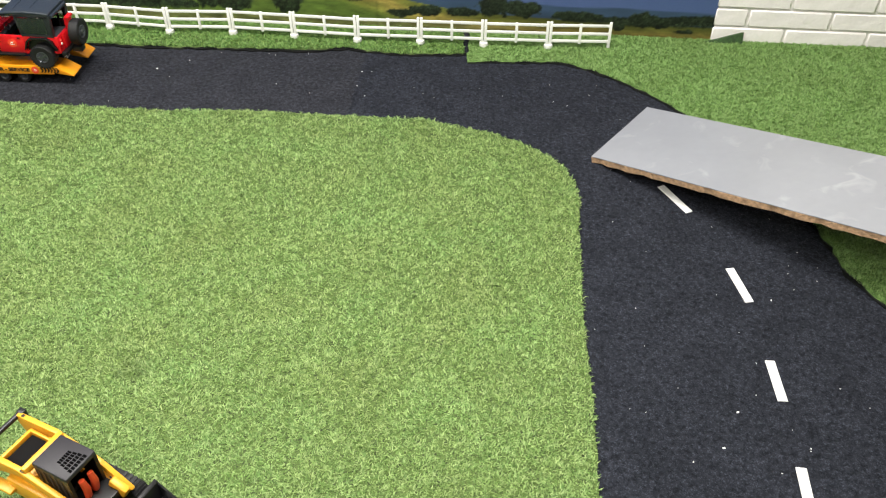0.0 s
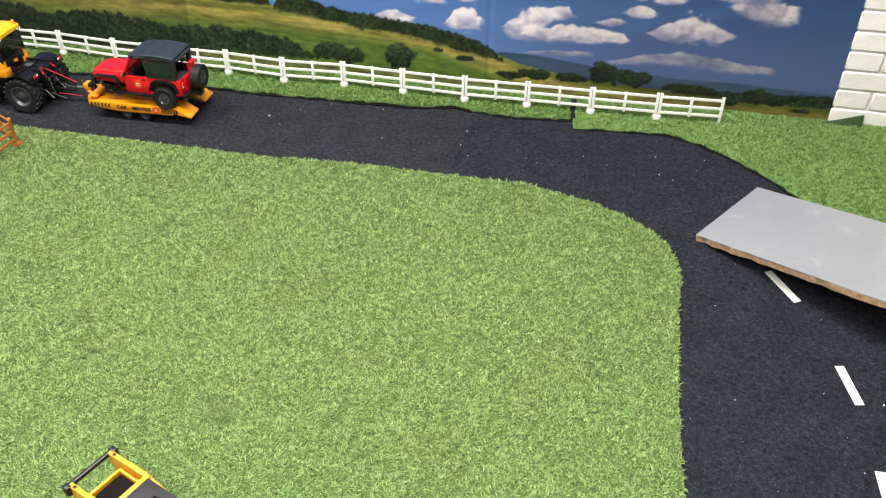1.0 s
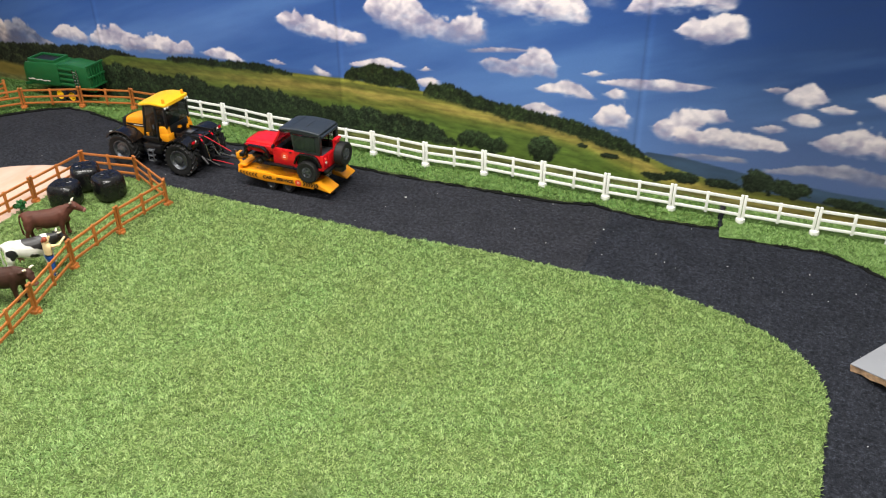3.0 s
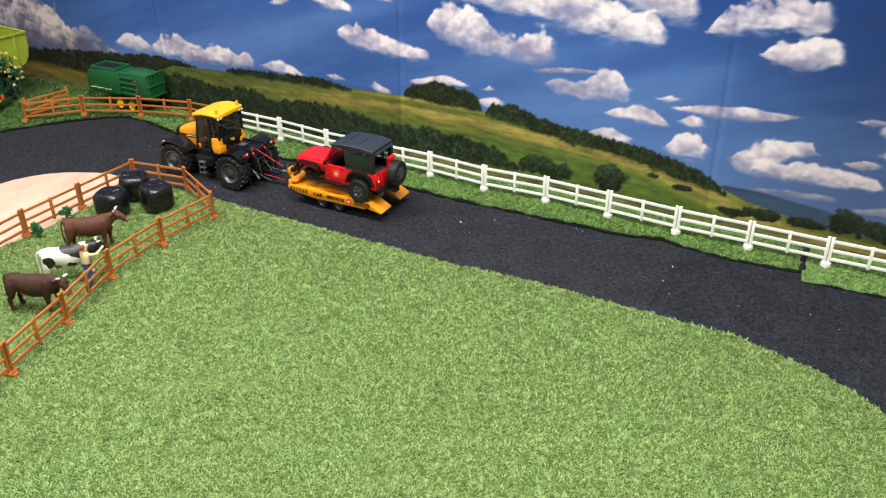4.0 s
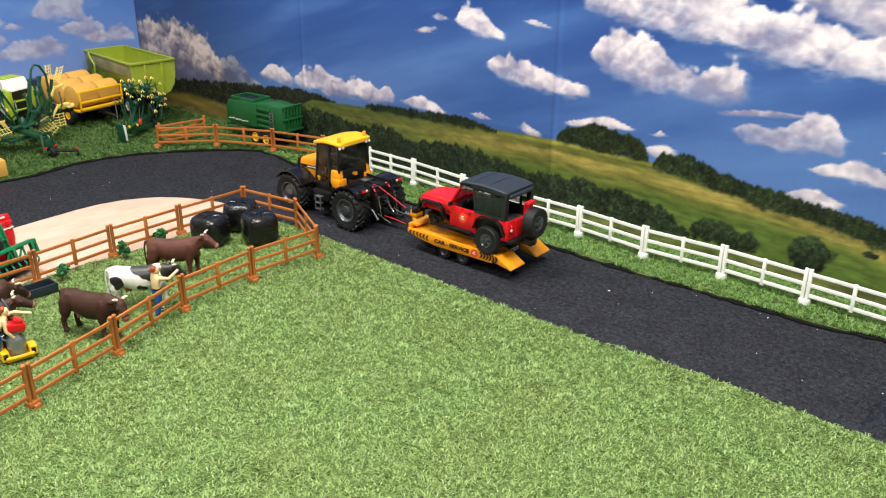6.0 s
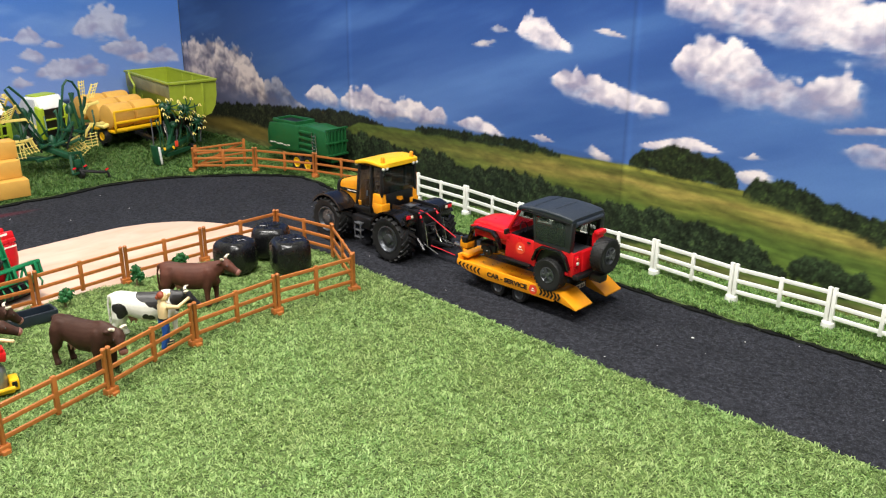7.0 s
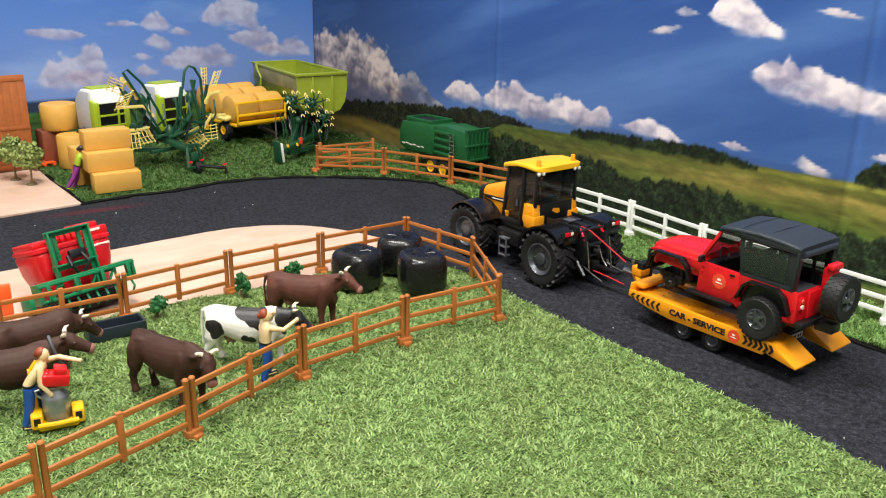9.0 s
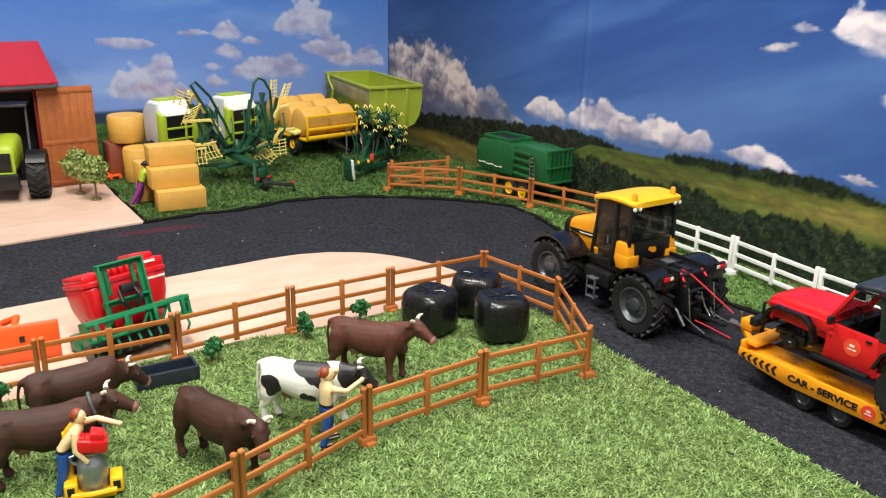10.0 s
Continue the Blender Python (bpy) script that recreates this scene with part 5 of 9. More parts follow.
def tractor():
    t = thing("tractor", TRACTOR, "yellow and black toy farm tractor on the felt road", "tractor")
    for x in (0.0, 0.202):
        for s in (1, -1):
            wheel(t, x, s * 0.0615, 0.0495, 0.0495, 0.044, 0.0285, s, lugs=19)
    bm = B()
    box(bm, (0.10, 0, 0.062), (0.27, 0.042, 0.036), 0.004)
    box(bm, (0.10, 0, 0.046), (0.16, 0.060, 0.02), 0.004)
    for x in (0.0, 0.202):
        rod(bm, (x, -0.045, 0.0495), (x, 0.045, 0.0495), 0.009)
    box(bm, (0.105, 0.050, 0.060), (0.062, 0.026, 0.028), 0.005)
    box(bm, (0.105, -0.050, 0.060), (0.062, 0.026, 0.028), 0.005)
    part("chassis", bm, M["black"], t)
    # bonnet with rounded nose
    bm = B()
    rows = [(0.122, 0, 0.111, 0.031, 0.037), (0.152, 0, 0.1105, 0.031, 0.0358), (0.182, 0, 0.108, 0.030, 0.0328), (0.205, 0, 0.1045, 0.0285, 0.0295), (0.218, 0, 0.1025, 0.0265, 0.0272)]
    loft(bm, rows, 24, power=4.5)
    part("bonnet", bm, M["amber"], t, "glossy yellow sloping bonnet", 50)
    bm = B()
    loft(bm, [(0.215, 0, 0.1032, 0.0284, 0.0294), (0.2275, 0, 0.1005, 0.0264, 0.0274), (0.235, 0, 0.098, 0.021, 0.022)], 20, power=5)
    part("grille", bm, M["black"], t)
    for s in (1, -1):
        bm = B()
        prism(bm, [(0.140, 0.1190), (0.212, 0.1150), (0.207, 0.1100), (0.148, 0.1090)], s * 0.0285, s * 0.0318, 0.0006)
        part("bonnet_stripe", bm, M["text"], t, "black stripe with lettering blurred to bars")
        bm = B()
        prism(bm, [(0.150, 0.1155), (0.184, 0.1138), (0.184, 0.1118), (0.152, 0.1132)], s * 0.0318, s * 0.0322)
        part("stripe_bar", bm, M["pale"], t)
        bm = B()
        pipe(bm, [(0.125, s * 0.036, 0.075), (0.122, s * 0.044, 0.09), (0.122, s * 0.047, 0.105)], 0.006, 8)
        part("bonnet_shoulder", bm, M["amber"], t)
    # cab: lower body, pillars, panes, roof
    bm = B()
    prism(bm, [(0.042, 0.076), (0.128, 0.076), (0.128, 0.086), (0.042, 0.086)], -0.052, 0.052, 0.002)
    part("cab_floor", bm, M["black"], t)
    for s in (1, -1):
        bm = B()
        prism(bm, [(0.038, 0.0880), (0.062, 0.0880), (0.070, 0.100), (0.066, 0.131), (0.042, 0.131), (0.038, 0.114)], s * 0.036, s * 0.055, 0.003)
        prism(bm, [(0.0355, 0.0870), (0.0355, 0.111), (0.066, 0.111), (0.063, 0.0870)], s * 0.030, s * 0.0565, 0.003)
        part("rear_quarter", bm, M["amber"], t, "amber yellow cab corner panel")
    bm = B()
    prism(bm, [(-0.040, 0.092), (0.040, 0.092), (0.040, 0.131), (-0.040, 0.131)], 0.0375, 0.0405, 0.001, plane="yz")
    part("rear_panel", bm, M["black"], t)
    bm = B()
    prism(bm, [(-0.009, 0.111), (-0.001, 0.110), (0.010, 0.116), (0.008, 0.121), (-0.007, 0.119)], 0.0368, 0.0376, plane="yz")
    part("maker_badge", bm, M["amber"], t, "amber badge as a plain shape")
    for s in (1, -1):
        for (a, b) in (((0.042, 0.050, 0.126), (0.042, 0.049, 0.190)), ((0.074, 0.053, 0.084), (0.073, 0.050, 0.190)), ((0.126, 0.049, 0.084), (0.114, 0.047, 0.190))):
            bm = B()
            beam(bm, (a[0], s * a[1], a[2]), (b[0], s * b[1], b[2]), 0.006, 0.006, bevel=0.0012)
            part("pillar", bm, M["black"], t)
        bm = B()
        prism(bm, [(0.077, 0.088), (0.128, 0.088), (0.114, 0.188), (0.076, 0.188)], s * 0.0485, s * 0.0495)
        part("door_pane", bm, M["glass"], t, "smoked clear door window")
        bm = B()
        prism(bm, [(0.044, 0.130), (0.072, 0.130), (0.071, 0.188), (0.044, 0.188)], s * 0.0485, s * 0.0495)
        part("quarter_pane", bm, M["glass"], t)
        bm = B()
        beam(bm, (0.088, s * 0.051, 0.120), (0.088, s * 0.051, 0.132), 0.003, 0.003)
        part("door_handle", bm, M["grey"], t)
        bm = B()
        prism(bm, [(0.078, 0.084), (0.131, 0.084), (0.129, 0.094), (0.078, 0.094)], s * 0.047, s * 0.0535, 0.001)
        part("door_sill", bm, M["black"], t)
    bm = B()
    prism(bm, [(-0.048, 0.131), (0.048, 0.131), (0.047, 0.188), (-0.047, 0.188)], 0.0402, 0.0412, plane="yz")
    part("rear_pane", bm, M["glass"], t)
    bm = B()
    beam(bm, (0.131, 0, 0.122), (0.117, 0, 0.188), 0.090, 0.0008)
    part("windscreen", bm, M["glass"], t)
    bm = B()
    rows = []
    for x, z, hw in ((0.034, 0.1945, 0.050), (0.038, 0.1958, 0.0555), (0.060, 0.1985, 0.0575), (0.085, 0.1985, 0.0575), (0.108, 0.1940, 0.0565), (0.122, 0.1905, 0.055), (0.127, 0.189, 0.051)):
        rows.append((x, 0, z, hw, 0.0045))
    loft(bm, rows, 28, power=6)
    part("roof", bm, M["roof_yellow"], t, "bright yellow gently domed cab roof", 55)
    for s in (1, -1):
        for d in (0, 0.0105):
            bm = B()
            lathe(bm, (0.036, s * (0.050 - d), 0.1885), [(0.002, 0.002), (0.0033, 0.001), (0.0033, -0.002), (0.002, -0.003)], "x", 12)
            part("work_lamp", bm, M["white"], t)
            bm = B()
            lathe(bm, (0.127, s * (0.045 - d), 0.1855), [(0.0025, -0.003), (0.0042, -0.001), (0.0042, 0.002), (0.003, 0.0035)], "x", 12)
            part("work_lamp", bm, M["white"], t)
        bm = B()
        lathe(bm, (0.045, s * 0.043, 0.2015), [(0.005, -0.004), (0.005, 0.001), (0.0042, 0.0015), (0.0042, 0.009), (0.0028, 0.0108), (0.0002, 0.0113)], "z", 14)
        part("beacon", bm, M["amber"], t)
    # inside: seat, wheel, a plain shape at the wheel
    bm = B()
    box(bm, (0.066, 0, 0.100), (0.026, 0.032, 0.010), 0.003)
    box(bm, (0.055, 0, 0.122), (0.008, 0.030, 0.040), 0.003)
    part("seat", bm, M["grey"], t)
    bm = B()
    pipe(bm, [(0.108 + 0.006 * math.sin(a * math.pi / 6), 0.012 * math.cos(a * math.pi / 6), 0.128 + 0.010 * math.sin(a * math.pi / 6)) for a in range(13)], 0.0014, 6)
    rod(bm, (0.108, 0, 0.128), (0.120, 0, 0.095), 0.002)
    part("steering_wheel", bm, M["black"], t)
    # mudguards, steps, lights
    for s in (1, -1):
        bm = B()
        fender(bm, 0.0, 0.0495, 0.0560, s * 0.034, s * 0.077, 22, 138, lip=0.001)
        prism(bm, [(-0.047, 0.084), (-0.037, 0.082), (-0.031, 0.100), (-0.042, 0.108)], s * 0.034, s * 0.069, 0.002)
        part("rear_mudguard", bm, M["gloss_black"], t, "black curved rear mudguard")
        bm = B()
        fender(bm, 0.202, 0.0495, 0.0570, s * 0.034, s * 0.080, 34, 148, lip=0.001)
        part("front_mudguard", bm, M["gloss_black"], t)
        bm = B()
        box(bm, (-0.0435, s * 0.060, 0.1035), (0.006, 0.022, 0.012), 0.0015)
        lh = part("tail_lamp", bm, M["black"], t)
        bm = B()
        box(bm, (-0.0468, s * 0.063, 0.1035), (0.002, 0.012, 0.0075), 0.0006)
        part("lens", bm, M["lamp_red"], lh, "red lens")
        bm = B()
        box(bm, (-0.0469, s * 0.0525, 0.1035), (0.002, 0.006, 0.0055), 0.0006)
        part("lens", bm, M["pale"], lh)
        bm = B()
        for z in (0.028, 0.044, 0.060):
            box(bm, (0.104, s * 0.069, z), (0.020, 0.012, 0.003), 0.0008)
        for x in (0.095, 0.113):
            box(bm, (x, s * 0.073, 0.044), (0.0025, 0.003, 0.038), 0.0006)
        part("step", bm, M["grey"], t, "dark grey cab steps")
        bm = B()
        box(bm, (0.252, s * 0.050, 0.081), (0.008, 0.024, 0.020), 0.003)
        part("front_lamp_bracket", bm, M["black"], t)
        bm = B()
        lathe(bm, (0.248, s * 0.056, 0.088), [(0.002, 0.0085), (0.004, 0.0075), (0.004, 0.003)], "x", 10)
        part("headlamp", bm, M["white"], t)
        bm = B()
        rod(bm, (0.236, s * 0.060, 0.094), (0.236, s * 0.060, 0.104), 0.0018)
        part("marker_stalk", bm, M["black"], t)
    bm = B()
    box(bm, (0.262, 0, 0.058), (0.022, 0.070, 0.030), 0.004)
    box(bm, (0.248, 0, 0.070), (0.01, 0.10, 0.012), 0.003)
    part("front_weight", bm, M["black"], t)
    # rear deck and linkage
    bm = B()
    box(bm, (-0.004, 0, 0.1005), (0.080, 0.064, 0.006), 0.0015)
    for s in (1, -1):
        box(bm, (-0.004, s * 0.031, 0.1060), (0.078, 0.003, 0.008), 0.001)
    box(bm, (0.010, 0, 0.1055), (0.030, 0.040, 0.004), 0.001)
    box(bm, (-0.020, 0, 0.1045), (0.034, 0.012, 0.004), 0.001)
    part("rear_deck", bm, M["black"], t)
    bm = B()
    box(bm, (0.006, 0.004, 0.1082), (0.020, 0.018, 0.0012), 0.0004)
    part("deck_plate", bm, M["grey"], t)
    # black block and brackets added to fill the dark between the rear wheels
    bm = B()
    box(bm, (-0.022, 0, 0.074), (0.040, 0.058, 0.048), 0.003)
    for s in (1, -1):
        box(bm, (-0.050, s * 0.026, 0.070), (0.020, 0.005, 0.050), 0.002, (0, 12, 0))
        box(bm, (-0.046, s * 0.012, 0.060), (0.012, 0.010, 0.034), 0.002)
        rod(bm, (-0.044, s * 0.034, 0.050), (-0.064, s * 0.034, 0.028), 0.004, n=8)
    for z in (0.058, 0.078):
        rod(bm, (-0.054, -0.030, z), (-0.054, 0.030, z), 0.0028, n=8)
    part("rear_housing", bm, M["black"], t, "black block and lift brackets added to darken the space between the wheels")
    for s in (1, -1):
        bm = B()
        pipe(bm, [(-0.030, s * 0.022, 0.050), (-0.070, s * 0.028, 0.036), (-0.096, s * 0.031, 0.031), (-0.100, s * 0.029, 0.028)], 0.0015, 8)
        part("lower_link", bm, M["steel"], t)
        bm = B()
        rod(bm, (-0.070, s * 0.028, 0.036), (-0.060, s * 0.028, 0.088), 0.0011)
        part("lift_rod", bm, M["steel"], t)
        bm = B()
        rod(bm, (-0.054, s * 0.027, 0.088), (-0.038, s * 0.023, 0.104), 0.0022)
        part("lift_arm", bm, M["lamp_red"], t, "red lift arm")
    bm = B()
    pipe(bm, [(-0.050, 0.004, 0.074), (-0.066, 0.004, 0.078), (-0.072, 0.002, 0.060), (-0.084, 0.002, 0.046)], 0.0016, 8)
    box(bm, (-0.060, 0.002, 0.068), (0.010, 0.008, 0.006), 0.001)
    part("top_link", bm, M["steel"], t)
    bm = B()
    box(bm, (-0.052, 0, 0.040), (0.020, 0.014, 0.018), 0.002)
    box(bm, (-0.085, 0, 0.040), (0.055, 0.008, 0.006), 0.001)
    part("drawbar", bm, M["black"], t)
    bm = B()
    pipe(bm, [(-0.026, 0.008, 0.104), (-0.048, 0.008, 0.101), (-0.074, 0.007, 0.090), (-0.100, 0.004, 0.077), (-0.124, 0.000, 0.064)], 0.0013, 8)
    part("hose", bm, M["hose_red"], t, "red hydraulic hose")
    bm = B()
    pipe(bm, [(-0.072, 0.020, 0.038), (-0.098, 0.014, 0.034), (-0.118, 0.010, 0.030), (-0.135, 0.014, 0.031)], 0.0011, 8)
    part("hose", bm, M["hose_red"], t)

    # the cab sits a little forward on the frame
    for o in t.children:
        if o.name.split(".")[0] in ("cab_floor", "rear_quarter", "rear_panel", "maker_badge", "pillar", "door_pane", "quarter_pane", "door_handle", "door_sill", "rear_pane", "windscreen", "roof", "work_lamp", "beacon", "seat", "steering_wheel"):
            o.location.x += 0.007


tractor()


# ---- car trailer ----
TRAILER = pose(-1.1775, 2.2475, 0.0015, 0, 0, 177.1)
LIFT = 0.009


def trailer():
    t = thing("car_trailer", TRAILER, "amber yellow flat car trailer with black chevrons, coupled to the tractor", "trailer")
    for x in (0.040, -0.012):
        for s in (1, -1):
            wheel(t, x, s * 0.060, 0.0180, 0.0180, 0.014, 0.0105, s, blocks=0, rim_mat="rim")
    for s in (1, -1):
        bm = B()
        prism(bm, [(0.138, 0.036), (0.130, 0.0395), (-0.100, 0.0395), (-0.100, 0.035), (0.138, 0.032)], s * 0.018, s * 0.072, 0.001)
        part("track_plate", bm, M["amber"], t)
        bm = B()
        prism(bm, [(0.140, 0.033), (0.139, 0.044), (-0.100, 0.0445), (-0.112, 0.041), (-0.098, 0.021), (0.06, 0.0195), (0.105, 0.025)], s * 0.0715, s * 0.0755, 0.001)
        part("side_panel", bm, M["amber"], t, "amber side panel with black print")
        bm = B()
        prism(bm, [(-0.097, 0.0400), (-0.112, 0.0405), (-0.148, 0.0195), (-0.148, 0.0165), (-0.105, 0.024), (-0.097, 0.030)], s * 0.022, s * 0.0745, 0.0012)
        part("ramp", bm, M["amber"], t, "amber loading ramp tipped down")
        for k in range(9):
            for r in range(2):
                bm = B()
                rod(bm, (0.120 - 0.024 * k, s * (0.030 + 0.014 * r), 0.0394), (0.120 - 0.024 * k, s * (0.030 + 0.014 * r), 0.0398), 0.0013, n=6)
                part("deck_hole", bm, M["text"], t)
    bm = B()
    box(bm, (0.02, 0, 0.031), (0.225, 0.040, 0.006), 0.001)
    for x in (0.040, -0.012):
        rod(bm, (x, -0.05, 0.009), (x, 0.05, 0.009), 0.0028)
    box(bm, (0.0, 0.045, 0.024), (0.10, 0.006, 0.012), 0.002)
    box(bm, (0.0, -0.045, 0.024), (0.10, 0.006, 0.012), 0.002)
    box(bm, (-0.070, 0.052, 0.020), (0.012, 0.008, 0.016), 0.002)
    part("frame", bm, M["black"], t)
    bm = B()
    box(bm, (0.139, 0, 0.044), (0.006, 0.140, 0.018), 0.0015)
    box(bm, (0.128, 0.035, 0.050), (0.016, 0.058, 0.007), 0.0015)
    part("bulkhead", bm, M["amber"], t)
    bm = B()
    for s in (1, -1):
        beam(bm, (0.132, s * 0.045, 0.032), (0.190, 0, 0.038), 0.008, 0.008, bevel=0.001)
    box(bm, (0.175, 0.004, 0.050), (0.020, 0.024, 0.016), 0.002)
    part("drawbar", bm, M["amber"], t)
    bm = B()
    rod(bm, (0.186, 0, 0.038), (0.212, 0, 0.038), 0.0055)
    rod(bm, (0.196, 0, 0.030), (0.196, 0, 0.060), 0.003)
    part("coupling", bm, M["steel"], t)
    bm = B()
    rod(bm, (0.165, -0.010, 0.006), (0.165, -0.010, 0.060), 0.003)
    lathe(bm, (0.165, -0.010, 0.007), [(0.004, -0.003), (0.007, -0.002), (0.007, 0.002), (0.004, 0.003)], "y", 14)
    part("jockey_wheel", bm, M["black"], t)
    bm = B()
    box(bm, (-0.1015, 0, 0.032), (0.003, 0.050, 0.012), 0.0008)
    part("tail_bar", bm, M["black"], t)
    bm = B()
    box(bm, (-0.1042, 0, 0.0325), (0.0012, 0.030, 0.008), 0.0003)
    pl = part("number_plate", bm, M["pale"], t)
    bm = B()
    for k in (-0.009, -0.003, 0.005, 0.010):
        box(bm, (-0.1050, k, 0.0325), (0.0006, 0.0035, 0.0045))
    part("plate_bars", bm, M["text"], pl)
    for s in (1, -1):
        m = Matrix.Translation((0.011, s * 0.0757, 0.0322)) @ pose(0, 0, 0, 90, 0, 180 if s > 0 else 0) @ Matrix.Diagonal((1, 0.82, 1, 1))
        words("CAR - SERVICE", 0.0150, t, m, M["text"])
        for side, n0 in ((1, 0.077), (-1, -0.066)):
            for k in range(6):
                x = n0 + (0.0098 * k if side > 0 else -0.0080 * k)
                d = 0.0042 if side > 0 else -0.0042
                h = 0.0066 - (0.0004 * k if side > 0 else 0)
                zc = 0.0328 + (0.0006 * k if side > 0 else 0)
                bm = B()
                prism(bm, [(x, zc + h), (x + 0.0042 * (1 if side > 0 else -1), zc + h), (x + d + 0.0042 * (1 if side > 0 else -1), zc), (x + 0.0042 * (1 if side > 0 else -1), zc - h), (x, zc - h), (x + d, zc)], s * 0.0754, s * 0.0760)
                part("chevron", bm, M["text"], t)
        bm = B()
        lathe(bm, (-0.052, s * 0.0752, 0.0325), [(0.0094, -0.0008), (0.0094, 0.0008), (0.0002, 0.0009)], "y", 20)
        lg = part("service_badge", bm, M["logo"], t, "red-orange disc badge")
        bm = B()
        box(bm, (-0.052, s * 0.0763, 0.0305), (0.009, 0.0004, 0.0012))
        box(bm, (-0.052, s * 0.0763, 0.0345), (0.005, 0.0004, 0.0022))
        part("badge_bar", bm, M["pale"], lg)


    for o in t.children:
        if o.name.split(".")[0] != "wheel":
            o.location.z += LIFT


trailer()


# ---- red off-road car on the trailer ----
def off_roader():
    m = TRAILER @ pose(-0.003, 0.019, 0.0397 + LIFT, 0, 0, -1.0)
    j = thing("off_road_car", m, "red toy off-road car with grey soft top, one wheel missing", "car")
    for x in (-0.083, 0.077):
        for s in (1, -1):
            if x > 0 and s > 0:
                continue
            wheel(j, x, s * 0.049, 0.0315, 0.0315, 0.025, 0.0146, s, blocks=26, spokes=5)
    # tub
    bm = B()
    prof = [(-0.128, 0.030), (-0.128, 0.074), (0.022, 0.076), (0.024, 0.070), (0.026, 0.030), (-0.045, 0.026), (-0.046, 0.042), (-0.056, 0.062), (-0.083, 0.071), (-0.110, 0.062), (-0.120, 0.042), (-0.121, 0.032)]
    for s in (1, -1):
        prism(bm, prof, s * 0.044, s * 0.049, 0.0012)
    prism(bm, [(-0.049, 0.030), (0.049, 0.030), (0.049, 0.073), (-0.049, 0.073)], -0.131, -0.126, 0.0015, plane="yz")
    box(bm, (-0.052, 0, 0.031), (0.148, 0.094, 0.006), 0.001)
    box(bm, (0.022, 0, 0.054), (0.006, 0.094, 0.044), 0.001)
    part("body", bm, M["red"], j, "glossy red open body tub")
    for s in (1, -1):
        bm = B()
        prism(bm, [(-0.034, 0.032), (-0.044, 0.050), (-0.042, 0.0745), (0.016, 0.0765), (0.017, 0.032)], s * 0.0482, s * 0.0502, 0.0012)
        dr = part("door", bm, M["red"], j)
        bm = B()
        lathe(bm, (-0.012, s * 0.0502, 0.055), [(0.0110, -0.0008), (0.0110, 0.0006), (0.0002, 0.0008)], "y", 22)
        part("door_badge", bm, M["logo"], dr, "orange-red disc badge as a plain shape")
        bm = B()
        box(bm, (-0.012, s * 0.0511, 0.0525), (0.011, 0.0004, 0.0014))
        box(bm, (-0.012, s * 0.0511, 0.0575), (0.006, 0.0004, 0.0028))
        part("badge_bar", bm, M["pale"], dr)
        bm = B()
        box(bm, (-0.032, s * 0.0512, 0.070), (0.008, 0.002, 0.003), 0.0008)
        part("handle", bm, M["black"], dr)
        for z in (0.062, 0.070):
            bm = B()
            box(bm, (0.0185, s * 0.0502, z), (0.005, 0.002, 0.0035), 0.0006)
            part("hinge", bm, M["red"], dr)
        # mirror
        bm = B()
        box(bm, (0.016, s * 0.0585, 0.083), (0.006, 0.013, 0.011), 0.003)
        rod(bm, (0.016, s * 0.049, 0.078), (0.016, s * 0.056, 0.081), 0.0016)
        part("mirror", bm, M["black"], j)
        # flares
        bm = B()
        for r, k in ((-0.083, 0), (0.077, 1)):
            if k:
                part("wheel_flare", bm, M["gloss_black"], j)
                bm = B()
            prism(bm, [(r - 0.043, 0.042), (r - 0.034, 0.064), (r - 0.021, 0.0730), (r + 0.021, 0.0730), (r + 0.032, 0.064), (r + 0.041, 0.042), (r + 0.0375, 0.040), (r + 0.029, 0.061), (r + 0.0185, 0.0692), (r - 0.0185, 0.0692), (r - 0.031, 0.061), (r - 0.0395, 0.040)],
                  s * 0.046, s * 0.0570, 0.0008)
        part("wheel_flare", bm, M["gloss_black"], j)
        bm = B()
        box(bm, (0.0, s * 0.052, 0.027), (0.078, 0.010, 0.005), 0.0015)
        part("side_step", bm, M["black"], j)
        bm = B()
        prism(bm, [(0.026, 0.046), (0.112, 0.050), (0.112, 0.066), (0.026, 0.072)], s * 0.030, s * 0.039, 0.002)
        prism(bm, [(0.024, 0.0600), (0.024, 0.0742), (0.108, 0.0738), (0.118, 0.0690), (0.112, 0.0672), (0.100, 0.0705), (0.052, 0.0715), (0.040, 0.0600)], s * 0.036, s * 0.0475, 0.001)
        part("wing", bm, M["red"], j)
        bm = B()
        box(bm, (0.046, s * 0.0392, 0.061), (0.016, 0.0006, 0.002))
        box(bm, (0.046, s * 0.0392, 0.0565), (0.022, 0.0006, 0.002))
        part("wing_lettering", bm, M["pale"], j)
        bm = B()
        box(bm, (-0.1318, s * 0.040, 0.058), (0.004, 0.010, 0.018), 0.001)
        tl = part("tail_lamp", bm, M["lamp_red"], j)
        for z in (0.054, 0.062):
            bm = B()
            lathe(bm, (-0.1345, s * 0.040, z), [(0.0034, 0.001), (0.003, -0.001), (0.0004, -0.0012)], "x", 12)
            part("lens", bm, M["pale"] if z < 0.06 else M["logo"], tl)
    # black panels and dashboard added so the car's inside reads dark
    bm = B()
    for s in (1, -1):
        box(bm, (-0.050, s * 0.0430, 0.054), (0.142, 0.0015, 0.042))
    box(bm, (0.012, 0, 0.068), (0.016, 0.084, 0.018), 0.003)
    box(bm, (-0.052, 0, 0.0355), (0.140, 0.084, 0.003))
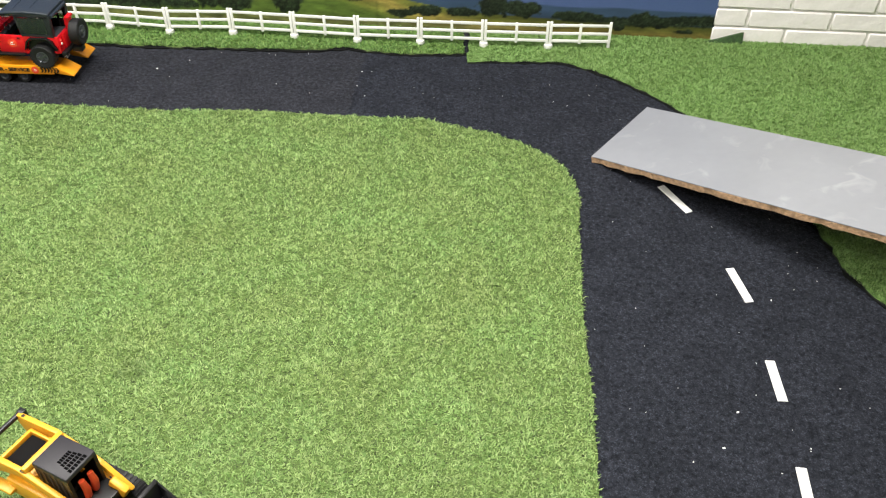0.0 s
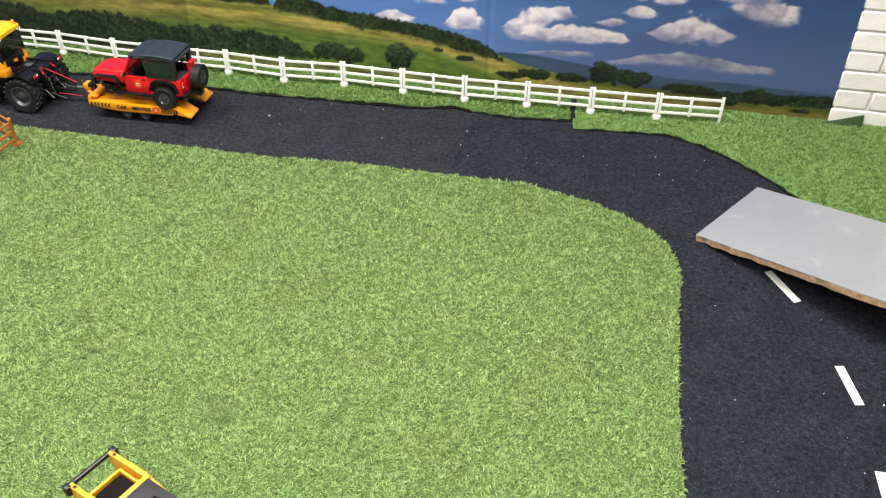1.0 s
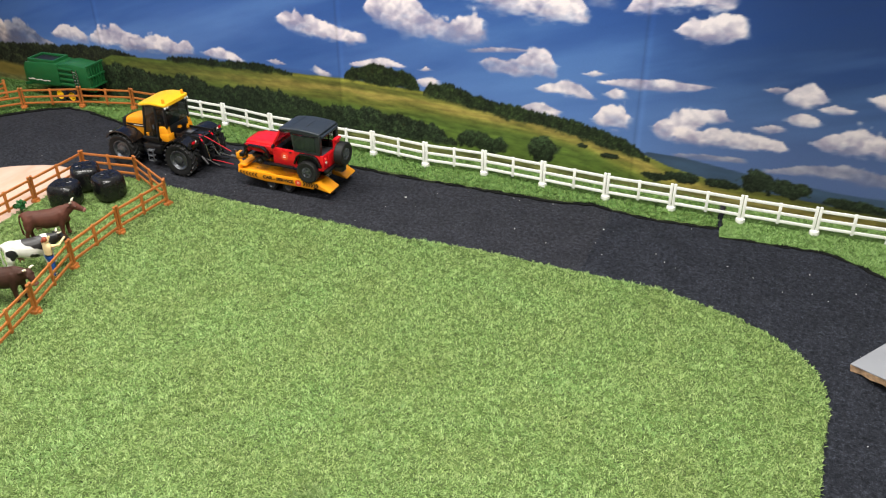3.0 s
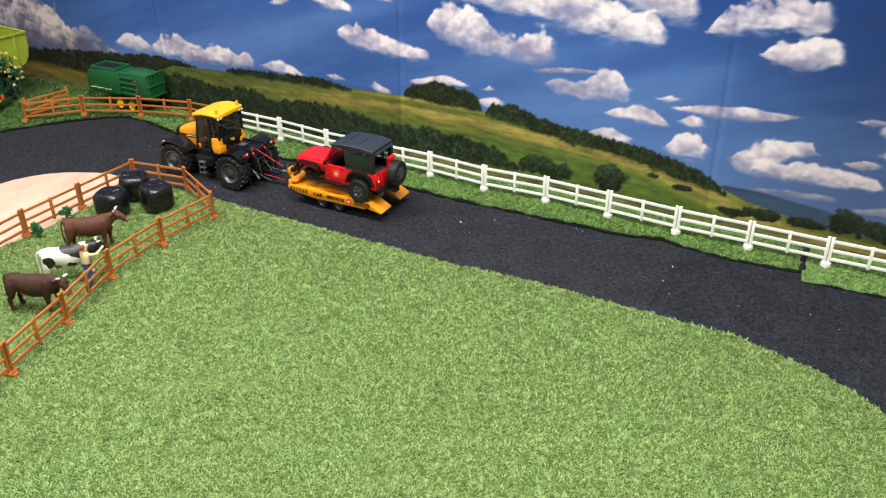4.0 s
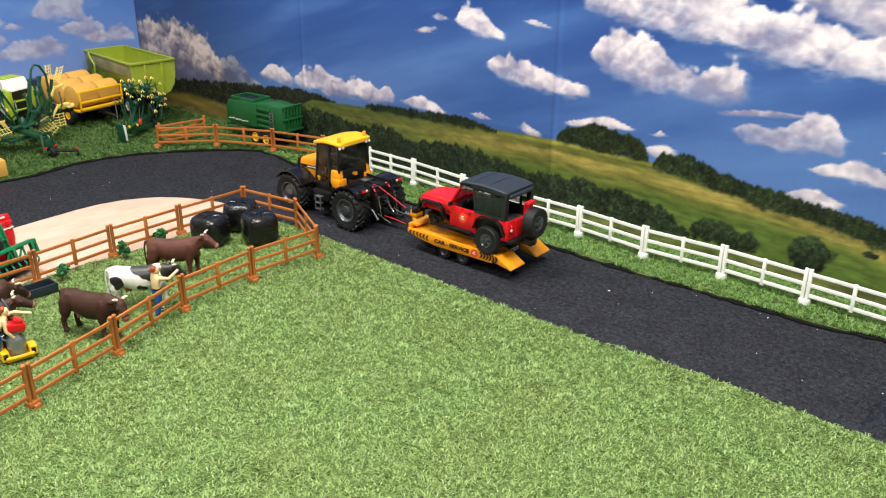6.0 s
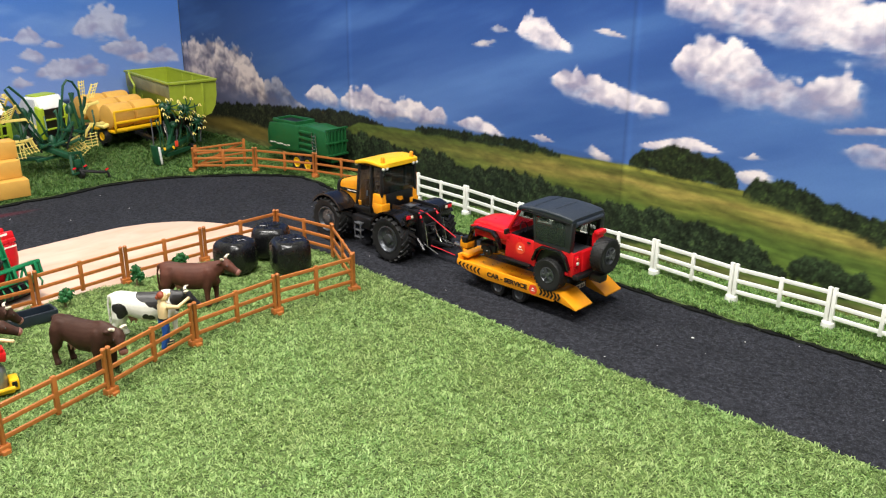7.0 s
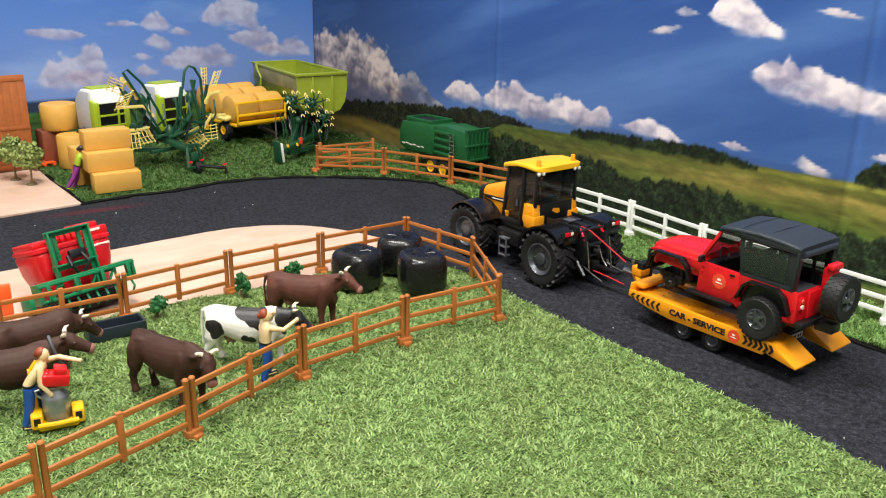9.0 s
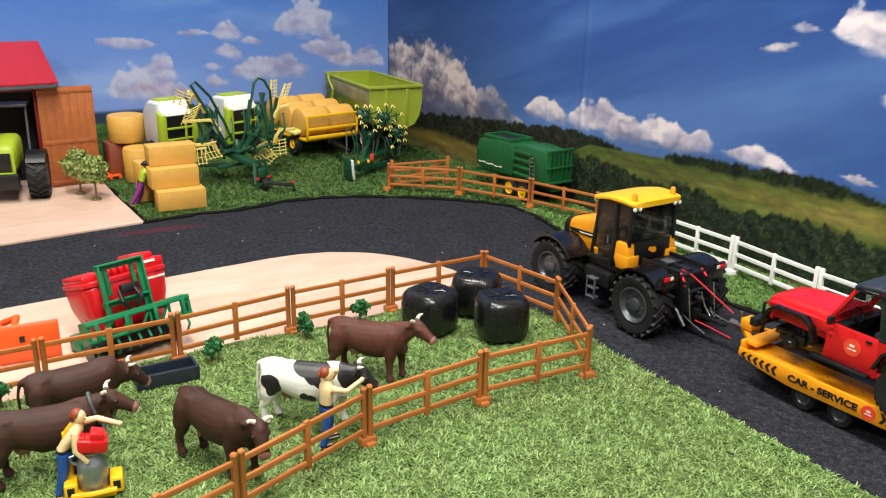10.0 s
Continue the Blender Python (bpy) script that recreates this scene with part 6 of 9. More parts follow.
    part("interior_trim", bm, M["black"], j, "black panels and dashboard that keep the car's inside dark")
    # bonnet and front
    bm = B()
    rows = [(0.022, 0, 0.068, 0.043, 0.0165), (0.060, 0, 0.0675, 0.040, 0.0160), (0.100, 0, 0.0665, 0.0365, 0.0150), (0.118, 0, 0.065, 0.0345, 0.0125), (0.122, 0, 0.064, 0.0325, 0.0100)]
    loft(bm, rows, 24, power=5)
    part("bonnet", bm, M["red"], j, "red ribbed bonnet", 50)
    bm = B()
    box(bm, (0.1165, 0, 0.057), (0.005, 0.066, 0.030), 0.002)
    gr = part("grille", bm, M["red"], j)
    for k in range(7):
        bm = B()
        box(bm, (0.1195, -0.015 + 0.005 * k, 0.058), (0.001, 0.0026, 0.020))
        part("slot", bm, M["black"], gr)
    for s in (1, -1):
        bm = B()
        lathe(bm, (0.1185, s * 0.026, 0.060), [(0.0068, -0.002), (0.0068, 0.001), (0.004, 0.003), (0.0004, 0.0035)], "x", 16)
        part("headlamp", bm, M["white"], gr)
        bm = B()
        box(bm, (0.078, s * 0.0275, 0.079), (0.004, 0.003, 0.004), 0.0008)
        part("bonnet_catch", bm, M["black"], j)
    bm = B()
    box(bm, (0.130, 0, 0.036), (0.012, 0.104, 0.012), 0.002)
    box(bm, (0.126, 0, 0.045), (0.010, 0.030, 0.012), 0.003)
    rod(bm, (0.133, -0.028, 0.042), (0.133, -0.028, 0.058), 0.002)
    rod(bm, (0.133, 0.028, 0.042), (0.133, 0.028, 0.058), 0.002)
    rod(bm, (0.133, -0.028, 0.058), (0.133, 0.028, 0.058), 0.002)
    part("front_bumper", bm, M["black"], j)
    bm = B()
    box(bm, (0.0, 0, 0.024), (0.235, 0.036, 0.010), 0.002)
    for x in (-0.083, 0.077):
        rod(bm, (x, -0.045, 0.0315), (x, 0.045, 0.0315), 0.004)
        blob(bm, (x, 0.008, 0.031), (0.010, 0.010, 0.010))
        for s in (1, -1):
            rod(bm, (x - 0.012, s * 0.030, 0.028), (x - 0.010, s * 0.032, 0.060), 0.0035, n=8)
    part("underframe", bm, M["black"], j)
    bm = B()
    lathe(bm, (0.077, 0.040, 0.0235), [(0.003, 0.006), (0.0045, 0.004), (0.010, 0.003), (0.011, 0.0), (0.011, -0.003), (0.004, -0.005)], "y", 20)
    box(bm, (0.066, 0.036, 0.030), (0.016, 0.008, 0.014), 0.002)
    box(bm, (0.090, 0.034, 0.026), (0.014, 0.008, 0.008), 0.002)
    pipe(bm, [(0.060, 0.034, 0.024), (0.052, 0.036, 0.038), (0.058, 0.034, 0.052)], 0.0025, 8)
    part("wheel_hub", bm, M["black"], j, "bare black axle end where the wheel is missing")
    # windscreen frame and pane
    bm = B()
    for s in (1, -1):
        beam(bm, (0.026, s * 0.044, 0.078), (-0.002, s * 0.042, 0.127), 0.006, 0.005, bevel=0.001)
    beam(bm, (0.0265, -0.044, 0.080), (0.0265, 0.044, 0.080), 0.006, 0.006, bevel=0.001)
    beam(bm, (-0.002, -0.044, 0.127), (-0.002, 0.044, 0.127), 0.006, 0.006, bevel=0.001)
    part("windscreen_frame", bm, M["red"], j)
    bm = B()
    beam(bm, (0.0255, 0, 0.082), (0.0, 0, 0.125), 0.084, 0.001)
    part("windscreen", bm, M["glass"], j)
    # soft top
    bm = B()
    rows = []
    for x, z, hw in ((0.010, 0.1285, 0.0455), (0.004, 0.1315, 0.0475), (-0.020, 0.1345, 0.049), (-0.060, 0.1365, 0.0495), (-0.100, 0.1350, 0.0495), (-0.124, 0.1325, 0.049), (-0.132, 0.1295, 0.0475)):
        rows.append((x, 0, z, hw, 0.0045))
    loft(bm, rows, 28, power=5)
    top = part("soft_top", bm, M["top"], j, "grey-blue fabric soft top with seams", 60)
    for x in (-0.030, -0.075):
        bm = B()
        pipe(bm, [(x, -0.047, 0.1385), (x, -0.03, 0.1405), (x, 0.0, 0.1412), (x, 0.03, 0.1405), (x, 0.047, 0.1385)], 0.0005, 6)
        part("roof_bow", bm, M["top"], top)
    for s in (1, -1):
        bm = B()
        for strip in ([(-0.038, 0.074), (-0.0385, 0.0795), (-0.1305, 0.0795), (-0.1305, 0.072)], [(-0.0325, 0.1245), (-0.031, 0.1335), (-0.131, 0.1335), (-0.131, 0.1245)],
                      [(-0.0380, 0.0790), (-0.0320, 0.1250), (-0.0385, 0.1250), (-0.0445, 0.0790)], [(-0.1150, 0.1250), (-0.1310, 0.1250), (-0.1305, 0.0790), (-0.1170, 0.0790)]):
            prism(bm, strip, s * 0.0465, s * 0.049, 0.0006)
        part("side_curtain", bm, M["top_side"], top, "black-green soft-top side with a dark window")
        bm = B()
        prism(bm, [(-0.044, 0.081), (-0.038, 0.124), (-0.116, 0.124), (-0.118, 0.081)], s * 0.0488, s * 0.0496, 0.0004)
        part("side_window", bm, M["glass_soft"], top, "dark plastic soft-top window")
        bm = B()
        beam(bm, (-0.129, s * 0.0445, 0.073), (-0.1315, s * 0.0445, 0.128), 0.012, 0.004, bevel=0.001)
        part("rear_corner_curtain", bm, M["top_side"], top)
        bm = B()
        pipe(bm, [(0.006, s * 0.0470, 0.1275), (-0.03, s * 0.0500, 0.1290), (-0.07, s * 0.0503, 0.1275), (-0.128, s * 0.0500, 0.1265)], 0.0014, 6)
        part("roof_seam", bm, M["gloss_black"], top)
    bm = B()
    rod(bm, (-0.1345, -0.040, 0.124), (-0.1345, 0.040, 0.124), 0.0045)
    part("rolled_rear_curtain", bm, M["top"], top)
    top.scale.x, top.location.x = 0.88, -0.065 * 0.12
    bm = B()
    for s in (1, -1):
        pipe(bm, [(-0.100, s * 0.038, 0.035), (-0.100, s * 0.038, 0.105), (-0.095, s * 0.036, 0.122), (-0.040, s * 0.036, 0.124)], 0.0026, 8)
    rod(bm, (-0.097, -0.037, 0.118), (-0.097, 0.037, 0.118), 0.0026)
    part("roll_bar", bm, M["black"], j)
    for s in (1, -1):
        bm = B()
        box(bm, (-0.020, s * 0.022, 0.052), (0.034, 0.030, 0.014), 0.004)
        box(bm, (-0.038, s * 0.022, 0.078), (0.010, 0.028, 0.042), 0.004, (0, -8, 0))
        part("seat", bm, M["grey"], j)
    bm = B()
    box(bm, (-0.095, 0, 0.055), (0.045, 0.080, 0.012), 0.003)
    part("rear_bench", bm, M["grey"], j)
    bm = B()
    pipe(bm, [(0.004 + 0.004 * math.sin(a * math.pi / 6), 0.022 + 0.010 * math.cos(a * math.pi / 6), 0.086 + 0.009 * math.sin(a * math.pi / 6)) for a in range(13)], 0.0013, 6)
    part("steering_wheel", bm, M["black"], j)
    # tailgate, spare wheel, tow bar
    bm = B()
    box(bm, (-0.1335, -0.002, 0.054), (0.005, 0.058, 0.038), 0.0015)
    part("tailgate", bm, M["red"], j)
    bm = B()
    box(bm, (-0.142, -0.006, 0.074), (0.016, 0.016, 0.050), 0.003)
    box(bm, (-0.146, -0.006, 0.102), (0.012, 0.026, 0.009), 0.003)
    part("spare_carrier", bm, M["red"], j)
    w = wheel(j, -0.160, -0.006, 0.062, 0.0325, 0.024, 0.0158, 1, blocks=26, spokes=5)
    w.rotation_euler = (0, 0, radians(90))
    w.name = "spare_wheel"
    bm = B()
    box(bm, (-0.137, 0, 0.030), (0.012, 0.100, 0.009), 0.002)
    box(bm, (-0.152, 0, 0.024), (0.026, 0.022, 0.014), 0.002)
    part("rear_bumper", bm, M["black"], j)

    # the body rides above its axles; the nose stands a little high
    for o in j.children:
        if o.name.split(".")[0] != "wheel":
            o.location.z += 0.008
        if o.name.startswith("spare"):
            o.location.z += 0.004


off_roader()


# ---- cattle pen ----
def moulded(bm, voxel, rounds):
    """Fuses overlapping forms into one smooth cast shape."""
    me = bpy.data.meshes.new("cast")
    bmesh.ops.recalc_face_normals(bm, faces=bm.faces[:])
    bm.to_mesh(me)
    bm.free()
    tmp = bpy.data.objects.new("cast", me)
    bpy.context.scene.collection.objects.link(tmp)
    rm = tmp.modifiers.new("fuse", "REMESH")
    rm.mode, rm.voxel_size = "VOXEL", voxel
    sm = tmp.modifiers.new("soften", "SMOOTH")
    sm.factor, sm.iterations = 0.5, rounds
    bpy.context.view_layer.update()
    ev = tmp.evaluated_get(bpy.context.evaluated_depsgraph_get())
    cast = bpy.data.meshes.new_from_object(ev)
    bpy.data.objects.remove(tmp)
    out = B()
    out.from_mesh(cast)
    bpy.data.meshes.remove(cast)
    bpy.data.meshes.remove(me)
    for f in out.faces:
        f.material_index = 0
    return out


def cow(x, y, heading, label, coat, z=0.011, head=0.0, scale=1.0, horns=True, collar=False, yaw=0.0, nod=34):
    """A toy cow as one moulded shape with painted areas."""
    bm = B()
    loft(bm, [(-0.063, 0, 0.0710, 0.007, 0.008), (-0.058, 0, 0.0670, 0.0150, 0.0155), (-0.048, 0, 0.0640, 0.0200, 0.0200), (-0.030, 0, 0.0605, 0.0195, 0.0220), (-0.010, 0, 0.0560, 0.0228, 0.0262), (0.010, 0, 0.0560, 0.0222, 0.0260),
              (0.026, 0, 0.0585, 0.0190, 0.0250), (0.038, 0, 0.0615, 0.0160, 0.0235), (0.046, 0, 0.0640, 0.0120, 0.0190)], 20)
    loft(bm, [(0.032, 0, 0.0655, 0.0140, 0.0205), (0.043, 0, 0.0690 + head * 0.3, 0.0122, 0.0185), (0.052, 0, 0.0735 + head * 0.7, 0.0100, 0.0152), (0.060, 0, 0.0775 + head, 0.0086, 0.0120)], 16)
    H = Matrix.Translation((0.060, 0, 0.0815 + head)) @ pose(0, 0, 0, 0, 0, yaw) @ pose(0, 0, 0, 0, nod, 0)
    at = lambda a, b, c: H @ Vector((a, b, c))
    hd = B()
    loft(hd, [(-0.006, 0, 0.0005, 0.0060, 0.0070), (-0.001, 0, 0.0010, 0.0092, 0.0098), (0.007, 0, 0.0000, 0.0098, 0.0102), (0.016, 0, -0.0010, 0.0080, 0.0088), (0.024, 0, -0.0020, 0.0066, 0.0074), (0.031, 0, -0.0024, 0.0070, 0.0068), (0.0345, 0, -0.0028, 0.0052, 0.0050)], 16)
    blob(hd, (0.005, 0, 0.0085), (0.006, 0.0045, 0.0030))
    for s in (1, -1):
        blob(hd, (0.009, s * 0.0080, 0.0030), (0.0045, 0.0026, 0.0032))
    bmesh.ops.transform(hd, matrix=H, verts=hd.verts[:])
    me = bpy.data.meshes.new("cast_head")
    hd.to_mesh(me)
    hd.free()
    bm.from_mesh(me)
    bpy.data.meshes.remove(me)
    pipe(bm, [(-0.058, 0, 0.0815), (-0.045, 0, 0.0840), (-0.020, 0, 0.0815), (0.010, 0, 0.0815), (0.030, 0, 0.0835), (0.042, 0, 0.0840 + head * 0.2)], [0.0030, 0.0030, 0.0016, 0.0016, 0.0040, 0.0030], 8)
    blob(bm, (0.041, 0, 0.0470), (0.0090, 0.0080, 0.0100))
    for s in (1, -1):
        blob(bm, (-0.043, s * 0.0100, 0.0755), (0.0120, 0.0062, 0.0056))
        blob(bm, (-0.049, s * 0.0145, 0.0560), (0.0135, 0.0080, 0.0190))
        blob(bm, (0.029, s * 0.0130, 0.0580), (0.0105, 0.0070, 0.0190))
        f = 0.004 * s
        pipe(bm, [(-0.050, s * 0.011, 0.056), (-0.052, s * 0.0135, 0.042), (-0.049 + f, s * 0.0130, 0.033), (-0.0555 + f, s * 0.0125, 0.0240), (-0.0545 + f, s * 0.0125, 0.0095), (-0.0525 + f, s * 0.0125, 0.0050), (-0.0515 + f, s * 0.0125, 0.0)],
             [0.0115, 0.0105, 0.0072, 0.0054, 0.0044, 0.0056, 0.0062], 10)
        pipe(bm, [(0.029, s * 0.010, 0.054), (0.031 + f, s * 0.0120, 0.040), (0.0315 + f * 1.4, s * 0.0115, 0.0265), (0.0315 + f * 1.4, s * 0.0115, 0.0095), (0.0325 + f * 1.4, s * 0.0115, 0.0045), (0.0335 + f * 1.4, s * 0.0115, 0.0)], [0.0105, 0.0088, 0.0058, 0.0042, 0.0056, 0.0060], 10)
        loft(bm, [at(-0.001, s * 0.0080, 0.0030)[:] + (0.0026, 0.0026), at(-0.0035, s * 0.0120, 0.0022)[:] + (0.0034, 0.0040), at(-0.0060, s * 0.0170, 0.0005)[:] + (0.0030, 0.0034), at(-0.0075, s * 0.0200, -0.001)[:] + (0.0014, 0.0014)], 8)
    pipe(bm, [(-0.0600, 0, 0.0800), (-0.0665, 0, 0.0770), (-0.0700, 0.001, 0.0620), (-0.0700, 0.002, 0.0400), (-0.0685, 0.003, 0.0260), (-0.0675, 0.003, 0.0170)], [0.0034, 0.0030, 0.0022, 0.0022, 0.0036, 0.0012], 8)
    bm = moulded(bm, 0.0015, 7)
    # painted muzzle, eyes, horns and udder
    rows = [(0.0305, -0.0024, 0.0071, 0.0070), (0.0325, -0.0025, 0.0070, 0.0066), (0.0352, -0.0029, 0.0056, 0.0052), (0.0362, -0.0030, 0.0030, 0.0030)]
    rg = []
    ax, ay = (H.to_3x3() @ Vector((0, 1, 0))), (H.to_3x3() @ Vector((0, 0, 1)))
    for a, c, hw, hh in rows:
        rg.append(ring(bm, at(a, 0, c), ax, ay, 14, hw, hh))
    skin(bm, rg, mi=2)
    for s in (1, -1):
        blob(bm, at(0.0105, s * 0.0092, 0.0034), (0.0014, 0.0014, 0.0014), 8, 5, mi=3)
        blob(bm, at(0.0350, s * 0.0026, -0.0008), (0.0010, 0.0010, 0.0010), 6, 4, mi=3)
        if horns:
            pipe(bm, [at(-0.0035, s * 0.0050, 0.0075), at(-0.0050, s * 0.0100, 0.0090), at(-0.0045, s * 0.0128, 0.0120), at(-0.0020, s * 0.0132, 0.0152)], [0.0030, 0.0026, 0.0019, 0.0006], 8, mi=1)
    blob(bm, (-0.029, 0, 0.0385), (0.0105, 0.0085, 0.0080), mi=2)
    for a in (-0.033, -0.025):
        for s in (1, -1):
            rod(bm, (a, s * 0.004, 0.034), (a, s * 0.0045, 0.0275), 0.0017, 0.0011, 6, mi=2)
    if collar:
        pipe(bm, [(0.0465 - 0.005 * math.sin(a * math.pi / 7), 0.0122 * math.cos(a * math.pi / 7), 0.0705 + head * 0.4 + 0.0190 * math.sin(a * math.pi / 7)) for a in range(15)], 0.0022, 6, mi=3)
        lathe(bm, (0.0525, 0, 0.0465 + head * 0.4), [(0.0012, 0.006), (0.0030, 0.005), (0.0040, -0.003), (0.0046, -0.004), (0.0002, -0.004)], "z", 12, mi=3)
    ob = finish("toy_cow", bm, [coat, M["horn"], M["snout"], M["grey"]], angle=75)
    ob.matrix_world = pose(x, y, z, 0, 0, heading) @ Matrix.Diagonal((scale, scale, scale, 1))
    return tagged(ob, label, "toy cow", "cattle in the pen")


def pied_coat():
    """White cow plastic with painted black patches, the same on both flanks."""
    m = mat("black_and_white_cow_plastic", (228, 226, 216), 0.45, var=0.04, bump=0.0012, bump_scale=45)
    nt = m.node_tree
    b = nt.nodes["Principled BSDF"]
    old = b.inputs["Base Color"].links[0].from_socket
    tc = nt.nodes.new("ShaderNodeTexCoord")
    ab = nt.nodes.new("ShaderNodeVectorMath")
    ab.operation = "ABSOLUTE"
    sep, sa, com = nt.nodes.new("ShaderNodeSeparateXYZ"), nt.nodes.new("ShaderNodeSeparateXYZ"), nt.nodes.new("ShaderNodeCombineXYZ")
    nt.links.new(tc.outputs["Object"], sep.inputs[0])
    nt.links.new(tc.outputs["Object"], ab.inputs[0])
    nt.links.new(ab.outputs[0], sa.inputs[0])
    nt.links.new(sep.outputs[0], com.inputs[0])
    nt.links.new(sa.outputs[1], com.inputs[1])
    nt.links.new(sep.outputs[2], com.inputs[2])
    n = nt.nodes.new("ShaderNodeTexNoise")
    n.inputs["Scale"].default_value, n.inputs["Detail"].default_value = 40.0, 1.0
    nt.links.new(com.outputs[0], n.inputs["Vector"])
    wob = nt.nodes.new("ShaderNodeMapRange")
    wob.inputs[3].default_value, wob.inputs[4].default_value = -0.007, 0.007
    nt.links.new(n.outputs["Fac"], wob.inputs[0])
    last = wob.outputs[0]
    best = None
    for c, r in (((-0.047, 0.020, 0.060), 0.010), ((-0.043, 0.021, 0.051), 0.009), ((-0.004, 0.008, 0.085), 0.017), ((0.012, 0.014, 0.079), 0.017), ((0.020, 0.020, 0.066), 0.009), ((-0.004, 0.022, 0.045), 0.006), ((0.006, 0.022, 0.042), 0.006), ((0.068, 0.0, 0.072), 0.032)):
        d = nt.nodes.new("ShaderNodeVectorMath")
        d.operation = "DISTANCE"
        d.inputs[1].default_value = c
        nt.links.new(com.outputs[0], d.inputs[0])
        s = nt.nodes.new("ShaderNodeMath")
        s.operation = "SUBTRACT"
        s.inputs[1].default_value = r
        nt.links.new(d.outputs["Value"], s.inputs[0])
        if best is None:
            best = s.outputs[0]
        else:
            k = nt.nodes.new("ShaderNodeMath")
            k.operation = "MINIMUM"
            nt.links.new(best, k.inputs[0])
            nt.links.new(s.outputs[0], k.inputs[1])
            best = k.outputs[0]
    add = nt.nodes.new("ShaderNodeMath")
    nt.links.new(best, add.inputs[0])
    nt.links.new(last, add.inputs[1])
    r = nt.nodes.new("ShaderNodeMapRange")
    r.inputs[1].default_value, r.inputs[2].default_value, r.inputs[3].default_value, r.inputs[4].default_value = -0.0004, 0.0004, 1.0, 0.0
    nt.links.new(add.outputs[0], r.inputs[0])
    mx = nt.nodes.new("ShaderNodeMixRGB")
    mx.inputs[2].default_value = (*lin(30, 28, 28), 1)
    nt.links.new(r.outputs[0], mx.inputs[0])
    nt.links.new(old, mx.inputs[1])
    nt.links.new(mx.outputs[0], b.inputs["Base Color"])
    return m


cow(-1.603, 1.763, 40, "brown horned toy cow standing beside the black bales", M["cow"], head=0.002, scale=0.96, yaw=-14, nod=26)
cow(-1.540, 1.634, 46, "black and white pied toy cow on the pen turf", pied_coat(), head=-0.007, scale=0.97, yaw=12, nod=40)
cow(-1.510, 1.508, 20, "dark brown horned toy cow behind the pen fence", M["cow_dark"], head=-0.011, scale=0.98, yaw=-30, nod=46)
cow(-1.600, 1.352, 78, "dark brown toy cow with a grey collar and bell", M["cow_dark"], collar=True, scale=0.98, yaw=-12, nod=22)
cow(-1.690, 1.404, 90, "dark brown toy cow with its head over the trough", M["cow_dark"], head=-0.022, scale=0.95, yaw=-4, nod=42)


def figure(m, label, shirt, trousers, hair, arms, skin_m=None, lean=0.0, turn=0.0):
    """A toy farm figure as one plain moulded shape; arms: points of the left and of the right one."""
    bm = B()
    L = lean
    for s, pts in zip((1, -1), arms):
        f = 0.005 * s
        pipe(bm, [(0, s * 0.0060, 0.055), (0.003 + f, s * 0.0085, 0.031), (f * 1.6 - 0.001, s * 0.0105, 0.006)], [0.0078, 0.0060, 0.0046], 10, mi=1)
        box(bm, (0.004 + f * 1.6, s * 0.0108, 0.003), (0.018, 0.008, 0.006), 0.002, mi=3)
        pts = [(L, s * 0.0125, 0.084)] + [(a + L, s * b, c) for a, b, c in pts]
        pipe(bm, pts, [0.0050] + [0.0036] * (len(pts) - 2) + [0.0028], 8, mi=0)
        blob(bm, pts[-1], (0.0034, 0.0030, 0.0034), 8, 5, mi=4)
    loft(bm, [(0, 0, 0.048, 0.0085, 0.0110), (0, 0, 0.058, 0.0085, 0.0122)], 12, along="z", mi=1)
    loft(bm, [(0, 0, 0.0575, 0.0086, 0.0124), (0.0002, 0, 0.0605, 0.0086, 0.0122)], 12, along="z", mi=3)
    loft(bm, [(0, 0, 0.0600, 0.0078, 0.0112), (L * 0.4, 0, 0.0700, 0.0084, 0.0118), (L * 0.9, 0, 0.0810, 0.0084, 0.0145), (L, 0, 0.0875, 0.0064, 0.0105), (L * 1.1, 0, 0.0910, 0.0036, 0.0040), (L * 1.1, 0, 0.0940, 0.0034, 0.0036)], 14, along="z", mi=0)
    hx = L * 1.2
    c, s = math.cos(radians(turn)), math.sin(radians(turn))
    blob(bm, (hx + 0.0012 * c, 0.0012 * s, 0.0985), (0.0070, 0.0066, 0.0088), 14, 9, mi=4)
    blob(bm, (hx + 0.0076 * c, 0.0076 * s, 0.0975), (0.0016, 0.0016, 0.0018), 8, 5, mi=4)
    blob(bm, (hx - 0.0018 * c, -0.0018 * s, 0.1012), (0.0076, 0.0074, 0.0076), 14, 9, mi=2)
    blob(bm, (hx - 0.0080 * c, -0.0080 * s, 0.0985), (0.0040, 0.0040, 0.0044), 10, 6, mi=2)
    ob = finish("toy_figure", bm, [shirt, trousers, hair, M["black"], skin_m or M["skin"]], angle=60)
    ob.matrix_world = m
    return tagged(ob, label, "toy figure", "toy farm figures")


figure(pose(-1.486, 1.625, 0.009, 0, 0, 84) @ Matrix.Scale(0.92, 4), "plain toy farmhand figure in beige top and blue trousers", M["skin"], M["jeans"], M["hair"],
       ([(0.016, 0.018, 0.084), (0.016, 0.006, 0.098)], [(0.018, 0.020, 0.080), (0.040, 0.018, 0.090)]), lean=0.002, turn=-25)
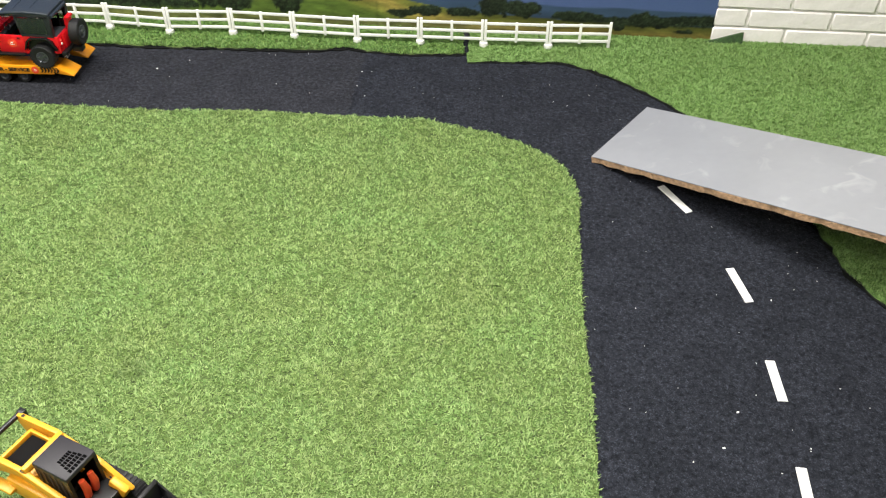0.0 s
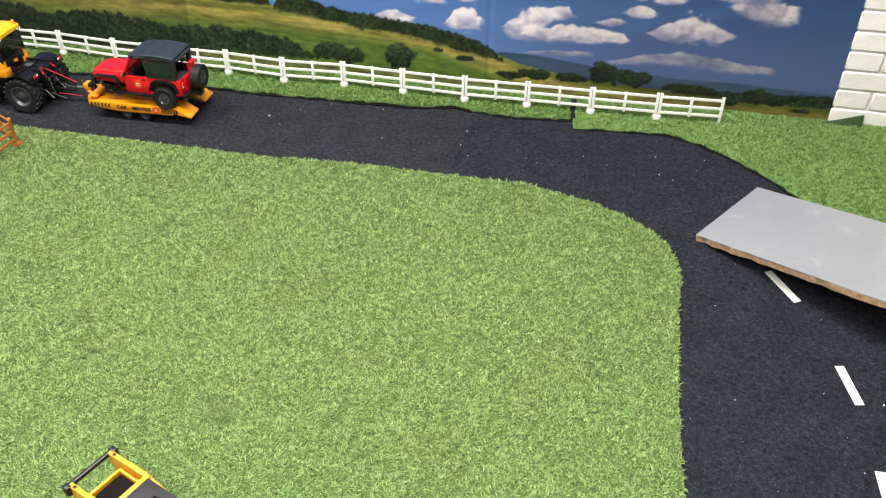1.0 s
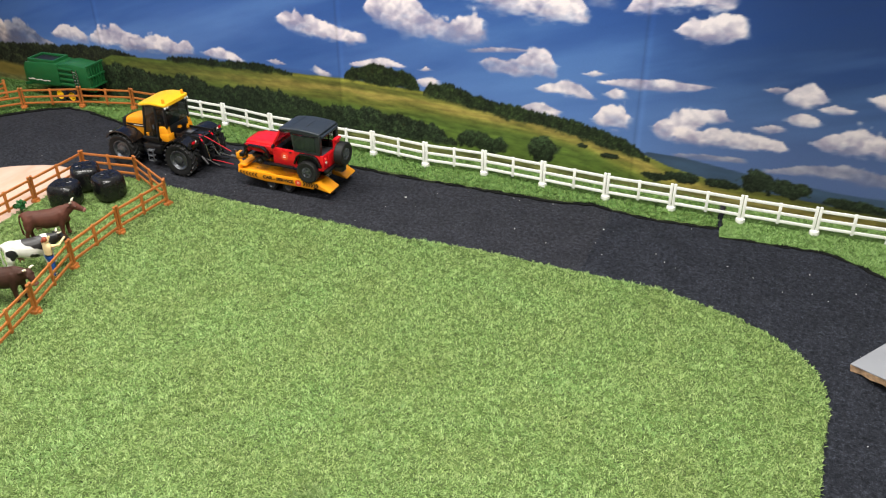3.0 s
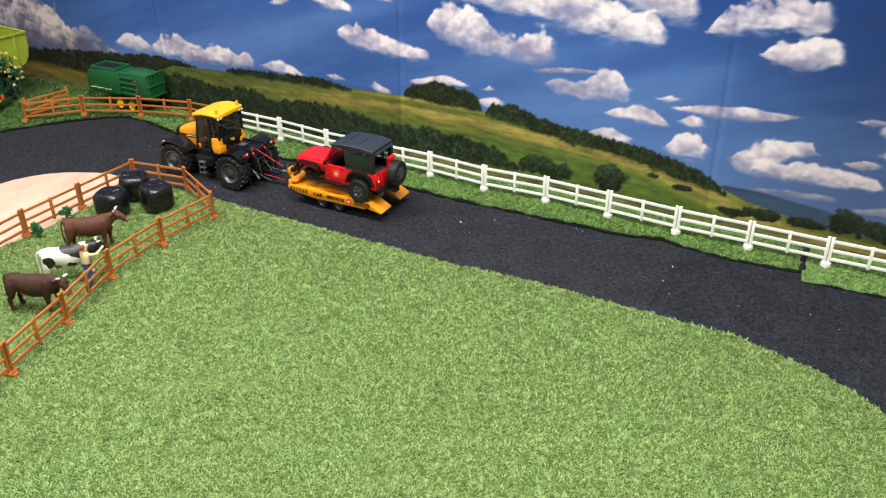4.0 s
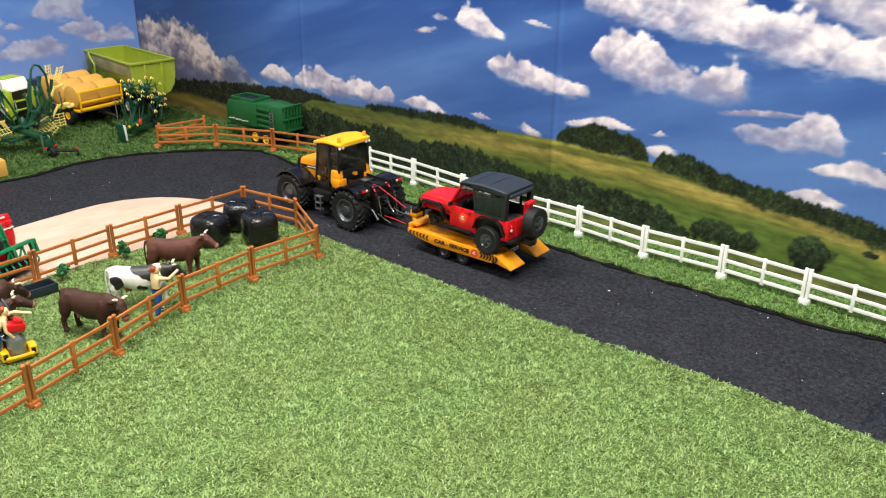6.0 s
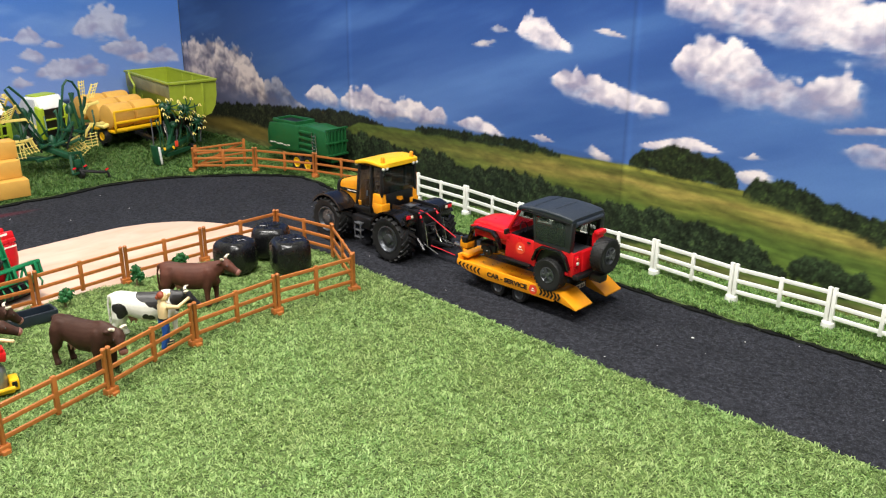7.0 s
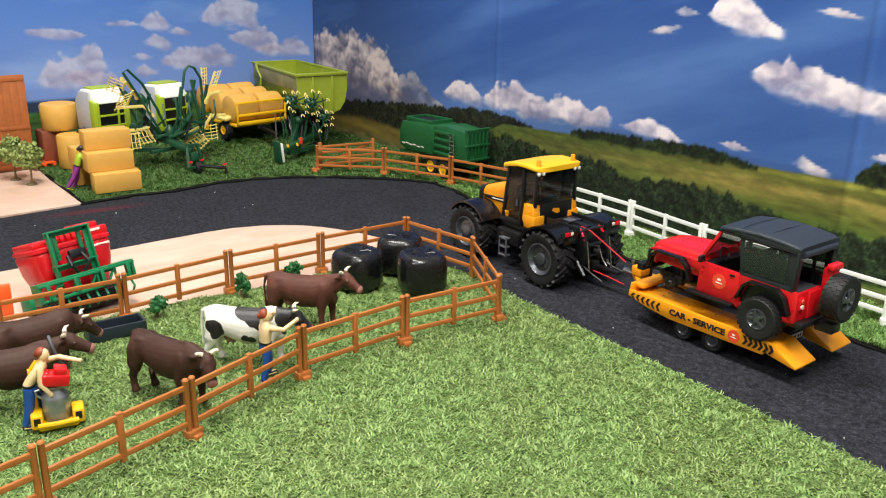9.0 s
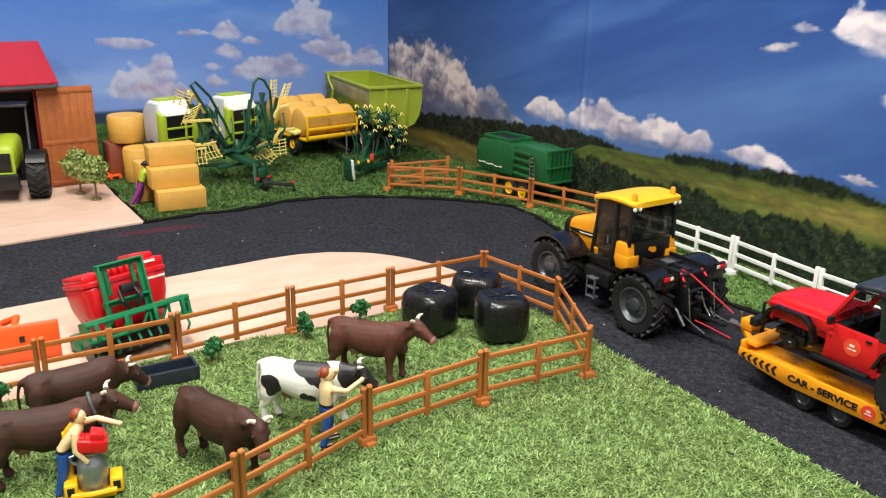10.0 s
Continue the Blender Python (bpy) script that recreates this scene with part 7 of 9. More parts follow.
figure(pose(-1.556, 1.355, 0.009, 0, 0, 66) @ Matrix.Scale(0.90, 4), "plain toy figure in blue trousers pushing the milking cart", M["skin"], M["jeans"], M["hair"],
       ([(0.020, 0.016, 0.086), (0.046, 0.004, 0.083)], [(0.000, 0.021, 0.066), (0.010, 0.019, 0.050)]), lean=0.017, turn=-20)


def driver():
    """A plain seated toy shape at the tractor's wheel."""
    bm = B()
    loft(bm, [(0, 0, 0.0, 0.0085, 0.0125), (0, 0, 0.014, 0.0090, 0.0130), (0.001, 0, 0.028, 0.0085, 0.0150), (0.001, 0, 0.035, 0.0055, 0.0090), (0.001, 0, 0.039, 0.0034, 0.0036)], 14, along="z")
    for s in (1, -1):
        pipe(bm, [(0.0, s * 0.013, 0.031), (0.010, s * 0.017, 0.020), (0.026, s * 0.010, 0.022)], [0.0048, 0.0038, 0.0030], 8)
        pipe(bm, [(0.002, s * 0.006, 0.002), (0.020, s * 0.008, 0.002), (0.026, s * 0.008, -0.012)], [0.0062, 0.0055, 0.0045], 8, mi=1)
    blob(bm, (0.002, 0, 0.0470), (0.0070, 0.0066, 0.0085), 14, 9, mi=2)
    blob(bm, (0.001, 0, 0.0525), (0.0085, 0.0082, 0.0045), 14, 7)
    ob = finish("toy_driver", bm, [M["hair"], M["jeans"], M["skin"]], angle=60)
    ob.matrix_world = TRACTOR @ pose(0.078, 0, 0.108)
    tagged(ob, "plain toy driver figure in brown seated in the tractor cab", "toy figure", "toy farm figures")


driver()


def milking_cart():
    t = thing("milking_cart", pose(-1.540, 1.377, 0.0105, 0, 0, 165) @ Matrix.Scale(0.72, 4), "yellow toy milking cart with a grey milk can", "cart")
    bm = B()
    box(bm, (0, 0, 0.005), (0.044, 0.060, 0.010), 0.003)
    pipe(bm, [(-0.020, -0.030, 0.010), (-0.026, 0.0, 0.012), (-0.020, 0.030, 0.010)], 0.0045, 8)
    for s in (1, -1):
        box(bm, (-0.002, s * 0.031, 0.015), (0.034, 0.019, 0.025), 0.004)
    part("base", bm, M["yellow"], t)
    for s in (1, -1):
        bm = B()
        box(bm, (-0.0190, s * 0.031, 0.017), (0.002, 0.010, 0.013), 0.0008)
        part("recess", bm, M["black"], t)
    bm = B()
    lathe(bm, (0.002, 0, 0.008), [(0.0205, 0), (0.0215, 0.003), (0.0212, 0.040), (0.0200, 0.045), (0.0150, 0.052), (0.0142, 0.056), (0.0170, 0.061), (0.0166, 0.063)], "z", 28)
    pipe(bm, [(-0.002, 0.018, 0.050), (-0.002, 0.027, 0.056), (-0.002, 0.028, 0.064), (-0.002, 0.022, 0.066)], 0.0022, 8)
    cn = part("milk_can", bm, M["galv"], t, "grey metal milk can")
    bm = B()
    lathe(bm, (0.002, 0, 0.070), [(0.014, 0), (0.0160, 0.003), (0.0160, 0.008), (0.011, 0.012), (0.0005, 0.0125)], "z", 20)
    box(bm, (-0.004, -0.004, 0.083), (0.030, 0.042, 0.020), 0.004, (10, 0, 0))
    box(bm, (-0.004, -0.012, 0.096), (0.024, 0.020, 0.012), 0.003, (16, 0, 0))
    box(bm, (-0.004, 0.012, 0.093), (0.020, 0.016, 0.008), 0.003, (-14, 0, 0))
    part("lid", bm, M["red"], cn, "red milking cluster lid")
    bm = B()
    pipe(bm, [(0.016, 0.030, 0.010), (0.016, 0.030, 0.060), (0.015, 0.030, 0.098), (0.014, 0.022, 0.108), (0.014, 0.006, 0.109)], 0.0036, 8)
    box(bm, (0.016, 0.030, 0.088), (0.008, 0.012, 0.016), 0.001)
    part("handle", bm, M["yellow"], t)


milking_cart()


def water_trough():
    t = thing("water_trough", pose(-1.754, 1.526, 0.008, 0, 0, 84), "slate blue plastic feed trough on the pen turf", "trough")
    bm = B()
    w, d, h = 0.082, 0.037, 0.019
    for s in (1, -1):
        box(bm, (0, s * (d / 2 - 0.002), h / 2), (w, 0.004, h), 0.001)
        box(bm, (s * (w / 2 - 0.002), 0, h / 2), (0.004, d - 0.007, h), 0.001)
    box(bm, (0, 0, 0.004), (w - 0.007, d - 0.007, 0.004))
    part("basin", bm, M["trough"], t)


water_trough()


def wrapped_bale(x, y, turn, label):
    t = thing("wrapped_bale", pose(x, y, 0.010, 0, 0, turn) @ Matrix.Diagonal((0.93, 0.93, 0.85, 1)), label, "silage bale", "black wrapped bales")
    bm = B()
    rnd = random.Random(int(turn))
    rows = []
    for r, z in ((0.030, 0.0), (0.038, 0.003), (0.0415, 0.012), (0.0425, 0.035), (0.0425, 0.052), (0.041, 0.066), (0.037, 0.074), (0.031, 0.0775), (0.018, 0.0765), (0.004, 0.075)):
        k = [ring_pt * (1 + rnd.uniform(-0.012, 0.012)) for ring_pt in (r, r)]
        rows.append((0, 0, z, k[0], k[1]))
    loft(bm, rows, 32, power=3.1, along="z")
    part("wrapped_body", bm, M["wrap"], t, "glossy black creased film", 70)
    bm = B()
    for k in range(7):
        a = 2 * math.pi * k / 7 + 0.3
        pipe(bm, [(0.006 * math.cos(a), 0.006 * math.sin(a), 0.0757), (0.020 * math.cos(a + 0.2), 0.020 * math.sin(a + 0.2), 0.0772), (0.036 * math.cos(a + 0.1), 0.036 * math.sin(a + 0.1), 0.0735)], [0.0006, 0.0016, 0.0005], 6)
    part("film_fold", bm, M["wrap"], t)


wrapped_bale(-1.690, 1.918, 12, "round bale in glossy black film beside the pen fence")
wrapped_bale(-1.709, 2.024, 40, "round bale in glossy black film in the pen corner")
wrapped_bale(-1.612, 1.996, 71, "round bale in creased black film on the turf")


def bush(x, y, h, seed, z=0.004):
    t = thing("toy_bush", pose(x, y, z), "small green plastic toy bush on a short stem", "bush", "toy bushes along the pen")
    rnd = random.Random(seed)
    bm = B()
    rod(bm, (0, 0, 0), (0, 0, h * 0.35), h * 0.06, h * 0.05, 8)
    lathe(bm, (0, 0, 0), [(h * 0.16, 0), (h * 0.15, h * 0.05), (h * 0.03, h * 0.08)], "z", 10)
    part("stem", bm, M["bark"], t)
    bm = B()
    # a few unequal lobes set with small flat leaves
    lobes = [(Vector((rnd.uniform(-0.20, 0.20), rnd.uniform(-0.20, 0.20), rnd.uniform(0.42, 0.86))) * h, h * rnd.uniform(0.13, 0.20)) for _ in range(8)]
    for c, r in lobes:
        bmesh.ops.create_icosphere(bm, subdivisions=1, radius=r * 0.8, matrix=Matrix.Translation(c))
        for k in range(16):
            a, e = rnd.uniform(0, 2 * math.pi), rnd.uniform(-1.0, 1.5)
            p = c + Vector((math.cos(a) * math.cos(e), math.sin(a) * math.cos(e), math.sin(e))) * r * rnd.uniform(0.85, 1.12)
            bmesh.ops.create_icosphere(bm, subdivisions=1, radius=h * rnd.uniform(0.05, 0.08), matrix=Matrix.Translation(p) @ pose(0, 0, 0, rnd.uniform(0, 180), rnd.uniform(0, 180), 0) @ Matrix.Diagonal((1.3, 0.9, 0.4, 1)))
    part("crown", bm, M["bush"], t)


for i, (x, y, h) in enumerate(((-1.776, 1.599, 0.041), (-1.773, 1.742, 0.043), (-1.783, 1.847, 0.042), (-1.795, 1.330, 0.044), (-1.862, 1.490, 0.026))):
    bush(x, y, h, 50 + i)


# ---- farmyard machines on the plywood ----
def red_seeder():
    t = thing("seed_drill", pose(-1.900, 1.516, 0.0045, 0, 0, 12) @ pose(0, 0, 0, 0, -17, 0), "red toy seed drill with green frame on the plywood yard", "farm machine")
    bm = B()
    loft(bm, [(-0.010, 0.014, 0.022, 0.022, 0.046), (-0.012, 0.014, 0.030, 0.028, 0.052), (-0.014, 0.014, 0.066, 0.038, 0.062), (-0.014, 0.014, 0.094, 0.041, 0.065), (-0.014, 0.014, 0.098, 0.039, 0.063)], 28, power=7, along="z")
    part("hopper", bm, M["red"], t, "glossy red tapered hopper", 35)
    bm = B()
    loft(bm, [(-0.014, 0.014, 0.0985, 0.042, 0.066), (-0.014, 0.014, 0.104, 0.042, 0.066), (-0.014, 0.014, 0.106, 0.040, 0.064)], 28, power=8, along="z")
    box(bm, (-0.014, -0.026, 0.1105), (0.070, 0.046, 0.010), 0.003)
    box(bm, (-0.014, 0.056, 0.1125), (0.074, 0.042, 0.014), 0.003)
    box(bm, (-0.022, 0.056, 0.1230), (0.050, 0.034, 0.010), 0.003)
    for k in range(5):
        rod(bm, (0.004, -0.018 + 0.010 * k, 0.111), (0.004, -0.012 + 0.010 * k, 0.111), 0.0085, n=16)
    part("hopper_lid", bm, M["red"], t)
    bm = B()
    box(bm, (0.0296, 0.055, 0.0905), (0.001, 0.030, 0.003))
    box(bm, (0.0235, 0.050, 0.1150), (0.001, 0.026, 0.004))
    part("maker_bars", bm, M["pale"], t)
    bm = B()
    for y in (-0.033, 0.033):
        box(bm, (0.042, y, 0.077), (0.010, 0.0026, 0.100), 0.0006)
        box(bm, (0.038, y - math.copysign(0.0032, y), 0.077), (0.0024, 0.0080, 0.100), 0.0006)
    for z in (0.123, 0.070):
        box(bm, (0.042, 0, z + 0.003), (0.010, 0.072, 0.0026), 0.0006)
        box(bm, (0.038, 0, z), (0.0024, 0.072, 0.009), 0.0006)
    for y in (-0.020, 0.020):
        box(bm, (0.034, y, 0.102), (0.006, 0.006, 0.042), 0.001)
    part("portal_frame", bm, M["bright_green"], t, "bright green upright frame")
    bm = B()
    for z in (0.052, 0.028):
        box(bm, (0.066, 0, z), (0.009, 0.158, 0.0045), 0.001)
    box(bm, (0.058, 0, 0.055), (0.022, 0.158, 0.0022), 0.0006)
    for k in range(4):
        box(bm, (0.071, -0.066 + 0.044 * k, 0.040), (0.003, 0.006, 0.026), 0.0008)
    for k in range(11):
        y = -0.076 + 0.0152 * k
        beam(bm, (0.066, y, 0.028), (0.066, y + (0.015 if k % 2 and k < 10 else 0.0), 0.052), 0.0032, 0.0032)
    for s in (1, -1):
        box(bm, (0.056, s * 0.077, 0.040), (0.024, 0.005, 0.032), 0.001)
        beam(bm, (0.042, s * 0.033, 0.05), (0.068, s * 0.045, 0.05), 0.007, 0.008)
    part("boom_lattice", bm, M["bright_green"], t)
    for k in range(10):
        bm = B()
        pipe(bm, [(0.062, -0.070 + 0.0155 * k, 0.028), (0.070, -0.070 + 0.0155 * k, 0.014), (0.060, -0.070 + 0.0155 * k, 0.002)], 0.0020, 6)
        part("coulter", bm, M["bright_green"], t)
    bm = B()
    box(bm, (0.042, 0.006, 0.086), (0.010, 0.028, 0.014), 0.003)
    pipe(bm, [(0.046, -0.012, 0.085), (0.056, -0.014, 0.070), (0.05, -0.004, 0.058)], 0.003, 8)
    pipe(bm, [(0.046, 0.012, 0.085), (0.058, 0.014, 0.070), (0.05, 0.006, 0.058)], 0.003, 8)
    part("coupler", bm, M["black"], t)
    bm = B()
    rod(bm, (0.030, -0.068, 0.0085), (0.030, 0.068, 0.0085), 0.0150, n=20)
    box(bm, (0.046, 0.004, 0.012), (0.018, 0.104, 0.016), 0.002)
    part("packer_roller", bm, M["black"], t)
    for s in (1, -1):
        bm = B()
        box(bm, (-0.020, s * 0.056, 0.022), (0.034, 0.018, 0.024), 0.003)
        part("side_stand", bm, M["bright_green"], t)


red_seeder()


def orange_blade():
    t = thing("dozer_blade", pose(-1.958, 1.379, 0.0045, 0, 0, -10), "orange toy dozer blade attachment on the plywood yard", "attachment")
    bm = B()
    prof_o = [(0.030 + 0.010 * math.cos(a), 0.030 + 0.032 * math.sin(a)) for a in [(-1.25 + 2.3 * k / 10) for k in range(11)]]
    prof_i = [(x - 0.004, z) for x, z in reversed(prof_o)]
    prism(bm, prof_o + prof_i, -0.065, 0.058, 0.0008)
    part("blade", bm, M["orange"], t, "curved orange blade")
    bm = B()
    box(bm, (0.041, 0.010, 0.038), (0.0008, 0.007, 0.009))
    part("blade_mark", bm, M["text"], t)
    bm = B()
    box(bm, (0.0, -0.03, 0.030), (0.062, 0.030, 0.030), 0.004)
    box(bm, (-0.03, -0.045, 0.052), (0.030, 0.040, 0.034), 0.006)
    pipe(bm, [(0.030, 0.00, 0.050), (0.012, 0.006, 0.060), (-0.006, -0.012, 0.048)], 0.005, 8)
    part("push_frame", bm, M["orange"], t)
    bm = B()
    rod(bm, (0.0, -0.02, 0.014), (0.0, 0.03, 0.014), 0.010, n=16)
    part("roller", bm, M["black"], t)


orange_blade()


# ---- skid loader on the lawn ----
def skid_loader():
    t = thing("skid_loader", pose(-0.606, 0.944, 0.010, 0, 0, -26), "yellow toy tracked skid loader with grey cab roof", "loader")
    for s in (1, -1):
        bm = B()
        path = []
        for k in range(40):
            a = 2 * math.pi * k / 40
            path.append((0.058 * math.copysign(abs(math.cos(a)) ** 0.55, math.cos(a)) + 0.012, 0.019 + 0.019 * math.copysign(abs(math.sin(a)) ** 0.8, math.sin(a))))
        prism(bm, path, s * 0.032, s * 0.056, 0.001)
        for k in range(40):
            x, z = path[k]
            a = 2 * math.pi * k / 40
            box(bm, (x, s * 0.044, z), (0.004, 0.024, 0.004), rot=(0, -math.degrees(a), 0))
        part("track", bm, M["rubber"], t)
        bm = B()
        prism(bm, [(-0.140, 0.088), (-0.138, 0.102), (-0.060, 0.106), (0.016, 0.082), (0.066, 0.046), (0.058, 0.038), (0.012, 0.068), (-0.060, 0.090), (-0.100, 0.078), (-0.128, 0.060)], s * 0.031, s * 0.039, 0.0015)
        arm = part("lift_arm", bm, M["loader_yellow"], t, "yellow lift arm")
        for x, z in ((-0.126, 0.1022), (-0.052, 0.1044)):
            bm = B()
            box(bm, (x, s * 0.035, z), (0.006, 0.005, 0.0012), 0, (0, -3 if x < -0.1 else 12, 0))
            part("pin_slot", bm, M["text"], arm)
        bm = B()
        box(bm, (-0.040, s * 0.036, 0.050), (0.110, 0.012, 0.034), 0.003)
        part("side_body", bm, M["loader_yellow"], t)
        bm = B()
        box(bm, (-0.098, s * 0.045, 0.050), (0.036, 0.016, 0.006), 0.002)
        part("rear_step", bm, M["loader_yellow"], t)
        bm = B()
        pipe(bm, [(0.026, s * 0.007, 0.060), (0.030, s * 0.0075, 0.080), (0.026, s * 0.008, 0.096)], [0.0055, 0.0058, 0.0045], 10)
        part("control_pad", bm, M["rust"], t, "orange-red padded armrest")
    bm = B()
    box(bm, (-0.078, 0, 0.054), (0.060, 0.060, 0.050), 0.004)
    box(bm, (-0.02, 0, 0.042), (0.13, 0.066, 0.018), 0.003)
    part("body", bm, M["loader_yellow"], t)
    bm = B()
    beam(bm, (-0.050, -0.036, 0.104), (-0.050, 0.036, 0.104), 0.009, 0.012, bevel=0.002)
    beam(bm, (-0.062, -0.034, 0.095), (-0.062, 0.034, 0.095), 0.003, 0.003)
    part("arm_tie", bm, M["loader_yellow"], t)
    bm = B()
    box(bm, (0.022, 0, 0.046), (0.070, 0.056, 0.024), 0.003)
    part("cab_floor", bm, M["black"], t)
    for s in (1, -1):
        bm = B()
        box(bm, (0.052, s * 0.024, 0.056), (0.030, 0.012, 0.022), 0.003, (0, 25, 0))
        part("front_post", bm, M["loader_yellow"], t)
    bm = B()
    box(bm, (-0.084, 0, 0.0805), (0.044, 0.050, 0.003), 0.001)
    part("engine_grille", bm, mat("matt_black_engine_cover", (14, 14, 15), 0.85, spec=0.15), t)
    bm = B()
    for s in (1, -1):
        box(bm, (-0.084, s * 0.0275, 0.0835), (0.054, 0.005, 0.010), 0.0012)
    box(bm, (-0.110, 0, 0.0835), (0.005, 0.058, 0.009), 0.0012)
    part("engine_frame", bm, M["loader_yellow"], t)
    bm = B()
    rod(bm, (-0.138, -0.040, 0.098), (-0.138, 0.040, 0.098), 0.0042)
    for s in (1, -1):
        box(bm, (-0.137, s * 0.041, 0.094), (0.012, 0.010, 0.018), 0.002)
    part("arm_crossbar", bm, M["black"], t)
    slate = mat("dark_slate_plastic", (46, 44, 48), 0.5, var=0.08, spec=0.4)
    slot_shade = mat("slot_shade_black", (9, 9, 10), 0.9, spec=0.05)
    bm = B()
    box(bm, (-0.005, 0, 0.118), (0.064, 0.055, 0.010), 0.003)
    roof = part("cab_roof", bm, slate, t, "dark slate cab roof with a vent grille")
    # slots are raised plates; the dark of the openings is in their colour
    for i in range(4):
        for j in range(6):
            bm = B()
            box(bm, (0.021 - 0.0078 * i, (-0.0135 + 0.0054 * j) * (1 - 0.10 * i), 0.1228), (0.0062, 0.0042 * (1 - 0.1 * i), 0.0012))
            part("vent_slot", bm, slot_shade, roof)
    for x in (-0.034, 0.024):
        for s in (1, -1):
            bm = B()
            beam(bm, (x, s * 0.024, 0.055), (x, s * 0.024, 0.117), 0.005, 0.005)
            part("cab_post", bm, M["black"], t)
    for s in (1, -1):
        bm = B()
        box(bm, (-0.005, s * 0.0245, 0.088), (0.058, 0.002, 0.056))
        sp = part("side_panel", bm, M["black"], t)
        bm = B()
        for k in range(6):
            beam(bm, (-0.030 + 0.010 * k, s * 0.0258, 0.064), (-0.030 + 0.010 * k, s * 0.0258, 0.114), 0.0014, 0.0014)
        part("side_mesh", bm, M["grey"], sp)
    bm = B()
    box(bm, (-0.032, 0, 0.086), (0.003, 0.048, 0.058))
    part("rear_panel", bm, M["black"], t)
    bm = B()
    box(bm, (-0.008, 0, 0.062), (0.026, 0.030, 0.010), 0.003)
    box(bm, (-0.020, 0, 0.080), (0.008, 0.030, 0.034), 0.003)
    part("seat", bm, M["black"], t)
    bm = B()
    prism(bm, [(0.080, 0.045), (0.086, 0.042), (0.090, 0.012), (0.135, 0.008), (0.135, 0.005), (0.084, 0.004), (0.076, 0.020)], -0.062, 0.062, 0.001)
    for s in (1, -1):
        prism(bm, [(0.080, 0.044), (0.084, 0.006), (0.134, 0.006)], s * 0.059, s * 0.062)
    part("bucket", bm, M["black"], t)


skid_loader()


# ---- parked machines and bales in the corner ----
def square_bale(x, y, z, turn, label):
    t = thing("square_bale", pose(x, y, z, 0, 0, turn), label, "straw bale", "stacked square bales")
    bm = B()
    box(bm, (0, 0, 0.023), (0.048, 0.107, 0.0458), 0.0024, seg=2)
    part("straw_block", bm, M["straw"], t)


square_bale(-2.559, 1.836, 0.0125, -8, "golden straw square bale at the bottom of the stack")
square_bale(-2.586, 1.832, 0.0585, -5, "golden straw square bale in the middle of the stack")
square_bale(-2.614, 1.840, 0.1045, -6, "golden straw square bale on top of the stack")
square_bale(-2.668, 1.830, 0.0125, -4, "golden straw square bale behind the stack on the turf")
square_bale(-2.670, 1.828, 0.0585, 2, "golden straw square bale behind the middle one")


def round_bale(name, x, y, z, r, h, label):
    t = thing(name, pose(x, y, z), label, "straw bale", "round straw bales")
    bm = B()
    lathe(bm, (0, 0, 0), [(r * 0.93, 0), (r, 0.004), (r, h - 0.004), (r * 0.93, h), (r * 0.4, h - 0.001)], "z", 36)
    part("straw_roll", bm, M["straw"], t)


bm = B()
box(bm, (0, 0, 0.044), (0.060, 0.060, 0.088), 0.003)
crate = finish("storage_box", bm, M["crate"])
crate.matrix_world = pose(-2.955, 1.815, 0.0125)
tagged(crate, "red-brown plastic box under the upper round bale", "box")
round_bale("round_bale", -2.945, 1.840, 0.1007, 0.0465, 0.068, "golden round straw bale standing on the red-brown box")
round_bale("round_bale", -2.862, 1.840, 0.0125, 0.038, 0.086, "golden round straw bale standing on the turf")

t = thing("pallet", pose(-2.93, 1.775, 0.0125, 0, 0, 5), "orange plastic toy pallet beside the bales", "pallet")
for k in range(5):
    bm = B()
    box(bm, (-0.024 + 0.012 * k, 0, 0.008), (0.009, 0.058, 0.003), 0.0006)
    part("slat", bm, M["orange"], t)
for k in (-0.024, 0.0, 0.024):
    bm = B()
    box(bm, (0, k, 0.0033), (0.058, 0.007, 0.0064), 0.0006)
    part("runner", bm, M["orange"], t)

figure(pose(-2.630, 1.752, 0.012, 0, 0, 80) @ pose(0, 0, 0, 0, 20, 0), "plain toy figure in yellow top and purple trousers leaning on bales", M["lime"], M["purple"], M["black"],
       ([(0.012, 0.016, 0.082), (0.020, 0.014, 0.098)], [(0.014, 0.016, 0.076), (0.026, 0.014, 0.090)]), M["hair"])


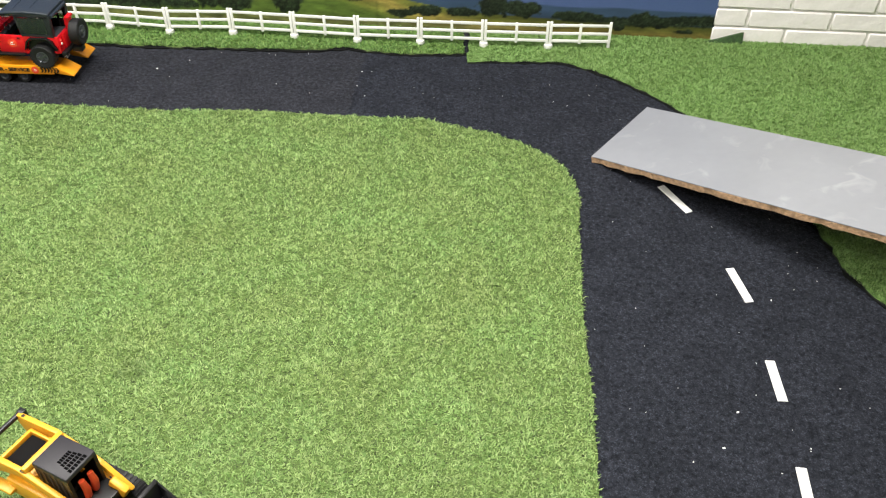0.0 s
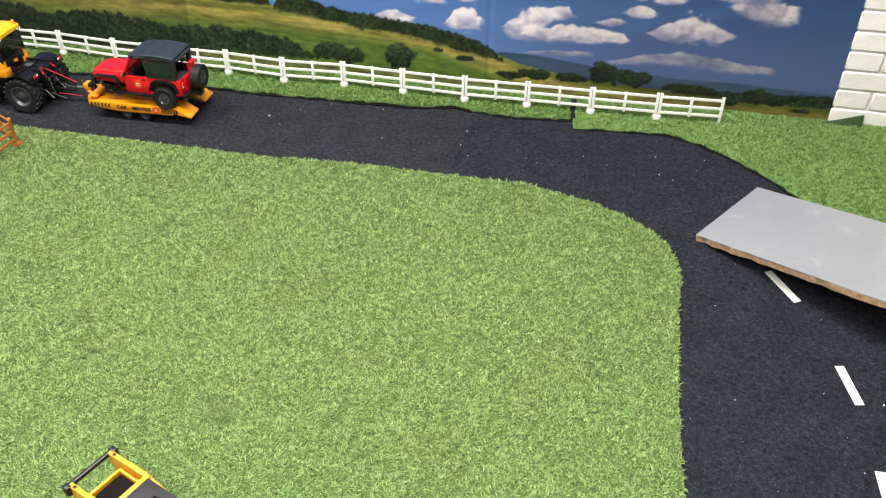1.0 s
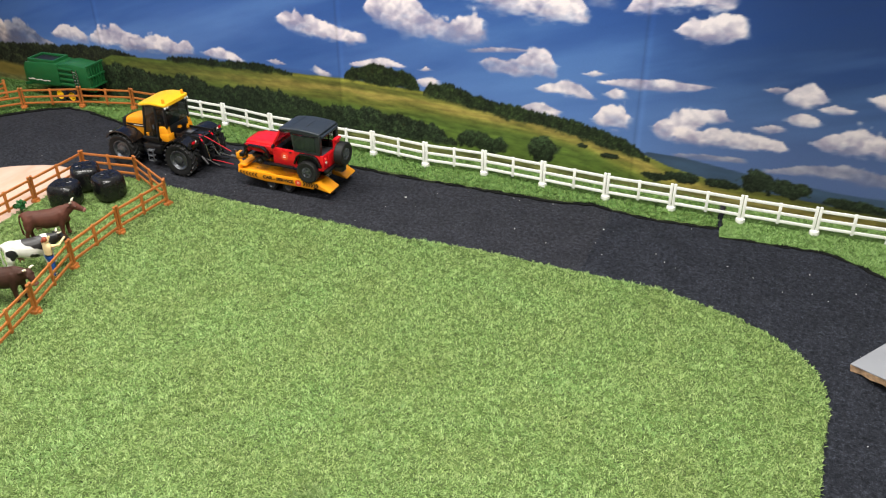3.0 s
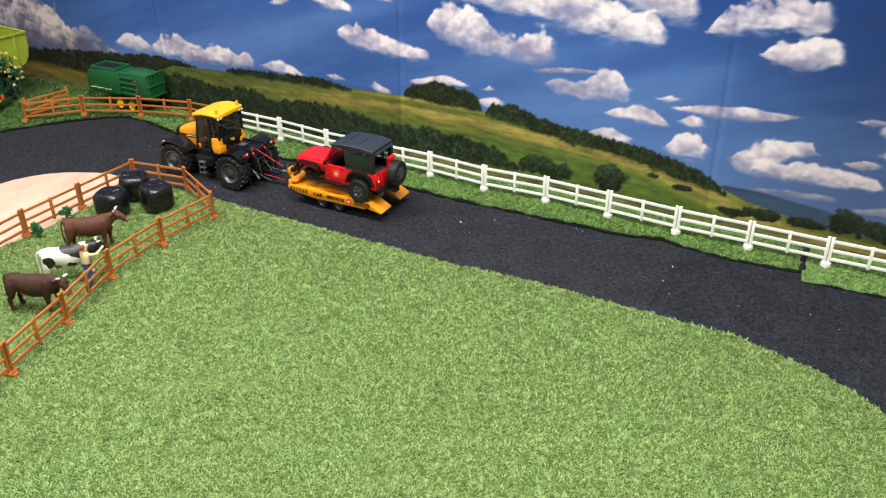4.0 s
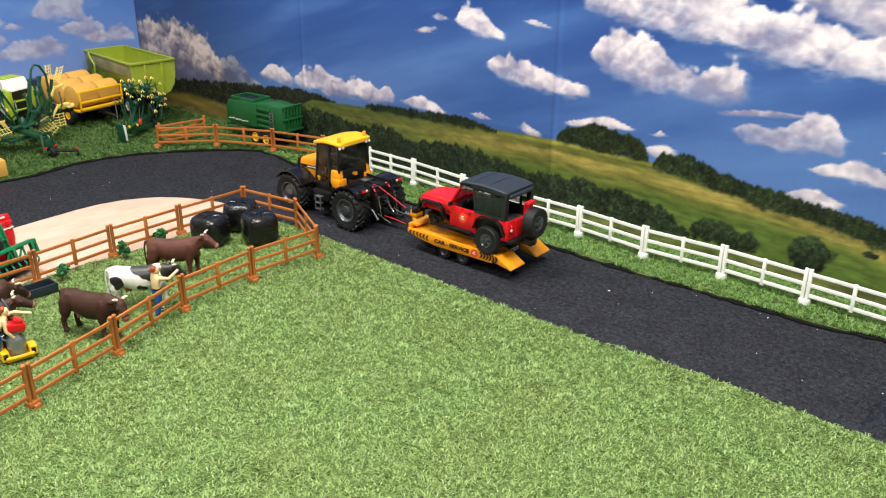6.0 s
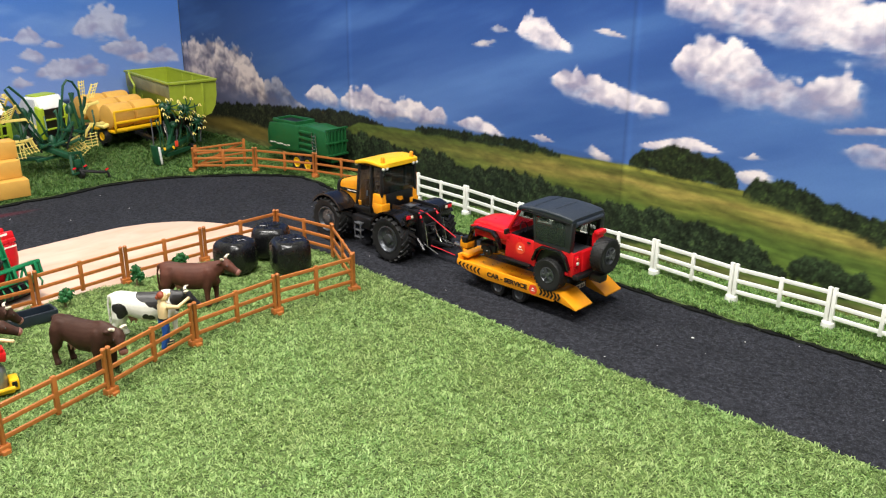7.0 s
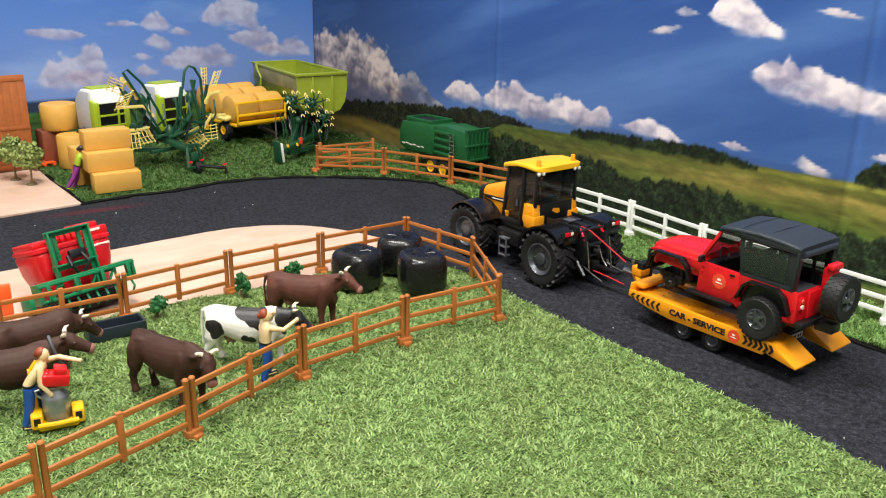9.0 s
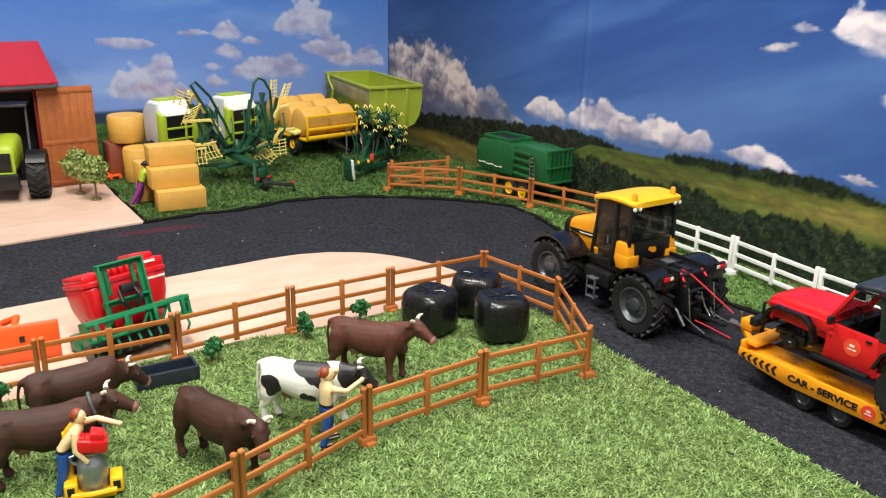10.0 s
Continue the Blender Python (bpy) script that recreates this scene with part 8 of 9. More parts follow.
def round_baler(x, y, z, turn, label):
    t = thing("round_baler", pose(x, y, z, 0, 0, turn), label, "baler", "white and lime balers")
    bm = B()
    prism(bm, [(-0.056, 0.040), (-0.060, 0.085), (-0.060, 0.122), (-0.040, 0.150), (0.012, 0.152), (0.031, 0.120), (0.030, 0.045), (0.010, 0.032), (-0.040, 0.032)], -0.043, 0.043, 0.003)
    part("bale_chamber", bm, M["white"], t, "white rounded baler body")
    for s in (1, -1):
        bm = B()
        prism(bm, [(-0.054, 0.036), (-0.059, 0.085), (-0.059, 0.120), (-0.039, 0.146), (0.010, 0.147), (0.012, 0.036)], s * 0.0435, s * 0.050, 0.003)
        part("side_cover", bm, M["baler_grey"], t, "pale grey side cover")
        bm = B()
        prism(bm, [(0.012, 0.030), (0.034, 0.030), (0.034, 0.120), (0.012, 0.128)], s * 0.034, s * 0.051, 0.002)
        part("front_pillar", bm, M["lime"], t, "lime green pillar")
        wheel(t, -0.020, s * 0.055, 0.026, 0.026, 0.022, 0.014, s, lugs=12, rim_mat="pale")
    bm = B()
    box(bm, (-0.016, 0, 0.1535), (0.044, 0.070, 0.004), 0.001)
    part("top_cover", bm, M["lime"], t)
    bm = B()
    for z in (0.058, 0.086):
        box(bm, (0.036, 0, z), (0.006, 0.070, 0.005), 0.001)
    box(bm, (0.036, 0.016, 0.072), (0.006, 0.005, 0.060), 0.001)
    part("front_frame", bm, M["lime"], t)
    bm = B()
    box(bm, (0.031, 0, 0.078), (0.004, 0.068, 0.078))
    box(bm, (0.055, 0, 0.034), (0.075, 0.014, 0.010), 0.002)
    part("inner_front", bm, M["black"], t)
    bm = B()
    box(bm, (-0.02, 0.0500, 0.098), (0.030, 0.0008, 0.010))
    part("side_bars", bm, M["logo"], t)


round_baler(-2.850, 1.930, 0.060, 10, "white and lime green toy round baler behind the rake")
round_baler(-2.855, 2.105, 0.060, 14, "white and lime green toy round baler beside the bale wagon")


def tine_comb(bm, p, d, up, n, ln):
    """A fan of spring tines from p along d."""
    d, up = Vector(d).normalized(), Vector(up).normalized()
    p = Vector(p)
    for k in range(n):
        a = p + up * (0.009 * (k - (n - 1) / 2))
        pipe(bm, [a, a + d * ln * 0.6, a + d * ln + up * 0.002], 0.0011, 5)
    beam(bm, p - up * 0.0045 * n, p + up * 0.0045 * n, 0.004, 0.004)
    for k in (0.55, 0.92):
        q = p + d * ln * k
        beam(bm, q - up * 0.0045 * n, q + up * 0.0045 * n, 0.0016, 0.0016)


def swather():
    t = thing("hay_rake", pose(-2.640, 2.055, 0.011), "dark green folded toy hay rake with pale yellow tines", "hay rake")
    g = M["deep_green"]
    bm = B()
    for s in (1, -1):
        beam(bm, (0.045, s * 0.020, 0.020), (0.030, s * 0.014, 0.074), 0.006, 0.006)
    beam(bm, (0.045, -0.022, 0.020), (0.045, 0.022, 0.020), 0.006, 0.006)
    beam(bm, (0.030, -0.017, 0.074), (0.030, 0.017, 0.074), 0.007, 0.007)
    box(bm, (0.038, 0, 0.045), (0.012, 0.020, 0.024), 0.002)
    part("headstock", bm, g, t, "dark green three-point frame")
    bm = B()
    beam(bm, (0.030, 0.0, 0.060), (-0.080, -0.110, 0.120), 0.022, 0.014, bevel=0.002)
    beam(bm, (-0.01, -0.045, 0.090), (-0.08, 0.02, 0.100), 0.018, 0.012, bevel=0.002)
    part("main_beam", bm, g, t)
    bm = B()
    lathe(bm, (0.04, 0.005, 0.016), [(0.006, -0.007), (0.016, -0.006), (0.016, 0.006), (0.006, 0.007)], "y", 18)
    part("support_wheel", bm, M["rubber"], t)
    bm = B()
    pipe(bm, [(0.045, 0.0, 0.026), (0.070, 0.035, 0.020), (0.085, 0.062, 0.017), (0.087, 0.064, 0.002)], 0.0045, 8)
    part("drawbar", bm, M["black"], t)
    for p in ((0.045, 0.018, 0.036), (0.045, -0.014, 0.034), (0.085, 0.060, 0.026)):
        bm = B()
        box(bm, p, (0.004, 0.011, 0.004), 0.001, (20, 0, 0))
        part("link_pin", bm, M["lamp_red"], t)
    # raised guard hoops
    for pts in (((-0.02, -0.060, 0.110), (-0.02, -0.100, 0.190), (-0.02, -0.140, 0.262), (-0.02, -0.128, 0.268), (-0.02, -0.095, 0.232), (-0.02, -0.062, 0.165), (-0.02, -0.045, 0.120)),
                ((-0.02, -0.008, 0.090), (-0.02, 0.004, 0.190), (-0.02, 0.018, 0.255), (-0.02, 0.030, 0.268), (-0.02, 0.045, 0.262), (-0.02, 0.060, 0.235), (-0.02, 0.064, 0.130), (-0.02, 0.052, 0.085))):
        bm = B()
        pipe(bm, pts, 0.0034, 8)
        part("guard_hoop", bm, g, t)
    for (y0, z0, y1, z1) in ((-0.050, 0.090, -0.135, 0.215), (0.010, 0.080, 0.050, 0.230), (-0.075, 0.100, -0.108, 0.205), (0.030, 0.110, -0.01, 0.185), (0.05, 0.09, 0.085, 0.215)):
        bm = B()
        beam(bm, (-0.035, y0, z0), (-0.035, y1, z1), 0.008, 0.007, bevel=0.001)
        part("rotor_arm", bm, g, t)
    for k in range(7):
        bm = B()
        y = -0.13 + 0.035 * k
        pipe(bm, [(-0.028, y, 0.10 + 0.012 * (k % 3)), (-0.012, y + 0.012, 0.14), (-0.030, y + 0.018, 0.175 + 0.015 * (k % 2))], 0.0024, 6)
        part("strut", bm, g, t)
    for k in range(3):
        bm = B()
        beam(bm, (-0.03, -0.08 + 0.04 * k, 0.085), (0.0, -0.05 + 0.045 * k, 0.105), 0.022, 0.006, bevel=0.001)
        part("cover_plate", bm, g, t)
    for c in ((-0.036, -0.095, 0.190), (-0.036, 0.035, 0.185), (-0.030, -0.03, 0.105)):
        bm = B()
        lathe(bm, c, [(0.004, -0.014), (0.011, -0.012), (0.012, 0.004), (0.008, 0.010), (0.003, 0.016)], "z", 16)
        part("gearbox", bm, g, t)
    for a, b, w in (((-0.030, -0.120, 0.085), (-0.028, -0.075, 0.205), 0.008), ((-0.022, -0.040, 0.075), (-0.022, 0.035, 0.150), 0.009), ((-0.022, 0.058, 0.090), (-0.026, 0.036, 0.232), 0.008), ((-0.030, -0.020, 0.070), (-0.034, 0.012, 0.215), 0.007),
                    ((-0.040, -0.150, 0.070), (-0.030, -0.060, 0.060), 0.012), ((-0.012, -0.090, 0.060), (-0.020, -0.020, 0.062), 0.010), ((-0.034, -0.100, 0.110), (-0.034, -0.150, 0.235), 0.006), ((-0.020, -0.010, 0.135), (-0.020, 0.060, 0.118), 0.010)):
        bm = B()
        beam(bm, a, b, w, w * 0.8, bevel=0.001)
        part("folding_link", bm, g, t)
    for a, b in (((-0.014, -0.070, 0.080), (-0.018, -0.100, 0.150)), ((-0.012, 0.000, 0.080), (-0.016, 0.030, 0.140))):
        bm = B()
        rod(bm, a, b, 0.0030, n=8)
        part("hydraulic_ram", bm, M["black"], t)
    for p, d, up in (((-0.03, -0.140, 0.222), (0, -0.7, 0.3), (0.5, 0.1, 0.7)), ((-0.02, -0.128, 0.200), (0.1, -0.7, -0.25), (0.5, 0.2, 0.8)), ((-0.02, -0.110, 0.120), (0.2, 0.25, -0.8), (0.3, 1, 0.2)), ((-0.02, -0.135, 0.110), (0.3, -0.1, -0.8), (0.4, 1, 0.1)), ((-0.03, 0.060, 0.090), (0.35, 0.9, 0.05), (0.1, -0.1, 1)),
                     ((-0.03, 0.028, 0.082), (0.3, 0.5, -0.5), (0.1, 0.6, 0.5)), ((-0.03, 0.030, 0.100), (0.3, 0.2, -0.5), (0.1, 0.7, 0.3)),
                     ((-0.03, 0.068, 0.238), (0.5, 0.25, 0.1), (0, 0.06, 1)), ((-0.03, 0.098, 0.228), (0.4, 0.5, 0.15), (0, 0.45, 1))):
        bm = B()
        tine_comb(bm, p, d, up, 5, 0.040 if p[2] < 0.225 or p[1] < 0 else 0.018)
        part("tine_comb", bm, M["tedder_yellow"], t, "pale yellow spring tines")
    for p, q, e in (((-0.02, -0.160, 0.178), (-0.02, -0.095, 0.176), (-0.02, -0.076, 0.152)), ((-0.02, -0.150, 0.120), (-0.02, -0.095, 0.118), (-0.02, -0.080, 0.096)), ((-0.02, 0.068, 0.172), (-0.02, 0.082, 0.192), (-0.02, 0.112, 0.196)),
                    ((-0.02, 0.060, 0.108), (-0.02, 0.084, 0.136), (-0.02, 0.120, 0.134)), ((-0.03, -0.140, 0.245), (-0.03, -0.122, 0.226), (-0.03, -0.108, 0.196))):
        bm = B()
        for a, b in ((p, q), (q, e)):
            beam(bm, a, b, 0.004, 0.0075, bevel=0.001)
        for c in (p, q, e):
            lathe(bm, c, [(0.0018, -0.0026), (0.0050, -0.0024), (0.0050, 0.0024), (0.0018, 0.0026)], "x", 14)
        part("tine_bracket", bm, M["tedder_yellow"], t, "pale yellow knuckle bracket")


swather()


def bale_wagon():
    t = thing("bale_wagon", pose(-2.735, 2.315, 0.0605, 0, 0, 4), "yellow toy bale wagon loaded with round straw bales", "wagon")
    w = 0.082
    bm = B()
    box(bm, (-0.075, 0, 0.040), (0.190, 2 * w, 0.008), 0.002)
    part("platform", bm, M["yellow"], t)
    bm = B()
    box(bm, (0.024, 0, 0.046), (0.006, 2 * w, 0.010), 0.002)
    box(bm, (0.024, 0, 0.068), (0.005, 2 * w, 0.008), 0.002)
    box(bm, (0.024, 0, 0.102), (0.005, 2 * w, 0.007), 0.002)
    for y in (-w + 0.003, w - 0.003):
        box(bm, (0.024, y, 0.073), (0.006, 0.006, 0.064), 0.002)
    part("front_rack", bm, M["yellow"], t)
    bm = B()
    box(bm, (-0.075, 0, 0.030), (0.20, 0.03, 0.012), 0.002)
    beam(bm, (0.01, 0, 0.028), (0.085, 0.010, 0.012), 0.012, 0.008)
    rod(bm, (0.03, 0.02, 0.0), (0.03, 0.02, 0.028), 0.004)
    part("chassis", bm, M["black"], t)
    for x in (-0.030, -0.120):
        for s in (1, -1):
            wheel(t, x, s * (w + 0.004), 0.024, 0.024, 0.020, 0.012, s, lugs=12, rim_mat="yellow")
    bm = B()
    box(bm, (-0.03, -w - 0.006, 0.058), (0.05, 0.028, 0.010), 0.004, (14, 0, 0))
    part("mudguard", bm, M["tedder_yellow"], t)


bale_wagon()
k = 0
for dx, zz in ((-0.020, 0.1055), (-0.090, 0.1055), (-0.158, 0.1055)):
    for dy in (-0.042, 0.042):
        tb = thing("round_bale", pose(-2.735, 2.315, 0.0605, 0, 0, 4) @ pose(dx, dy, 0.0445 + 0.038 + (0.012 if dx < -0.1 else 0.006 if dx < -0.05 else 0)), "golden round straw bale lying on the yellow wagon", "straw bale", "bales on the wagon")
        bm = B()
        lathe(bm, (0, 0, 0), [(0.030, -0.0395), (0.0365, -0.037), (0.038, -0.03), (0.038, 0.03), (0.0365, 0.037), (0.030, 0.0395)], "y", 30)
        part("straw_roll", bm, M["straw"], tb)


def tipper():
    t = thing("tipping_trailer", pose(-2.809, 2.497, 0.050, 0, 0, -8.5), "lime green toy tipping trailer in the corner of the backdrop", "trailer")
    lx, wy = 0.178, 0.078
    sec = [(1.0, 0.185), (0.99, 0.140), (0.90, 0.105), (0.70, 0.082), (0.35, 0.072)]
    sec = sec + [(-a, b) for a, b in reversed(sec)]
    inner = [(a * (1 - 0.05 / 0.9), b + (0.004 if b < 0.18 else 0.0)) for a, b in sec]

    def hoop(bm, x, prof, k=1.0):
        return [bm.verts.new((x, a * wy * k, b)) for a, b in prof]

    bm = B()
    o = [hoop(bm, x, sec, k) for x, k in ((-lx, 0.94), (-lx * 0.3, 0.98), (lx, 1.0))]
    n = [hoop(bm, x, inner, k) for x, k in ((-lx + 0.004, 0.94), (-lx * 0.3, 0.98), (lx - 0.004, 1.0))]
    for a, b in list(zip(o, o[1:])) + list(zip(n, n[1:])):
        for i in range(len(sec) - 1):
            bm.faces.new((a[i], a[i + 1], b[i + 1], b[i]))
    for q in (o[0], o[-1], n[0], n[-1]):
        bm.faces.new(q)
    for i in (0, -1):
        for k in range(2):
            bm.faces.new((o[k][i], o[k + 1][i], n[k + 1][i], n[k][i]))
    bm.faces.new((o[0][0], n[0][0], n[0][-1], o[0][-1]))
    bm.faces.new((o[-1][0], o[-1][-1], n[-1][-1], n[-1][0]))
    part("tub", bm, M["olive"], t, "open lime green tub with rounded floor", 30)
    for k in range(4):
        for s in (1, -1):
            bm = B()
            box(bm, (-lx + 0.045 + 0.076 * k, s * (wy * 0.925), 0.146), (0.006, 0.003, 0.070), 0.0008)
            part("inner_rib", bm, M["olive"], t)
    bm = B()
    for s in (1, -1):
        beam(bm, (-lx, s * wy * 0.95, 0.186), (lx, s * wy, 0.186), 0.009, 0.006, bevel=0.001)
    beam(bm, (lx, -wy, 0.186), (lx, wy, 0.186), 0.010, 0.008, bevel=0.001)
    beam(bm, (-lx, -wy * 0.94, 0.186), (-lx, wy * 0.94, 0.186), 0.008, 0.006, bevel=0.001)
    part("rim_rail", bm, M["olive"], t)
    # thin sheet on one side only, duller and darker than the tub
    bm = B()
    prism(bm, [(-lx + 0.020, 0.178), (lx - 0.004, 0.178), (lx - 0.004, 0.142), (-lx + 0.020, 0.142)], -wy * 1.012, -wy * 0.985, 0.0006)
    part("side_sheet", bm, mat("grey_brown_side_panel", (124, 122, 84), 0.6, var=0.25, scale=30), t, "dull grey-brown side sheet")
    for y in (-0.030, 0.030):
        bm = B()
        box(bm, (lx + 0.002, y, 0.130), (0.005, 0.006, 0.100), 0.001)
        part("tail_rib", bm, M["olive"], t)
    bm = B()
    pipe(bm, [(-lx + 0.05, -wy - 0.003, 0.186), (-lx + 0.07, -wy - 0.006, 0.170), (-lx + 0.09, -wy - 0.004, 0.150), (-lx + 0.085, -wy - 0.004, 0.120)], 0.0035, 8)
    part("ram_hose", bm, M["olive"], t)
    bm = B()
    box(bm, (0.02, 0, 0.055), (0.22, 0.04, 0.022), 0.003)
    beam(bm, (-0.10, 0, 0.05), (-0.135, 0, 0.03), 0.02, 0.012)
    part("chassis", bm, M["black"], t)
    for x in (0.0, 0.07):
        for s in (1, -1):
            wheel(t, x, s * 0.046, 0.028, 0.028, 0.022, 0.015, s, lugs=12, rim_mat="pale")


tipper()


def star_tedder():
    t = thing("rotary_tedder", pose(-2.640, 2.400, 0.016, 0, 0, 0), "dark green folded toy tedder with pale yellow tine tips", "tedder")
    g = M["deep_green"]
    rnd = random.Random(17)
    bm = B()
    beam(bm, (0.070, -0.108, 0.030), (-0.02, 0.075, 0.050), 0.016, 0.014, bevel=0.002)
    beam(bm, (0.060, -0.080, 0.020), (0.02, 0.03, 0.020), 0.010, 0.010)
    part("main_beam", bm, g, t, "dark green frame beam")
    bm = B()
    box(bm, (0.074, -0.112, 0.028), (0.022, 0.007, 0.054), 0.003, (6, 0, 12))
    part("end_plate", bm, M["white"], t)
    bm = B()
    box(bm, (0.071, -0.120, 0.030), (0.026, 0.007, 0.060), 0.003, (6, 0, 12))
    part("side_guard", bm, g, t)
    for y in (-0.075, -0.045):
        bm = B()
        box(bm, (0.066, y - 0.01, 0.042), (0.006, 0.018, 0.006), 0.001, (0, 0, 64))
        part("marker", bm, M["yellow"], t)
    bm = B()
    for p in ((0.022, -0.050, 0.160), (0.006, 0.024, 0.146), (0.006, 0.06, 0.105), (0.02, -0.02, 0.10)):
        blob(bm, p, (0.012, 0.014, 0.012))
    for p, q in (((0.02, -0.03, 0.045), (0.022, -0.050, 0.160)), ((0.01, 0.0, 0.05), (0.006, 0.024, 0.146)), ((0.0, 0.04, 0.05), (0.006, 0.06, 0.105)), ((0.03, -0.05, 0.04), (0.02, -0.02, 0.10))):
        beam(bm, p, q, 0.010, 0.008)
    part("folding_frame", bm, g, t)
    for hub in ((0.030, -0.042, 0.157), (0.014, 0.030, 0.142), (0.014, 0.066, 0.100)):
        for k in range(9):
            a = 2 * math.pi * k / 9 + hub[1] * 9
            d = Vector((rnd.uniform(0.1, 0.5), math.cos(a), math.sin(a))) * rnd.uniform(0.018, 0.044)
            e = Vector(hub) + d
            bm = B()
            pipe(bm, [hub, Vector(hub) + d * 0.55 + Vector((0.010, 0, 0)), e], [0.0028, 0.0020, 0.0015], 6)
            part("rotor_arm", bm, g, t)
            bm = B()
            box(bm, e, (0.0050, 0.0055, 0.0030), 0.0008, (rnd.uniform(0, 90), 0, rnd.uniform(0, 90)))
            for q in (-0.004, 0.004):
                pipe(bm, [e + Vector((0, q * 0.7, 0)), e + Vector((0.004, q * 1.2, -0.006))], 0.0014, 5)
            part("tine_tip", bm, M["tedder_yellow"], t)
        bm = B()
        lathe(bm, hub, [(0.003, -0.004), (0.011, -0.002), (0.014, 0.003), (0.009, 0.010), (0.004, 0.013)], "x", 18)
        part("rotor_disc", bm, g, t)
    for k in range(13):
        y = -0.085 + 0.0135 * k
        bm = B()
        pipe(bm, [(0.005, y, 0.125 - 0.004 * k), (0.018, y + 0.010 * rnd.uniform(-1, 1), 0.080), (0.020, y + 0.02 * rnd.uniform(-1, 1), 0.034)], [0.0015, 0.0020, 0.0015], 6)
        part("stay", bm, g if k % 3 else M["grey"], t)
    bm = B()
    for k in range(9):
        a = rnd.uniform(0, 6.28)
        c = Vector((0.005, -0.03 + 0.012 * k, 0.07 + 0.004 * k))
        pipe(bm, [c, c + Vector((0.02, 0.02 * math.cos(a), 0.03)), c + Vector((0.01, 0.03 * math.cos(a), 0.06 * math.sin(a)))], 0.0016, 5)
    part("hydraulic_hose", bm, M["black"], t)
    bm = B()
    box(bm, (0.085, -0.055, 0.056), (0.004, 0.010, 0.018), 0.001)
    part("warning_board", bm, M["logo"], t)
    for s in (-0.05, 0.05):
        bm = B()
        lathe(bm, (0.0, s, 0.014), [(0.005, -0.006), (0.014, -0.005), (0.014, 0.005), (0.005, 0.006)], "y", 16)
        part("support_wheel", bm, M["rubber"], t)


star_tedder()


def forage_wagon():
    t = thing("forage_wagon", pose(-2.235, 2.582, 0.010, 0, 0, -3) @ Matrix.Scale(0.94, 4), "dark green toy forage wagon with yellow wheels behind the brown fence", "wagon")
    g = M["green"]
    w = 0.042
    bm = B()
    prism(bm, [(-0.150, 0.062), (-0.150, 0.105), (-0.138, 0.132), (-0.060, 0.140), (0.015, 0.140), (0.012, 0.058), (-0.12, 0.052)], -w, w, 0.003)
    hull = part("hopper", bm, g, t, "dark green wagon body")
    bm = B()
    for s in (1, -1):
        beam(bm, (-0.120, s * (w - 0.008), 0.1415), (-0.005, s * (w - 0.008), 0.1450), 0.008, 0.010, bevel=0.001)
    beam(bm, (-0.122, -w + 0.006, 0.1415), (-0.122, w - 0.006, 0.1415), 0.008, 0.010)
    beam(bm, (-0.005, -w + 0.006, 0.145), (-0.005, w - 0.006, 0.145), 0.008, 0.010)
    part("top_rail", bm, g, hull)
    # black plate stands in for the shaded hollow between the top rails
    bm = B()
    box(bm, (-0.062, 0, 0.1408), (0.10, 2 * w - 0.026, 0.002))
    part("open_top", bm, M["black"], hull)
    bm = B()
    prism(bm, [(0.012, 0.056), (0.012, 0.138), (0.055, 0.146), (0.142, 0.140), (0.150, 0.064), (0.10, 0.052)], -w * 0.9, w * 0.9, 0.003)
    part("rear_body", bm, g, t)
    for k in range(4):
        bm = B()
        box(bm, (0.050, -w * 0.9 - 0.003, 0.068 + 0.019 * k), (0.066, 0.008, 0.009), 0.002)
        part("side_slat", bm, g, t)
    for k in range(6):
        bm = B()
        box(bm, (0.149, -w * 0.8 + 2 * w * 0.8 * k / 5, 0.105), (0.006, 0.005, 0.085), 0.001)
        part("tail_bar", bm, g, t)
    for z in (0.066, 0.104, 0.146):
        bm = B()
        box(bm, (0.150, 0, z), (0.008, 2 * w, 0.006), 0.001)
        part("tail_rail", bm, g, t)
    bm = B()
    for s in (0.088, 0.106):
        rod(bm, (s, -w - 0.003, 0.052), (s - 0.004, -w - 0.003, 0.130), 0.0013, n=6)
    for k in range(7):
        rod(bm, (0.087, -w - 0.003, 0.060 + 0.010 * k), (0.106, -w - 0.003, 0.060 + 0.010 * k), 0.0010, n=6)
    part("ladder", bm, M["steel"], t)
    bm = B()
    for k in range(6):
        box(bm, (-0.130 + 0.018 * k, -w - 0.0003, 0.070 + (0.002 if k % 2 else 0)), (0.014, 0.0008, 0.003))
    part("side_bars", bm, M["pale"], hull)
    bm = B()
    box(bm, (0, 0, 0.046), (0.28, 0.03, 0.014), 0.002)
    beam(bm, (-0.13, 0, 0.045), (-0.20, -0.0, 0.030), 0.012, 0.010)
    part("chassis", bm, g, t)
    for x in (0.0, 0.055):
        for s in (1, -1):
            wheel(t, x, s * 0.034, 0.024, 0.024, 0.020, 0.0155, s, lugs=12, rim_mat="yellow")


forage_wagon()


